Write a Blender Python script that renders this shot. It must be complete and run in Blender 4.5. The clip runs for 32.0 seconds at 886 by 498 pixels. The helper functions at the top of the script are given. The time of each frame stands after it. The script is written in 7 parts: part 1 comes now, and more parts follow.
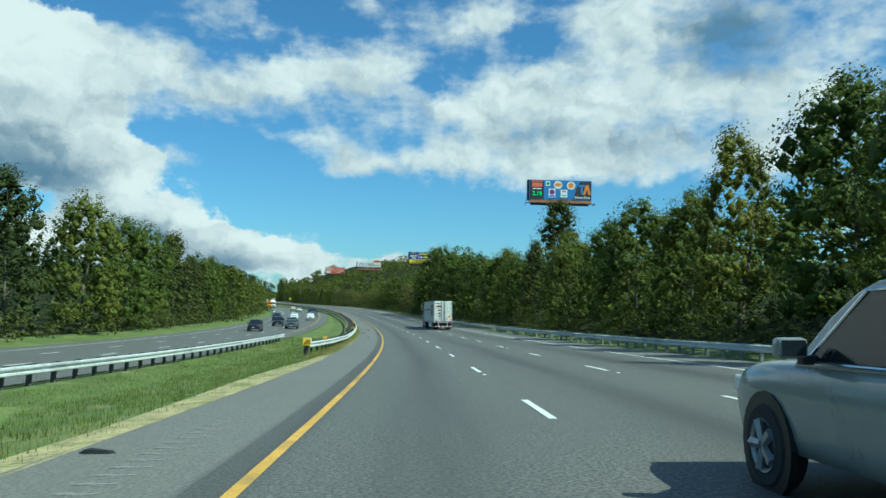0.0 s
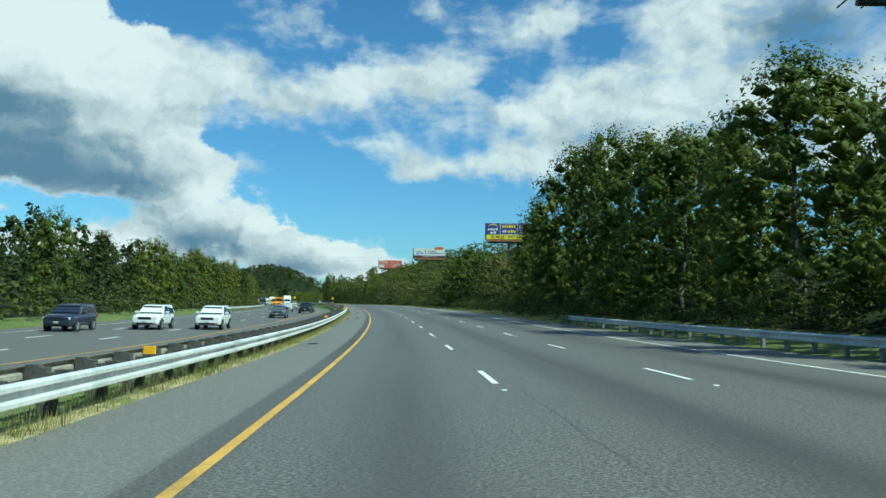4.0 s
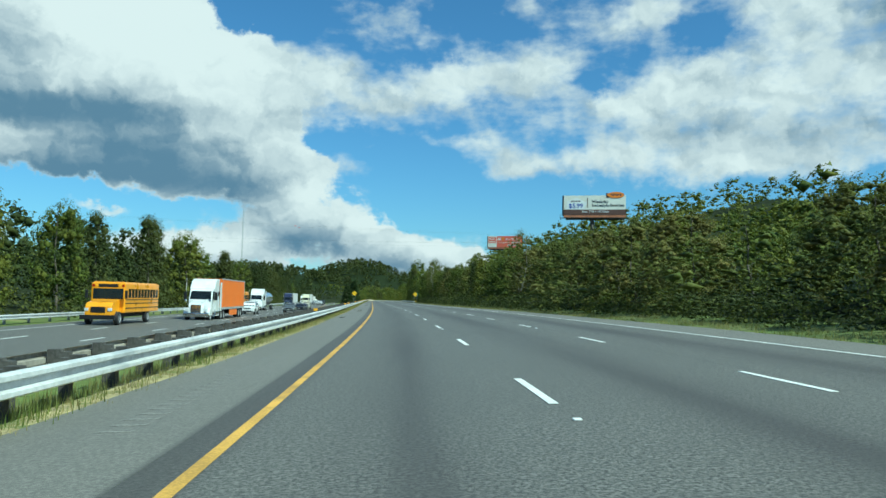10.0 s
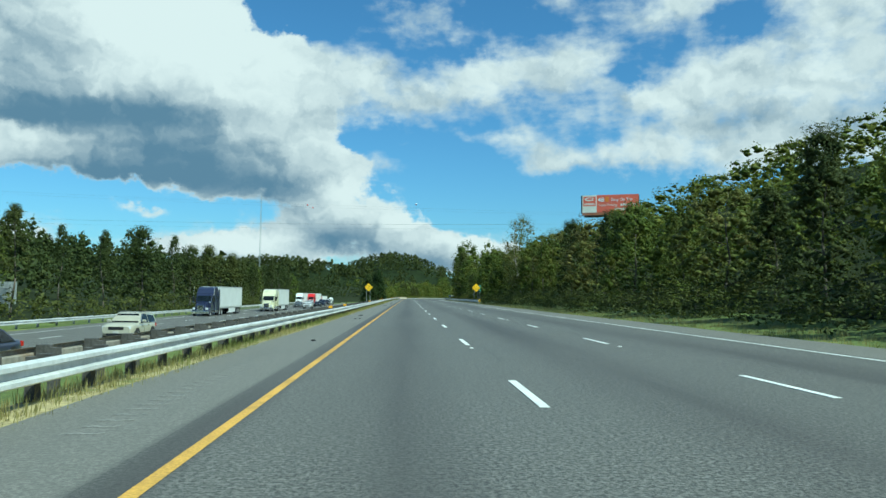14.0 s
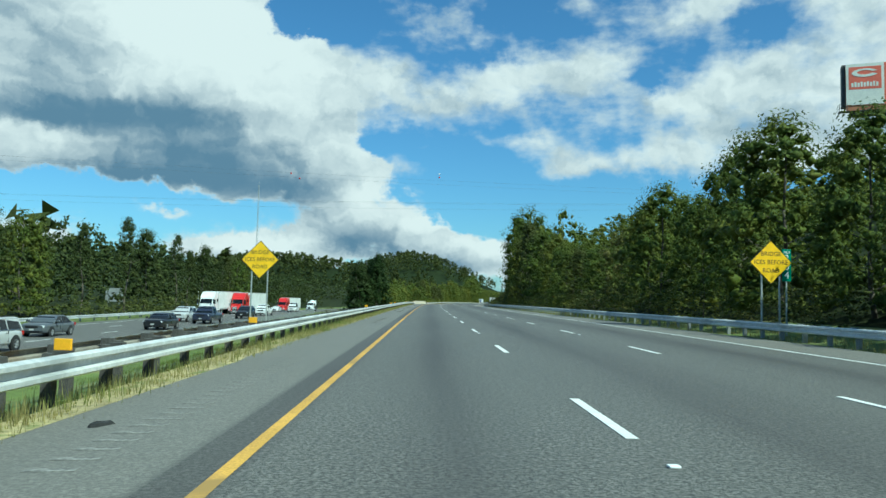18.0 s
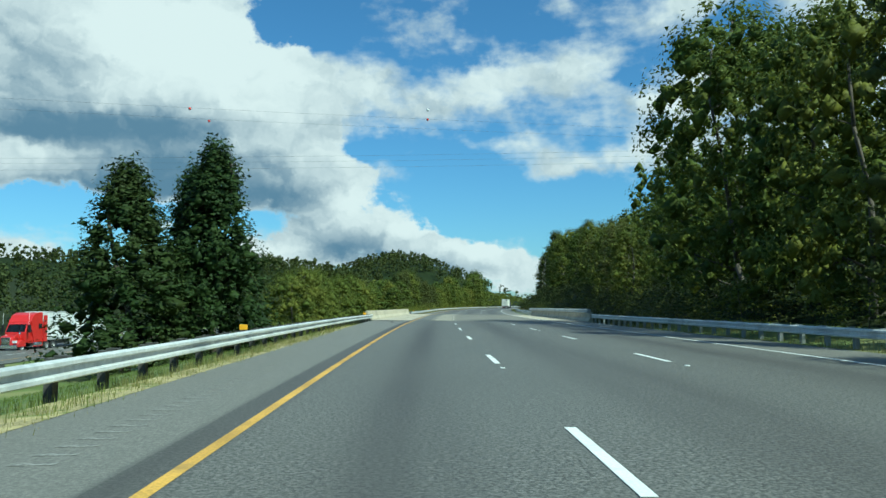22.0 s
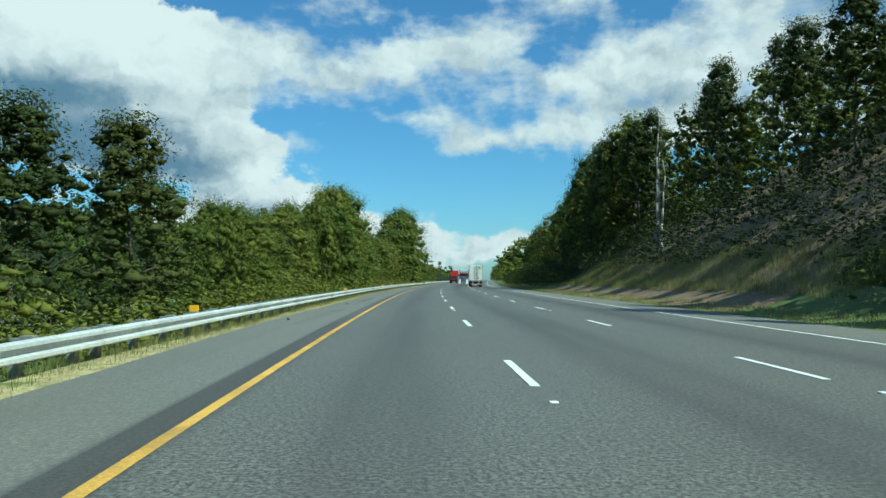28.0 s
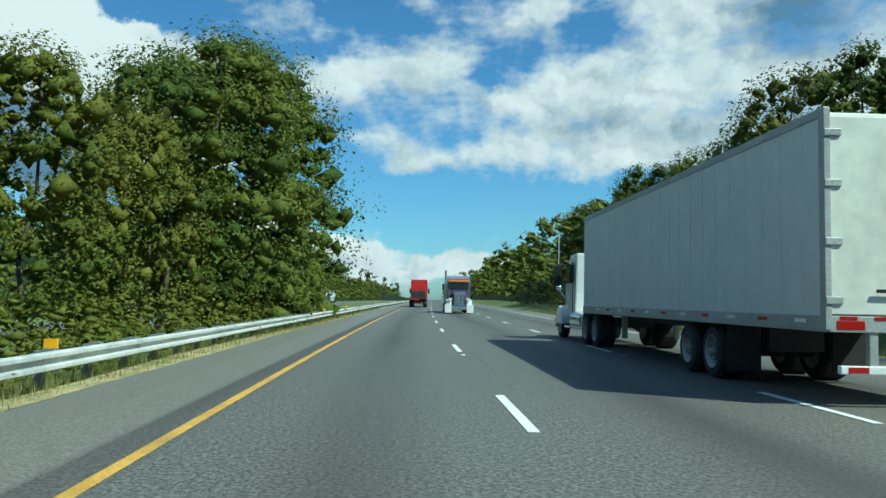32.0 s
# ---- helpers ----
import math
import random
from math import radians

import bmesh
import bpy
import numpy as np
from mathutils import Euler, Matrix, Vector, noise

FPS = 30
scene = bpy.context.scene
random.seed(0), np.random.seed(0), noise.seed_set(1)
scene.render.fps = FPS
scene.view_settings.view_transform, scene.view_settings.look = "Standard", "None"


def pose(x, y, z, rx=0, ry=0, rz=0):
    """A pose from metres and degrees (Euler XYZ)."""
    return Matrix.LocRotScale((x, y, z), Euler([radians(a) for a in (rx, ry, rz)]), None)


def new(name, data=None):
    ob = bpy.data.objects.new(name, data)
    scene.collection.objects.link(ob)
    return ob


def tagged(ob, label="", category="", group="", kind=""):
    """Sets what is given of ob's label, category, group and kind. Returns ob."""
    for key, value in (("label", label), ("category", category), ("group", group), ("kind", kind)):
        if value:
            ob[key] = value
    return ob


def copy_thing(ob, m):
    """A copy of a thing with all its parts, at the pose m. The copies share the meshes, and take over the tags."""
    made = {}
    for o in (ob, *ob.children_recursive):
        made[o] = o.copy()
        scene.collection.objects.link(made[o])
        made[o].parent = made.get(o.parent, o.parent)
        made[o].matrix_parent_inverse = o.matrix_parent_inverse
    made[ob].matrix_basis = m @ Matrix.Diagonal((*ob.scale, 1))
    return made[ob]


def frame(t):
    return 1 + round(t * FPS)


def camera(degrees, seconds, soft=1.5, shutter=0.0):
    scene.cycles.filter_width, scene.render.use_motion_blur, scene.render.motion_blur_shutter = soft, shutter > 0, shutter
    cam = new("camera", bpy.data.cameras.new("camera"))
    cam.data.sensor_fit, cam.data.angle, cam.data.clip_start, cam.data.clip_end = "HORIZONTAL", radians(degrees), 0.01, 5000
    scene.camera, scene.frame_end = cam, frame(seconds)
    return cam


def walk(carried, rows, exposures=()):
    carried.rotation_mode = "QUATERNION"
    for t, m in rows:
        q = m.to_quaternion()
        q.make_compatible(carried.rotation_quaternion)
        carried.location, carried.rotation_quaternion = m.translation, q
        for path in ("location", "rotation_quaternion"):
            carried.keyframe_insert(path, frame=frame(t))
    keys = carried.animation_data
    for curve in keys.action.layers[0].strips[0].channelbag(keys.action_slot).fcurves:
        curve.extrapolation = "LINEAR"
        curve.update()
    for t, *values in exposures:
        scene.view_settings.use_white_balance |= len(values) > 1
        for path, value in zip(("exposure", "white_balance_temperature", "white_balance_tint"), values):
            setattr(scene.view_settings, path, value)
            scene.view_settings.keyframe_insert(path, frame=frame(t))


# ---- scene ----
EXPOSURE = 0.25
cam = camera(59.7, 32.0)
walk(cam, [
    (0.0, pose(1.30, 12.66, 1.02, 94.15, -1.25, 0.06)),
    (0.5, pose(0.68, 28.97, 0.52, 94.40, -1.02, 0.14)),
    (1.0, pose(-0.16, 45.28, 0.04, 94.47, -0.97, 0.37)),
    (1.5, pose(-1.14, 61.59, -0.37, 94.16, -0.91, 0.69)),
    (2.0, pose(-2.32, 77.88, -0.69, 93.84, -0.92, 1.51)),
    (2.5, pose(-3.64, 94.37, -0.96, 94.06, -1.04, 2.39)),
    (3.0, pose(-5.15, 110.83, -1.17, 94.09, -1.13, 3.38)),
    (3.5, pose(-6.78, 126.93, -1.33, 94.26, -1.26, 4.18)),
    (5.5, pose(-15.85, 192.65, -1.41, 94.60, -1.37, 7.21)),
    (6.0, pose(-18.60, 209.01, -1.25, 94.81, -1.41, 8.13)),
    (6.5, pose(-21.69, 225.42, -1.06, 94.86, -1.45, 8.64)),
    (7.0, pose(-24.97, 241.80, -0.91, 94.59, -1.34, 9.19)),
    (7.5, pose(-28.28, 258.15, -0.77, 94.59, -1.51, 9.73)),
    (8.0, pose(-31.76, 274.46, -0.64, 94.61, -1.54, 10.18)),
    (8.5, pose(-35.45, 290.68, -0.53, 94.48, -1.56, 10.98)),
    (9.0, pose(-39.31, 306.85, -0.41, 94.56, -1.83, 11.34)),
    (9.5, pose(-43.39, 323.31, -0.29, 94.16, -1.61, 11.66)),
    (10.0, pose(-47.68, 339.72, -0.18, 94.05, -1.35, 12.13)),
    (10.5, pose(-52.06, 356.10, -0.07, 94.20, -1.29, 12.42)),
    (11.0, pose(-56.61, 372.43, 0.05, 94.02, -1.33, 12.98)),
    (11.5, pose(-61.29, 388.54, 0.16, 93.84, -1.25, 14.01)),
    (12.0, pose(-66.08, 404.63, 0.26, 93.92, -1.05, 14.43)),
    (12.5, pose(-70.86, 420.36, 0.35, 94.06, -0.85, 14.02)),
    (13.0, pose(-75.69, 436.08, 0.42, 94.08, -0.68, 13.93)),
    (13.5, pose(-80.79, 452.35, 0.48, 93.90, -0.54, 14.39)),
    (14.0, pose(-85.92, 468.61, 0.54, 93.74, -0.72, 14.81)),
    (14.5, pose(-90.93, 484.69, 0.60, 93.97, -0.90, 14.94)),
    (16.5, pose(-111.55, 549.49, 0.86, 94.25, -1.11, 15.35)),
    (17.0, pose(-116.66, 565.63, 0.94, 94.11, -0.95, 15.43)),
    (17.5, pose(-121.76, 581.91, 1.01, 93.88, -1.16, 15.87)),
    (18.0, pose(-126.87, 598.19, 1.09, 93.97, -1.32, 16.18)),
    (18.5, pose(-131.97, 614.62, 1.18, 94.04, -1.25, 15.71)),
    (19.0, pose(-137.09, 631.05, 1.27, 93.96, -1.25, 15.53)),
    (19.5, pose(-142.15, 647.52, 1.35, 93.85, -1.29, 15.62)),
    (20.0, pose(-147.19, 664.00, 1.42, 94.18, -1.19, 15.28)),
    (20.5, pose(-152.18, 680.19, 1.49, 94.32, -0.65, 15.07)),
    (21.0, pose(-157.14, 696.39, 1.56, 94.21, -0.12, 15.41)),
    (21.5, pose(-161.95, 712.44, 1.63, 94.12, 0.42, 15.50)),
    (22.0, pose(-166.70, 728.52, 1.72, 94.29, 0.35, 15.43)),
    (22.5, pose(-171.53, 744.72, 1.80, 94.09, 0.35, 15.18)),
    (23.0, pose(-176.26, 760.96, 1.85, 93.77, 0.60, 15.23)),
    (23.5, pose(-180.80, 777.22, 1.86, 93.91, 0.57, 14.86)),
    (24.0, pose(-185.22, 793.51, 1.86, 94.04, 0.24, 13.84)),
    (24.5, pose(-189.63, 809.81, 1.85, 93.56, 0.49, 12.72)),
    (25.0, pose(-193.90, 826.15, 1.86, 93.06, 1.12, 12.84)),
    (25.5, pose(-197.83, 842.58, 1.85, 93.12, 1.48, 11.87)),
    (26.0, pose(-201.61, 859.04, 1.86, 92.57, 0.28, 10.40)),
    (26.5, pose(-205.33, 875.55, 1.89, 91.96, -0.56, 9.89)),
    (28.5, pose(-219.30, 941.75, 2.20, 92.75, 0.58, 8.33)),
    (29.0, pose(-222.35, 958.40, 2.24, 93.93, 0.63, 7.85)),
    (29.5, pose(-225.25, 975.23, 2.27, 94.62, 0.46, 7.24)),
    (30.0, pose(-228.04, 992.08, 2.29, 94.50, 0.37, 6.25)),
    (30.5, pose(-230.74, 1008.89, 2.32, 94.13, 0.27, 6.08)),
    (31.0, pose(-233.30, 1025.73, 2.34, 93.96, -0.26, 6.02)),
    (31.5, pose(-235.64, 1042.36, 2.36, 93.95, -0.29, 4.92)),
    (32.0, pose(-237.83, 1059.01, 2.37, 93.72, 0.02, 4.71)),
], exposures=[(0.0, EXPOSURE, 5700, -25.0), (32.0, EXPOSURE, 5700, -25.0)])

# ---------------------------------------------------------------- world and light
SUN_DIR = Vector((0.91, -0.40, 1.12)).normalized()
sun = new("sun", bpy.data.lights.new("sun", "SUN"))
sun.data.energy, sun.data.angle, sun.data.color = 5.0, radians(0.53), (1.0, 0.95, 0.88)
sun.rotation_euler = SUN_DIR.to_track_quat("Z", "Y").to_euler()


class Nodes:
    """Short forms for building a node tree."""

    def __init__(self, tree):
        self.tree = tree
        tree.nodes.clear()

    def add(self, kind, **sets):
        node = self.tree.nodes.new(kind)
        for key, value in sets.items():
            setattr(node, key, value)
        return node

    def put(self, socket, value):
        if isinstance(value, bpy.types.NodeSocket):
            self.tree.links.new(value, socket)
        else:
            socket.default_value = value

    def math(self, op, *values):
        node = self.add("ShaderNodeMath", operation=op)
        for socket, value in zip(node.inputs, values):
            self.put(socket, value)
        return node.outputs[0]

    def vec(self, op, *values):
        node = self.add("ShaderNodeVectorMath", operation=op)
        for socket, value in zip(node.inputs, values):
            self.put(socket, value)
        return node.outputs["Value" if op in ("DOT_PRODUCT", "LENGTH") else "Vector"]

    def mix(self, fac, a, b, blend="MIX"):
        node = self.add("ShaderNodeMix", data_type="RGBA", blend_type=blend)
        self.put(node.inputs[0], fac)
        self.put(node.inputs[6], a)
        self.put(node.inputs[7], b)
        return node.outputs[2]

    def noise(self, vector, scale, detail=4.0, rough=0.55, distortion=0.0):
        node = self.add("ShaderNodeTexNoise")
        self.put(node.inputs["Vector"], vector)
        for key, value in (("Scale", scale), ("Detail", detail), ("Roughness", rough), ("Distortion", distortion)):
            node.inputs[key].default_value = value
        return node.outputs["Fac"]

    def ramp(self, value, low, high, a=0.0, b=1.0):
        node = self.add("ShaderNodeMapRange", interpolation_type="SMOOTHSTEP")
        for socket, v in zip(node.inputs, (value, low, high, a, b)):
            self.put(socket, v)
        return node.outputs[0]


def rgb(r, g, b):
    return (r, g, b, 1.0)


# The cloud cover, as soft banks at a bearing (left is plus) and a height in degrees:
# bearing, height, half width, half height, density
CLOUDS = [
    (41, 20, 12, 9, 1.6), (33, 16, 6, 5, 1.2), (28, 13, 4, 3.2, 1.0), (39, 10.6, 12, 2.6, 1.3), (29, 9.6, 6, 2.0, 1.1),
    (22.5, 6.8, 2.8, 2.8, 1.3), (18.0, 5.0, 2.6, 2.2, 1.2), (14.5, 3.9, 2.4, 1.8, 1.2), (11, 2.6, 2.4, 1.5, 1.0), (25, 4.6, 2.4, 2.2, 0.7),
    (31, 3.6, 5.0, 1.3, 1.0), (45, 3.4, 6, 1.4, 0.7), (36, 6.0, 1.8, 0.6, 0.5), (4, 2.4, 5, 1.2, 0.9),
]
SHEETS = [
    (24, 15.6, 5, 2.0, 0.75), (15, 15.8, 6, 2.0, 0.85), (7, 17.2, 4.5, 2.6, 0.9), (0, 14, 5, 2.4, 0.6), (-6, 15, 6, 3.4, 0.9), (-15, 15, 8, 5, 0.85), (-26, 14, 7, 6, 0.7),
    (17, 20.4, 4.0, 1.1, 0.6), (25, 18.4, 2.5, 0.7, 0.35), (12, 12.0, 5, 0.9, 0.6), (5, 10.6, 6, 1.2, 0.75), (-4, 10.2, 7, 1.5, 0.7), (-13, 10.4, 6, 1.6, 0.6),
    (7, 21.5, 3, 1.2, 0.5), (-2, 20.5, 5, 1.5, 0.6), (-14, 22, 8, 3, 0.8), (18, 11.0, 2.5, 0.5, 0.35), (-27, 6.5, 6, 1.0, 0.35),
]
CLEAR = [(19, 11.6, 3.4, 1.3, 0.7), (6, 7.0, 14, 1.9, 1.0), (-16, 7.4, 9, 1.8, 0.7), (28.0, 20.4, 3.8, 2.4, 1.4), (11, 20.8, 2.6, 1.2, 0.7), (1.2, 15.7, 1.8, 0.8, 0.7), (-6.6, 18.8, 1.9, 1.5, 0.9),
    (41, 7.0, 9, 1.0, 1.0), (12.5, 17.9, 2.0, 0.7, 0.4), (30.5, 6.4, 1.6, 0.8, 0.6)]
GREY = [(42.5, 11.9, 6.5, 1.4, 0.95), (35.5, 12.8, 6, 1.0, 0.6), (46, 16, 8, 4.0, 0.42), (33, 15, 5, 3.0, 0.25), (34, 9.7, 6, 1.5, 1.0), (37, 8.2, 9, 0.9, 0.9), (27, 7.2, 4, 1.6, 0.65), (22.5, 4.2, 3.4, 1.1, 1.0), (16, 2.6, 3.5, 0.9, 0.7), (31, 2.7, 4.5, 0.5, 0.4),
    (-20, 19, 3.6, 2.4, 1.1), (15, 14.2, 5, 0.7, 0.3), (-6, 12.6, 6, 0.8, 0.3), (3, 9.8, 5, 0.5, 0.25), (-15, 12, 6, 1.2, 0.35)]
WHITE_TOPS = [(36, 18.5, 7, 3.2, 0.7), (43.5, 10.4, 4, 0.5, 0.55), (31, 15.5, 3, 2.4, 0.5), (21.6, 8.0, 1.8, 1.0, 0.7), (17.6, 6.2, 1.8, 0.7, 0.7), (12.5, 4.4, 2.5, 0.7, 0.6), (30, 4.0, 4, 0.8, 0.6)]


def build_sky():
    world = bpy.data.worlds.new("sky")
    scene.world = world
    world.use_nodes = True
    n = Nodes(world.node_tree)
    sky = n.add("ShaderNodeTexSky", sky_type="NISHITA", sun_disc=False)
    sky.sun_elevation = math.asin(SUN_DIR.z)
    sky.sun_rotation = math.atan2(SUN_DIR.x, SUN_DIR.y)
    sky.air_density, sky.dust_density, sky.ozone_density = 1.0, 0.6, 1.6
    way = n.add("ShaderNodeTexCoord").outputs["Generated"]
    sep = n.add("ShaderNodeSeparateXYZ")
    n.put(sep.inputs[0], way)
    x, y, z = sep.outputs
    bearing = n.math("MULTIPLY", n.math("ARCTAN2", n.math("MULTIPLY", x, -1.0), y), 57.2958)
    height = n.math("MULTIPLY", n.math("ARCSINE", z), 57.2958)
    comb = n.add("ShaderNodeCombineXYZ")
    n.put(comb.inputs[0], bearing)
    n.put(comb.inputs[1], height)
    at0 = comb.outputs[0]
    # ragged edges: the banks are looked up at a place that noise pushes about
    wob = n.add("ShaderNodeTexNoise")
    n.put(wob.inputs["Vector"], at0)
    for key, value in (("Scale", 0.36), ("Detail", 7.0), ("Roughness", 0.62)):
        wob.inputs[key].default_value = value
    push = n.vec("MULTIPLY", n.vec("SUBTRACT", wob.outputs["Color"], (0.5, 0.5, 0.5)), (5.0, 3.4, 0.0))
    at1 = n.vec("ADD", at0, push)

    def banks(rows, where):
        total = None
        for a, b, sa, sb, d in rows:
            r = n.vec("MULTIPLY", n.vec("SUBTRACT", where, (a, b, 0.0)), (1.0 / sa, 1.0 / sb, 0.0))
            g = n.math("MULTIPLY", n.math("EXPONENT", n.math("MULTIPLY", n.vec("DOT_PRODUCT", r, r), -1.0)), d)
            total = g if total is None else n.math("ADD", total, g)
        return total

    flat = n.vec("MULTIPLY", at0, (0.72, 1.25, 0.0))
    puffs = n.noise(flat, 0.26, 5.0, 0.52)
    small = n.noise(flat, 1.0, 4.0, 0.5)
    heap = banks(CLOUDS, at1)
    sheet = banks(SHEETS, at1)
    clear = banks(CLEAR, at1)
    high = n.ramp(height, 26.0, 36.0, 0.0, 0.12)
    behind = n.ramp(n.math("ABSOLUTE", bearing), 44.0, 64.0, 0.0, 0.08)
    cover = n.math("ADD", n.math("ADD", heap, sheet), n.math("ADD", high, behind))
    cover = n.math("SUBTRACT", n.math("MULTIPLY", cover, 1.08), clear)
    ragged = n.math("MULTIPLY", n.math("SUBTRACT", puffs, 0.5), 2.6)
    ragged = n.math("ADD", ragged, n.math("MULTIPLY", n.math("SUBTRACT", small, 0.5), 0.8))
    thick = n.math("ADD", cover, ragged)
    hard = n.ramp(heap, 0.25, 0.6, 0.95, 0.38)
    mask = n.ramp(thick, 0.12, n.math("ADD", hard, 0.20))
    mask = n.math("MULTIPLY", mask, n.ramp(height, -1.0, 1.0))
    # billows: the side of each puff away from the sun is greyer
    billow = n.vec("MULTIPLY", at1, (0.9, 1.25, 0.0))
    lee = n.math("SUBTRACT", n.noise(n.vec("ADD", billow, (-0.55, 0.7, 0.0)), 0.42, 3.0, 0.5), n.noise(billow, 0.42, 3.0, 0.5))
    soft = n.math("MULTIPLY", n.math("SUBTRACT", n.noise(at1, 0.2, 4.0, 0.5), 0.5), 1.2)
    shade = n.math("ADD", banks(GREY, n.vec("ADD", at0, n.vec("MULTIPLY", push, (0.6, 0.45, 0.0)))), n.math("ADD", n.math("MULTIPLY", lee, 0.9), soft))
    shade = n.math("SUBTRACT", shade, banks(WHITE_TOPS, at1))
    shade = n.ramp(n.math("MULTIPLY", n.math("ADD", shade, 0.22), n.ramp(thick, 0.15, 0.9, 0.45, 1.0)), -0.2, 1.25)
    cloud = n.mix(shade, rgb(*CLOUD_LIT), rgb(*CLOUD_GREY))
    lit = n.add("ShaderNodeBackground")
    blue = n.mix(1.0, sky.outputs[0], rgb(*SKY_TINT), "MULTIPLY")
    n.put(lit.inputs["Color"], n.mix(mask, blue, cloud))
    n.put(lit.inputs["Strength"], SKY_STRENGTH)
    out = n.add("ShaderNodeOutputWorld")
    n.put(out.inputs["Surface"], lit.outputs[0])


SKY_STRENGTH, SKY_TINT = 0.1, (0.60, 0.84, 1.12)
CLOUD_LIT, CLOUD_GREY = (7.5, 6.95, 7.45), (1.30, 1.95, 3.0)
build_sky()

# ---------------------------------------------------------------- materials
MATS = {}


def material(name, colour, rough=0.7, metal=0.0, spread=0.12, grain=30.0, patch=1.5, bump=0.0, second=None, coat=0.0, spec=0.5):
    """A surface with grain and larger patches, at real size (object space, metres)."""
    if name in MATS:
        return MATS[name]
    m = MATS[name] = bpy.data.materials.new(name)
    m.use_nodes = True
    n = Nodes(m.node_tree)
    where = n.add("ShaderNodeTexCoord").outputs["Object"]
    fine, broad = n.noise(where, grain, 3.0), n.noise(where, patch, 5.0, 0.6)
    dark = tuple(max(0.0, c * (1 - 2.2 * spread)) for c in colour)
    light = tuple(min(1.0, c * (1 + 2.2 * spread)) for c in colour)
    base = n.mix(n.ramp(n.math("ADD", n.math("MULTIPLY", fine, 0.5), n.math("MULTIPLY", broad, 0.5)), 0.3, 0.7), rgb(*dark), rgb(*light))
    if second:
        base = n.mix(n.ramp(n.noise(where, patch * 0.6, 6.0, 0.65, 0.4), 0.52, 0.66), base, rgb(*second))
    b = n.add("ShaderNodeBsdfPrincipled")
    n.put(b.inputs["Base Color"], base)
    n.put(b.inputs["Roughness"], n.ramp(broad, 0.2, 0.8, max(0.02, rough - 0.08), min(1.0, rough + 0.08)))
    b.inputs["Metallic"].default_value = metal
    b.inputs["Coat Weight"].default_value = coat
    b.inputs["Specular IOR Level"].default_value = spec
    if bump:
        k = n.add("ShaderNodeBump")
        k.inputs["Strength"].default_value, k.inputs["Distance"].default_value = min(1.0, bump), 0.01
        n.put(k.inputs["Height"], fine)
        n.put(b.inputs["Normal"], k.outputs[0])
    out = n.add("ShaderNodeOutputMaterial")
    n.put(out.inputs["Surface"], b.outputs[0])
    return m


def leaf_material(name, a, b, c, through_light=0.24):
    """Leaves: each its own shade, each tree its own tone, and some light comes through."""
    m = MATS[name] = bpy.data.materials.new(name)
    m.use_nodes = True
    n = Nodes(m.node_tree)
    island = n.add("ShaderNodeNewGeometry").outputs["Random Per Island"]
    tree = n.add("ShaderNodeObjectInfo").outputs["Random"]
    where = n.add("ShaderNodeTexCoord").outputs["Object"]
    tone = n.mix(island, rgb(*a), rgb(*b))
    tone = n.mix(n.ramp(n.math("ADD", n.noise(where, 0.35, 3.0), n.math("MULTIPLY", tree, 0.3)), 0.55, 0.85), tone, rgb(*c))
    # sprays of leaves in a clump: shaded gaps painted darker, tops painted lighter
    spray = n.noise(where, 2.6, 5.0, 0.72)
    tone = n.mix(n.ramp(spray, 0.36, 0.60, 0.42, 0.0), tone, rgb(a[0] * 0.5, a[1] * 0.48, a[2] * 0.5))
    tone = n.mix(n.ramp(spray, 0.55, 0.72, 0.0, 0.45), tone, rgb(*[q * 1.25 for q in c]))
    relief = n.add("ShaderNodeBump")
    relief.inputs["Strength"].default_value, relief.inputs["Distance"].default_value = 0.6, 0.12
    n.put(relief.inputs["Height"], spray)
    d = n.add("ShaderNodeBsdfPrincipled")
    n.put(d.inputs["Normal"], relief.outputs[0])
    n.put(d.inputs["Base Color"], tone)
    d.inputs["Roughness"].default_value = 0.6
    d.inputs["Specular IOR Level"].default_value = 0.15
    t = n.add("ShaderNodeBsdfTranslucent")
    n.put(t.inputs["Color"], n.mix(0.5, tone, rgb(c[0] * 1.2, c[1] * 1.3, c[2])))
    mix = n.add("ShaderNodeMixShader")
    mix.inputs[0].default_value = through_light
    n.put(mix.inputs[1], d.outputs[0])
    n.put(mix.inputs[2], t.outputs[0])
    out = n.add("ShaderNodeOutputMaterial")
    n.put(out.inputs["Surface"], mix.outputs[0])
    return m


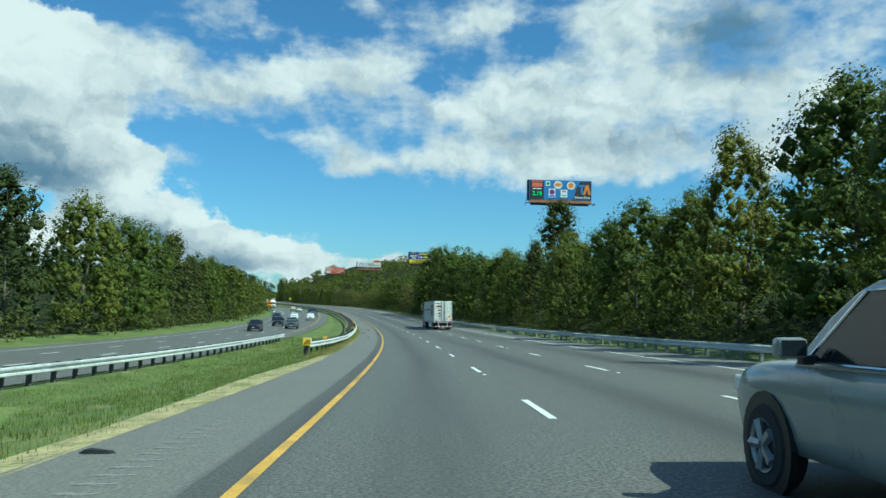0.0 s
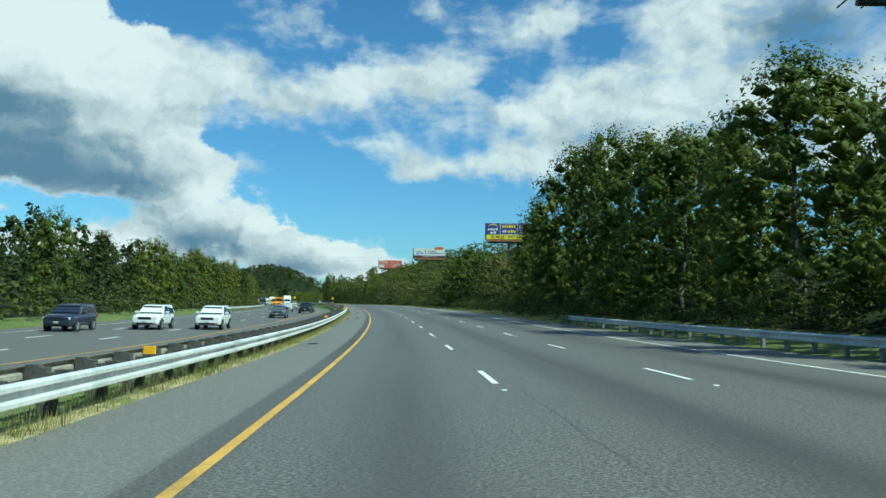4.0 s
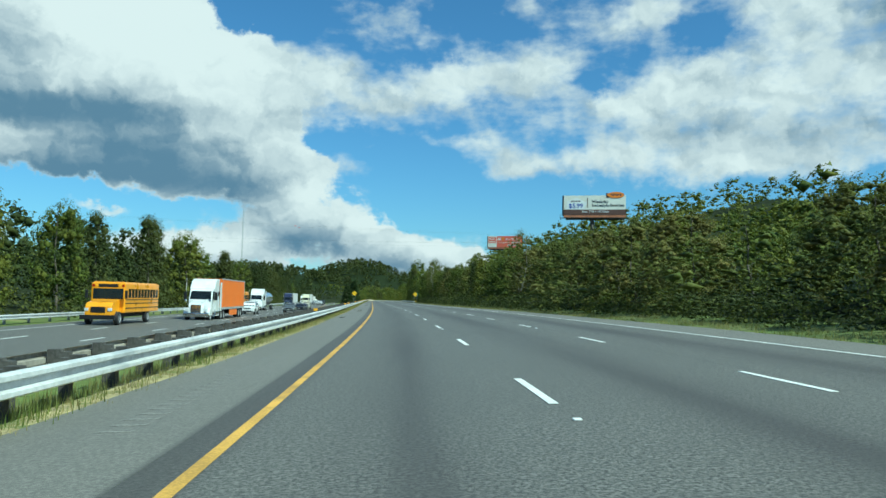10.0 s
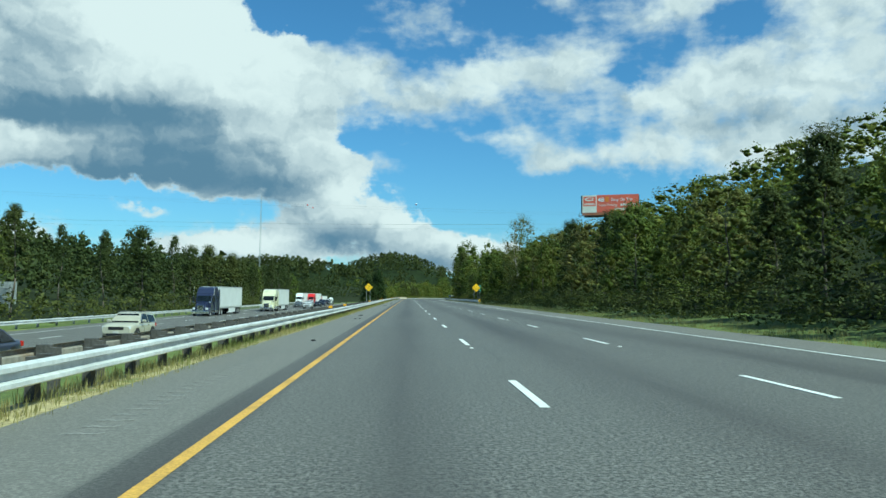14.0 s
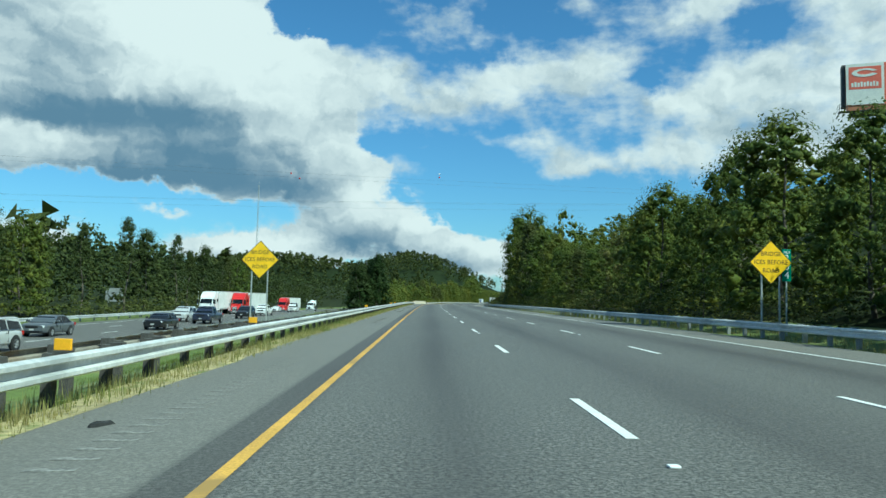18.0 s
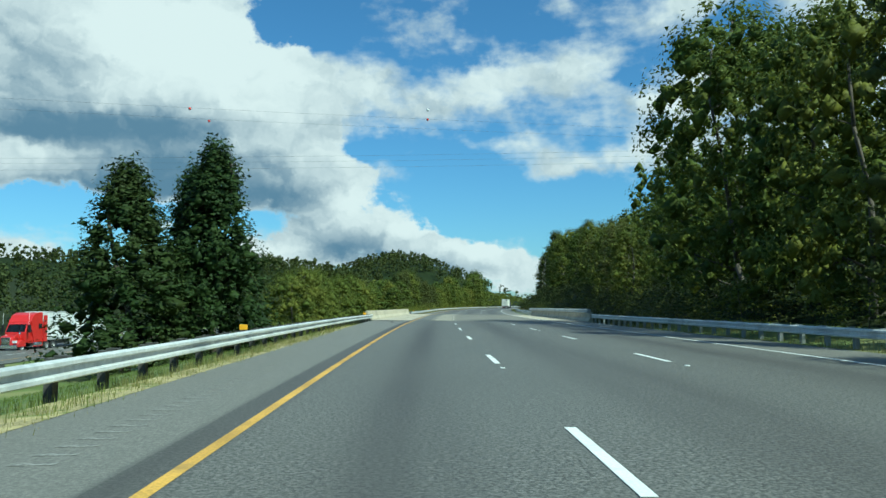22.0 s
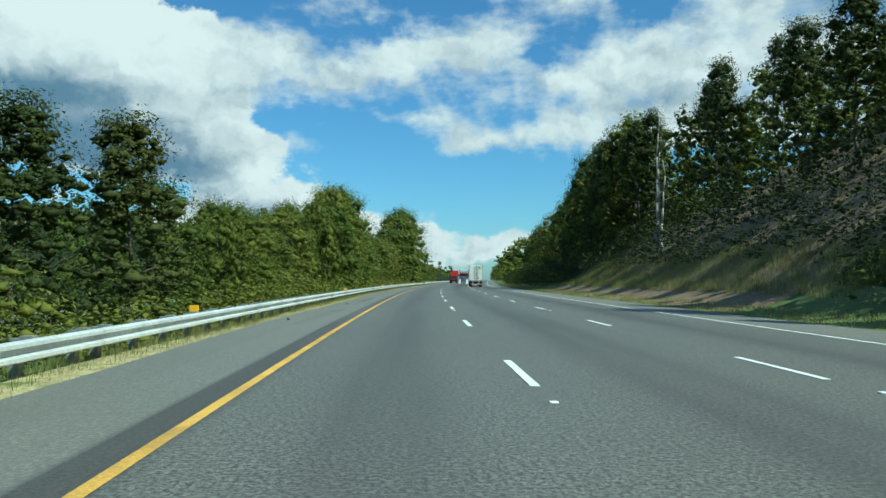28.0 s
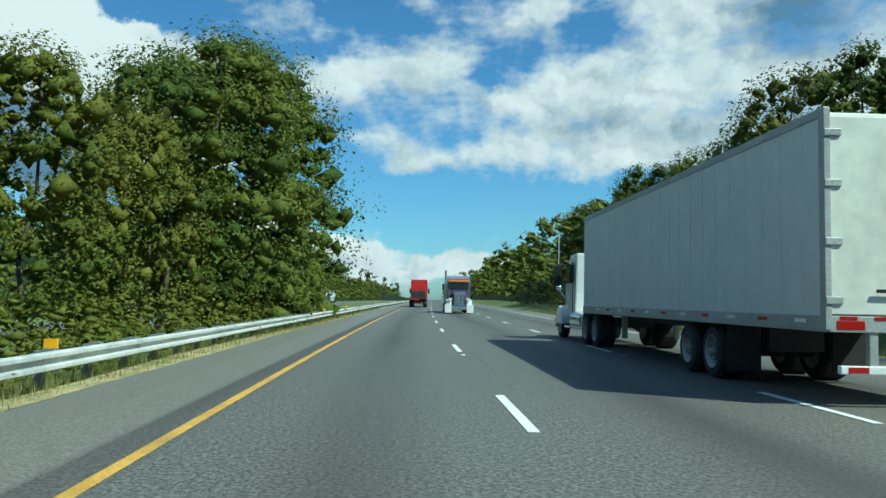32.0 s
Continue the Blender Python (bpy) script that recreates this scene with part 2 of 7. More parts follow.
def road_material(name, base, lane_dark, grit=0.75):
    """Worn asphalt: wheel paths and oil lanes run along it. The first UV axis is metres across, the second metres along."""
    m = MATS[name] = bpy.data.materials.new(name)
    m.use_nodes = True
    n = Nodes(m.node_tree)
    uv = n.add("ShaderNodeUVMap").outputs[0]
    sep = n.add("ShaderNodeSeparateXYZ")
    n.put(sep.inputs[0], uv)
    across, along = sep.outputs[0], sep.outputs[1]
    stretch = n.vec("MULTIPLY", uv, (1.0, 0.04, 1.0))
    fine = n.noise(uv, 21.0, 4.0, 0.9)
    broad = n.noise(stretch, 0.9, 4.0, 0.55)
    patch = n.noise(uv, 0.12, 4.0, 0.6)
    # the oil line in the middle of each lane
    centre = None
    for u, w in ((1.85, 0.62), (5.8, 0.85), (10.2, 0.9)):
        q = n.math("DIVIDE", n.math("SUBTRACT", across, u), w)
        g = n.math("EXPONENT", n.math("MULTIPLY", n.math("MULTIPLY", q, q), -1.0))
        centre = g if centre is None else n.math("ADD", centre, g)
    edge = n.math("MULTIPLY", n.ramp(across, -0.46, -0.33), n.ramp(across, 0.0, 0.35, 1.0, 0.0))
    dirt = n.math("MULTIPLY", n.math("ADD", n.math("MULTIPLY", centre, 0.8), n.math("MULTIPLY", edge, 0.85)), n.ramp(broad, 0.3, 0.7, 0.35, 1.0))
    tone = n.mix(n.ramp(fine, 0.39, 0.62), rgb(*[c * (1 - grit) for c in base]), rgb(*[c * (1 + grit) for c in base]))
    tone = n.mix(n.ramp(patch, 0.35, 0.75, 0.0, 0.35), tone, rgb(*[c * 0.78 for c in base]))
    tone = n.mix(n.math("MINIMUM", n.math("MULTIPLY", dirt, 0.95), 0.9), tone, rgb(*lane_dark))
    # coarse mottling, and the broken joint between the lanes
    tone = n.mix(n.ramp(n.noise(uv, 5.5, 3.0, 0.7), 0.38, 0.62, 0.0, 0.30), tone, rgb(*[c * 0.55 for c in base]))
    for u in (3.98, 8.2):
        off = n.math("ADD", n.math("SUBTRACT", across, u), n.math("MULTIPLY", n.math("SUBTRACT", n.noise(uv, 0.6, 3.0), 0.5), 0.25))
        q = n.math("DIVIDE", off, 0.022)
        g = n.math("EXPONENT", n.math("MULTIPLY", n.math("MULTIPLY", q, q), -1.0))
        g = n.math("MULTIPLY", g, n.ramp(n.noise(uv, 0.09, 2.0), 0.52, 0.60))
        tone = n.mix(n.math("MULTIPLY", g, 0.45), tone, rgb(0.02, 0.02, 0.02))
    b = n.add("ShaderNodeBsdfPrincipled")
    n.put(b.inputs["Base Color"], tone)
    b.inputs["Roughness"].default_value = 0.66
    b.inputs["Specular IOR Level"].default_value = 0.45
    k = n.add("ShaderNodeBump")
    k.inputs["Strength"].default_value, k.inputs["Distance"].default_value = 0.2, 0.006
    n.put(k.inputs["Height"], fine)
    n.put(b.inputs["Normal"], k.outputs[0])
    out = n.add("ShaderNodeOutputMaterial")
    n.put(out.inputs["Surface"], b.outputs[0])
    return m


ASPHALT = road_material("asphalt", (0.132, 0.127, 0.113), (0.044, 0.039, 0.037))
SHOULDER = road_material("shoulder_asphalt", (0.182, 0.172, 0.149), (0.048, 0.047, 0.044), 0.42)
CONCRETE = material("bridge_concrete", (0.44, 0.385, 0.285), 0.85, spread=0.10, grain=14.0, patch=0.5, bump=0.3, second=(0.36, 0.32, 0.245))
PARAPET = material("parapet_concrete", (0.44, 0.39, 0.29), 0.88, spread=0.12, grain=18.0, patch=0.9, bump=0.3, second=(0.31, 0.28, 0.22))
GRASS = material("grass_ground", (0.105, 0.138, 0.028), 0.95, spread=0.22, grain=6.0, patch=0.35, bump=0.8, second=(0.20, 0.20, 0.07))
DRY = material("dry_grass", (0.36, 0.30, 0.145), 0.95, spread=0.24, grain=16.0, patch=1.9, bump=0.8, second=(0.15, 0.18, 0.045))
SOIL = material("bank_soil", (0.20, 0.135, 0.075), 0.95, spread=0.22, grain=5.0, patch=0.5, bump=0.8, second=(0.13, 0.13, 0.045))
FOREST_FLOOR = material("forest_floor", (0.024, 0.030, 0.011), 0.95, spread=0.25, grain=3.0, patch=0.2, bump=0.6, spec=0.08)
YELLOW = material("yellow_line_paint", (0.56, 0.32, 0.06), 0.7, spread=0.16, grain=40.0, patch=0.8, second=(0.34, 0.21, 0.06))
WHITE = material("white_line_paint", (0.72, 0.72, 0.69), 0.7, spread=0.08, grain=40.0, patch=1.2, second=(0.55, 0.55, 0.52))
ZINC = material("galvanised_steel", (0.60, 0.61, 0.60), 0.5, metal=0.15, spread=0.08, grain=8.0, patch=0.6, second=(0.40, 0.42, 0.42))
ZINC_RUST = material("weathered_rail_steel", (0.36, 0.33, 0.28), 0.6, metal=0.3, spread=0.16, grain=8.0, patch=0.6, second=(0.28, 0.20, 0.13))
POST_WOOD = material("dark_timber_post", (0.078, 0.073, 0.066), 0.9, spread=0.25, grain=12.0, patch=2.0, bump=0.5)
POST_STEEL = material("steel_post", (0.30, 0.31, 0.31), 0.55, metal=0.4, spread=0.12)
BARK = material("bark", (0.095, 0.078, 0.06), 0.95, spread=0.25, grain=14.0, patch=2.0, bump=0.8)
PALE_BARK = material("pale_bark", (0.30, 0.27, 0.22), 0.9, spread=0.2, grain=10.0, patch=1.5, bump=0.5)
AMBER = material("amber_reflector", (0.85, 0.42, 0.02), 0.35, spread=0.05)
SIGN_YELLOW = material("sign_yellow", (0.92, 0.55, 0.015), 0.4, spread=0.04, grain=3.0)
SIGN_GREEN = material("sign_green", (0.01, 0.20, 0.12), 0.4, spread=0.06)
SIGN_WHITE = material("sign_white", (0.82, 0.82, 0.80), 0.45, spread=0.04)
BLACK = material("black_paint", (0.012, 0.012, 0.013), 0.45, spread=0.2)
RUBBER = material("tyre_rubber", (0.022, 0.022, 0.023), 0.85, spread=0.2)
CHROME = material("polished_metal", (0.78, 0.79, 0.80), 0.16, metal=1.0, spread=0.05, patch=3.0)
RIM = material("wheel_alloy", (0.33, 0.33, 0.33), 0.4, metal=0.6, spread=0.08)
DARK_FRAME = material("chassis_black", (0.03, 0.03, 0.032), 0.65, spread=0.25)
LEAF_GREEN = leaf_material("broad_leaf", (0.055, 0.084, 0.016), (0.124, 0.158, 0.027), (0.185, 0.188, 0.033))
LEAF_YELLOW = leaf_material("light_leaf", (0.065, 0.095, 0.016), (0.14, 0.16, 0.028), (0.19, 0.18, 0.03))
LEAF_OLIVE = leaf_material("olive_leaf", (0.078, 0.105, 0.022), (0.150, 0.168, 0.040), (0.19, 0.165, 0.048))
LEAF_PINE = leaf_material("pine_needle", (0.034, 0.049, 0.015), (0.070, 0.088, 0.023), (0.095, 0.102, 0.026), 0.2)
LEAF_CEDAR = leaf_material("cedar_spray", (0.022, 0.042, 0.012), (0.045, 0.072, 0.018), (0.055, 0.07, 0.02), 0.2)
BLADE = leaf_material("grass_blade", (0.10, 0.16, 0.03), (0.20, 0.25, 0.055), (0.36, 0.31, 0.13), 0.4)
STRAW = leaf_material("straw_blade", (0.34, 0.28, 0.12), (0.46, 0.38, 0.18), (0.22, 0.24, 0.07), 0.4)


# ---------------------------------------------------------------- making parts
def link_mesh(name, verts, faces, mat, parent=None, label="", smooth=False):
    me = bpy.data.meshes.new(name)
    me.from_pydata(verts, [], faces)
    for q in (mat if isinstance(mat, list) else [mat]):
        me.materials.append(q)
    if smooth:
        me.polygons.foreach_set("use_smooth", [True] * len(me.polygons))
    me.update()
    ob = new(name, me)
    if parent:
        ob.parent = parent
    if label:
        ob["label"] = label
    return ob


def part(name, bm, mat, parent, label="", smooth=False):
    me = bpy.data.meshes.new(name)
    bm.to_mesh(me)
    bm.free()
    for q in (mat if isinstance(mat, list) else [mat]):
        me.materials.append(q)
    if smooth:
        me.polygons.foreach_set("use_smooth", [True] * len(me.polygons))
    ob = new(name, me)
    ob.parent = parent
    if label:
        ob["label"] = label
    return ob


def thing(name, m=None, label="", category="", group="", kind=""):
    ob = new(name)
    ob.empty_display_size = 0.2
    if m is not None:
        ob.matrix_basis = m
    return tagged(ob, label, category, group, kind)


def box(bm, x0, x1, y0, y1, z0, z1, bevel=0.0):
    vs = [bm.verts.new(p) for p in ((x0, y0, z0), (x1, y0, z0), (x1, y1, z0), (x0, y1, z0), (x0, y0, z1), (x1, y0, z1), (x1, y1, z1), (x0, y1, z1))]
    fs = [bm.faces.new([vs[i] for i in f]) for f in ((3, 2, 1, 0), (4, 5, 6, 7), (0, 1, 5, 4), (1, 2, 6, 5), (2, 3, 7, 6), (3, 0, 4, 7))]
    if bevel:
        es = list({e for f in fs for e in f.edges})
        bmesh.ops.bevel(bm, geom=es, offset=bevel, segments=2, affect="EDGES", profile=0.6)
    return bm


def boxes(*rows, bevel=0.0):
    bm = bmesh.new()
    for r in rows:
        box(bm, *r, bevel=bevel)
    return bm


def rod(bm, a, b, r0, r1=None, sides=8):
    a, b = Vector(a), Vector(b)
    q = (b - a).to_track_quat("Z", "Y")
    r1 = r0 if r1 is None else r1
    rings = []
    for p, r in ((a, r0), (b, r1)):
        rings.append([bm.verts.new(p + q @ Vector((r * math.cos(t), r * math.sin(t), 0))) for t in (2 * math.pi * i / sides for i in range(sides))])
    for i in range(sides):
        j = (i + 1) % sides
        bm.faces.new((rings[0][i], rings[0][j], rings[1][j], rings[1][i]))
    bm.faces.new(rings[0][::-1])
    bm.faces.new(rings[1])
    return bm


def rods(*rows, sides=8):
    bm = bmesh.new()
    for r in rows:
        rod(bm, *r, sides=sides)
    return bm


def lathe(bm, outline, axis="X", sides=20, at=(0, 0, 0)):
    """Turns (along, radius) pairs round an axis."""
    rings = []
    for a, r in outline:
        ring = []
        for i in range(sides):
            t = 2 * math.pi * i / sides
            c, s_ = r * math.cos(t), r * math.sin(t)
            p = {"X": (a, c, s_), "Y": (c, a, s_), "Z": (c, s_, a)}[axis]
            ring.append(bm.verts.new(Vector(p) + Vector(at)))
        rings.append(ring)
    for r0, r1 in zip(rings, rings[1:]):
        for i in range(sides):
            j = (i + 1) % sides
            bm.faces.new((r0[i], r0[j], r1[j], r1[i]))
    bm.faces.new(rings[0][::-1])
    bm.faces.new(rings[-1])
    bmesh.ops.recalc_face_normals(bm, faces=bm.faces)
    return bm


def prism(bm, outline, y0, y1):
    """An outline of (x, z) pairs, drawn out from y0 to y1."""
    a = [bm.verts.new((x, y0, z)) for x, z in outline]
    b = [bm.verts.new((x, y1, z)) for x, z in outline]
    k = len(outline)
    for i in range(k):
        bm.faces.new((a[i], a[(i + 1) % k], b[(i + 1) % k], b[i]))
    bm.faces.new(a[::-1])
    bm.faces.new(b)
    bmesh.ops.recalc_face_normals(bm, faces=bm.faces)
    return bm


# ---------------------------------------------------------------- the line of the road
STEP = 60.0
HEADING = [-1.79, 0.99, 3.80, 6.27, 8.82, 11.11, 13.18, 15.56, 17.02, 17.43, 17.44, 17.27, 17.37, 17.07, 16.08, 14.54, 12.75, 10.90, 9.43, 7.73, 6.2, 5.6, 5.5, 5.5]
LEVEL = [1.58, 0.0, -1.72, -2.65, -2.88, -2.33, -1.88, -1.48, -1.09, -0.83, -0.60, -0.33, -0.03, 0.22, 0.51, 0.52, 0.56, 0.84, 0.97, 1.05, 1.12, 1.3, 1.4, 1.5]
CROSS = [0.011, 0.015, 0.020, 0.017, 0.018, 0.021, 0.027, 0.027, 0.018, 0.007, 0.003, 0.001, -0.001, -0.005, -0.014, -0.013, -0.015, -0.016, -0.017, -0.020, -0.021, -0.019, -0.015, -0.010]
S_AXIS = np.arange(-60.0, 2601.0, 3.0)


def through_knots(k, s):
    k = np.array(k + [k[-1]] * 2)
    x = (np.asarray(s, float) + 60.0) / STEP
    i = np.clip(np.floor(x).astype(int), 0, len(k) - 3)
    u = np.clip(x - i, 0.0, 1.0)
    a, b, c, d = k[np.maximum(i - 1, 0)], k[i], k[i + 1], k[i + 2]
    return b + 0.5 * u * (c - a + u * (2 * a - 5 * b + 4 * c - d + u * (3 * (b - c) + d - a)))


HEAD = np.radians(through_knots(HEADING, S_AXIS))
DX, DY = -np.sin(HEAD) * 3.0, np.cos(HEAD) * 3.0
ROAD_X = np.concatenate([[0.0], np.cumsum((DX[1:] + DX[:-1]) / 2)])
ROAD_Y = np.concatenate([[0.0], np.cumsum((DY[1:] + DY[:-1]) / 2)])
ROAD_X, ROAD_Y = ROAD_X - ROAD_X[20], ROAD_Y - ROAD_Y[20]
ROAD_Z, ROAD_B = through_knots(LEVEL, S_AXIS), through_knots(CROSS, S_AXIS)


def heading(s):
    return float(np.interp(s, S_AXIS, HEAD))


def spot(s, u, h=0.0, banked=True):
    """The place s metres along the road, u metres right of its yellow line, h above its surface."""
    a = heading(s)
    x, y, z = (float(np.interp(s, S_AXIS, q)) for q in (ROAD_X, ROAD_Y, ROAD_Z))
    b = float(np.interp(s, S_AXIS, ROAD_B)) if banked else 0.0
    return Vector((x + u * math.cos(a), y + u * math.sin(a), z + max(-4.0, min(u, 16.0)) * b + h))


def on_road(s, u, h=0.0, turn=0.0, size=1.0):
    """A pose at that place, its y axis along the road."""
    climb = math.degrees(math.atan((spot(s + 3.0, u).z - spot(s, u).z) / 3.0))
    tilt = math.degrees(math.atan((spot(s, u + 0.5).z - spot(s, u - 0.5).z)))
    return Matrix.Translation(spot(s, u, h)) @ pose(0, 0, 0, climb, -tilt, math.degrees(heading(s))) @ pose(0, 0, 0, 0, 0, turn) @ Matrix.Scale(size, 4)


EDGE1, EDGE2, EDGE3 = 3.66, 7.87, 12.54


def EDGE_L(s):
    return float(np.interp(s, [0, 600, 780, 815, 900, 1000], [-2.45, -2.5, -2.7, -3.6, -2.9, -2.8]))


def SAG(s):
    """How far the inner shoulder falls off towards the grass."""
    return float(np.interp(s, [0, 60, 770, 815, 880, 900], [0.03, 0.07, 0.07, 0.0, 0.0, 0.13]))


def shoulder_h(s, u):
    """The height of the inner shoulder's surface."""
    return float(np.interp(u, [EDGE_L(s), -1.4, -0.35], [-0.03 - SAG(s), -0.03, 0.0]))


def other_u(s):
    return float(np.interp(s, [0, 80, 160, 270, 400, 500, 620, 720, 890, 1000, 1100, 1316, 2600], [-21, -19.4, -16.6, -12.8, -15, -17.6, -22.5, -27, -46, -50, -45, -28, -24]))


def other_z(s):
    return float(np.interp(s, [0, 80, 160, 270, 400, 500, 620, 720, 890, 1000, 1100, 1316, 2600], [-0.95, -0.8, -0.6, -0.5, -1.0, -1.5, -1.8, -2.0, -3.6, -4.0, -3.0, -0.5, 0.0]))


def strip(name, s_rows, edges, mat, kind="structure", label="", category="", parent=None, uv=True):
    """A sheet along the road: edges(s) gives its (u, h) pairs from left to right."""
    verts, faces, uvs = [], [], []
    k = 0
    for s in s_rows:
        row = edges(s)
        k = len(row)
        for u, h in row:
            verts.append(spot(s, u, h))
            uvs.append((u, s))
    for i in range(len(s_rows) - 1):
        for j in range(k - 1):
            a = i * k + j
            faces.append((a, a + 1, a + k + 1, a + k))
    ob = link_mesh(name, verts, faces, mat, parent)
    if uv:
        layer = ob.data.uv_layers.new(name="UVMap")
        for loop in ob.data.loops:
            layer.data[loop.index].uv = uvs[loop.vertex_index]
    return tagged(ob, label, category, "", kind)


def steps(a, b, d):
    return [float(q) for q in np.linspace(a, b, max(2, int(round((b - a) / d)) + 1))]


BRIDGE0, BRIDGE1 = 820.0, 877.0


def smooth01(x, a, b):
    t = min(1.0, max(0.0, (x - a) / (b - a)))
    return t * t * (3 - 2 * t)


def ravine(s):
    return smooth01(s, BRIDGE0 - 14, BRIDGE0 + 4) * (1 - smooth01(s, BRIDGE1 - 4, BRIDGE1 + 14))


def rise(s):
    """How steeply the ground climbs beside the right-hand verge."""
    return float(np.interp(s, [0, 180, 240, 290, 420, 500, 620, 760, 830, 900, 1000, 1040, 1100, 1300, 2600], [0.16, 0.2, 0.2, 0.12, 0.12, 0.2, 0.2, 0.12, 0.2, 0.34, 0.42, 0.42, 0.3, 0.25, 0.2]))


def ground_row(s):
    o, oz, r, v = other_u(s), other_z(s), rise(s), ravine(s)
    bank = max(0.6, r * 8)
    knoll = smooth01(s, 480, 620) * (1 - smooth01(s, 730, 850)) + smooth01(s, 850, 905) * (1 - smooth01(s, 1030, 1120)) * 0.8
    left_hill = float(np.interp(s, [0, 400, 900, 1200, 2600], [4, 7, 6, 9, 16]))
    rows = [(-1000, 55), (-600, 40), (-300, left_hill * 2.0), (o - 90, left_hill + oz), (o - 34, left_hill * 0.25 + oz), (o - 14, oz + 0.3), (o - 9, oz + 0.05), (o - 8.4, oz - 0.06), (o + 7.4, oz - 0.06),
            (o + 7.8, oz - 0.02), ((o + 7.8) * 0.55 - 2.0, min(oz, -0.5) - 0.15 - 2.5 * v), (-4.6, -0.42 - 3.5 * v), (-3.3, -0.14 - SAG(s) - 3.5 * v), (-2.5, -0.08 - SAG(s) - 0.8 * v), (15.4, -0.07 - 0.8 * v), (16.6, -0.05 - 3.5 * v),
            (18.6, 0.12 - 3.5 * v), (21.5, bank * 0.35 - 2.0 * v), (28, bank * 0.9 + 6.5 * r), (45, bank + 24 * r + 2 * knoll), (75, bank + 48 * r + 13 * knoll), (140, bank + 75 * r + 24 * knoll), (300, bank + 100 * r + 14 * knoll), (600, 55), (1000, 60)]
    return rows


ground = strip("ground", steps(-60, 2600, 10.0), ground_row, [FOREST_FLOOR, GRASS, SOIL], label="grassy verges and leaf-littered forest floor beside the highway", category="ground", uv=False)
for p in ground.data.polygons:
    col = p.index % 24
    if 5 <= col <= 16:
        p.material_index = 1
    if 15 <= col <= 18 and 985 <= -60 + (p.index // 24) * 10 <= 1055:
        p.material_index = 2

# carriageways
road = strip("road", steps(-60, 2500, 5.0), lambda s: [(-0.35, 0), (EDGE1, 0), (EDGE2, 0), (EDGE3 + 0.3, 0)], ASPHALT, label="grey worn asphalt three-lane carriageway with dark oil streaks", category="road")
shoulder_left = strip("shoulder_left", steps(-60, 2500, 6.0), lambda s: [(EDGE_L(s) - 0.08 * math.sin(s * 0.13), -0.03 - SAG(s)), (-1.4, -0.03), (-0.35, 0.0)], SHOULDER, label="rough grey asphalt inner shoulder strewn with grit", category="road shoulder")
shoulder_right = strip("shoulder_right", steps(-60, 2500, 6.0), lambda s: [(EDGE3 + 0.3, 0), (15.5 + 0.12 * math.sin(s * 0.17), -0.02)], SHOULDER, label="pale asphalt outer shoulder beside the edge line", category="road shoulder")
other_road = strip("other_road", steps(-60, 2500, 8.0), lambda s: [(other_u(s) - 8.3, other_z(s)), (other_u(s) - 4.5, other_z(s) + 0.02), (other_u(s) + 4.5, other_z(s) + 0.02), (other_u(s) + 7.4, other_z(s))], ASPHALT, label="grey asphalt carriageway of the oncoming traffic", category="road")
verge = strip("verge", steps(-60, 2500, 6.0), lambda s: [(EDGE_L(s) - 0.75 - 0.2 * math.sin(s * 0.21), -0.07 - SAG(s) if ravine(s) < 0.01 else -2.0), (EDGE_L(s) + 0.08, -0.024 - SAG(s) if ravine(s) < 0.01 else -1.6)], DRY, label="straw-coloured dry grass along the shoulder edge", category="verge")


def line(name, s0, s1, u, width, mat, d=6.0, h=0.004, label="", other=False, parent=None):
    f = (lambda s: other_u(s)) if other else (lambda s: 0.0)
    g = (lambda s: other_z(s) + 0.02) if other else (lambda s: 0.0)
    return strip(name, steps(s0, s1, d), lambda s: [(f(s) + u - width / 2, h + g(s)), (f(s) + u + width / 2, h + g(s))], mat, label=label, category="" if parent else "road marking", kind="" if parent else "structure", parent=parent, uv=False)


yellow_edge_line = line("yellow_edge_line", -60, 301.5, 0.08, 0.13, YELLOW, label="solid yellow edge line, worn and slightly scuffed")
line("yellow_edge_line_two", 306.5, 2500, 0.09, 0.13, YELLOW, label="solid yellow edge line going on after a worn gap")
white_edge_line = line("white_edge_line", -60, 2500, EDGE3, 0.14, WHITE, label="solid white edge line beside the outer shoulder")
line("far_yellow_line", -60, 2500, 5.3, 0.15, YELLOW, 8.0, label="solid yellow edge line of the oncoming carriageway", other=True)
line("far_white_line", -60, 2500, -5.9, 0.15, WHITE, 8.0, label="solid white edge line of the oncoming carriageway", other=True)

# ---------------------------------------------------------------- trees
def leaf_quads(centres, normals, size, rng):
    """Rhombic leaves at the centres, facing about along the normals."""
    k = len(centres)
    n = normals + rng.normal(0, 0.55, (k, 3))
    n /= np.linalg.norm(n, axis=1)[:, None] + 1e-9
    a = np.cross(n, rng.normal(0, 1, (k, 3)))
    a /= np.linalg.norm(a, axis=1)[:, None] + 1e-9
    b = np.cross(n, a)
    l = (size * rng.uniform(0.6, 1.3, k))[:, None]
    w = l * rng.uniform(0.45, 0.75, k)[:, None]
    v = np.stack([centres - a * l + b * w * 0.8, centres + a * l * 1.1, centres - a * l * 0.3 - b * w * 1.5], 1).reshape(-1, 3)
    f = np.arange(3 * k).reshape(-1, 3)
    return v, f


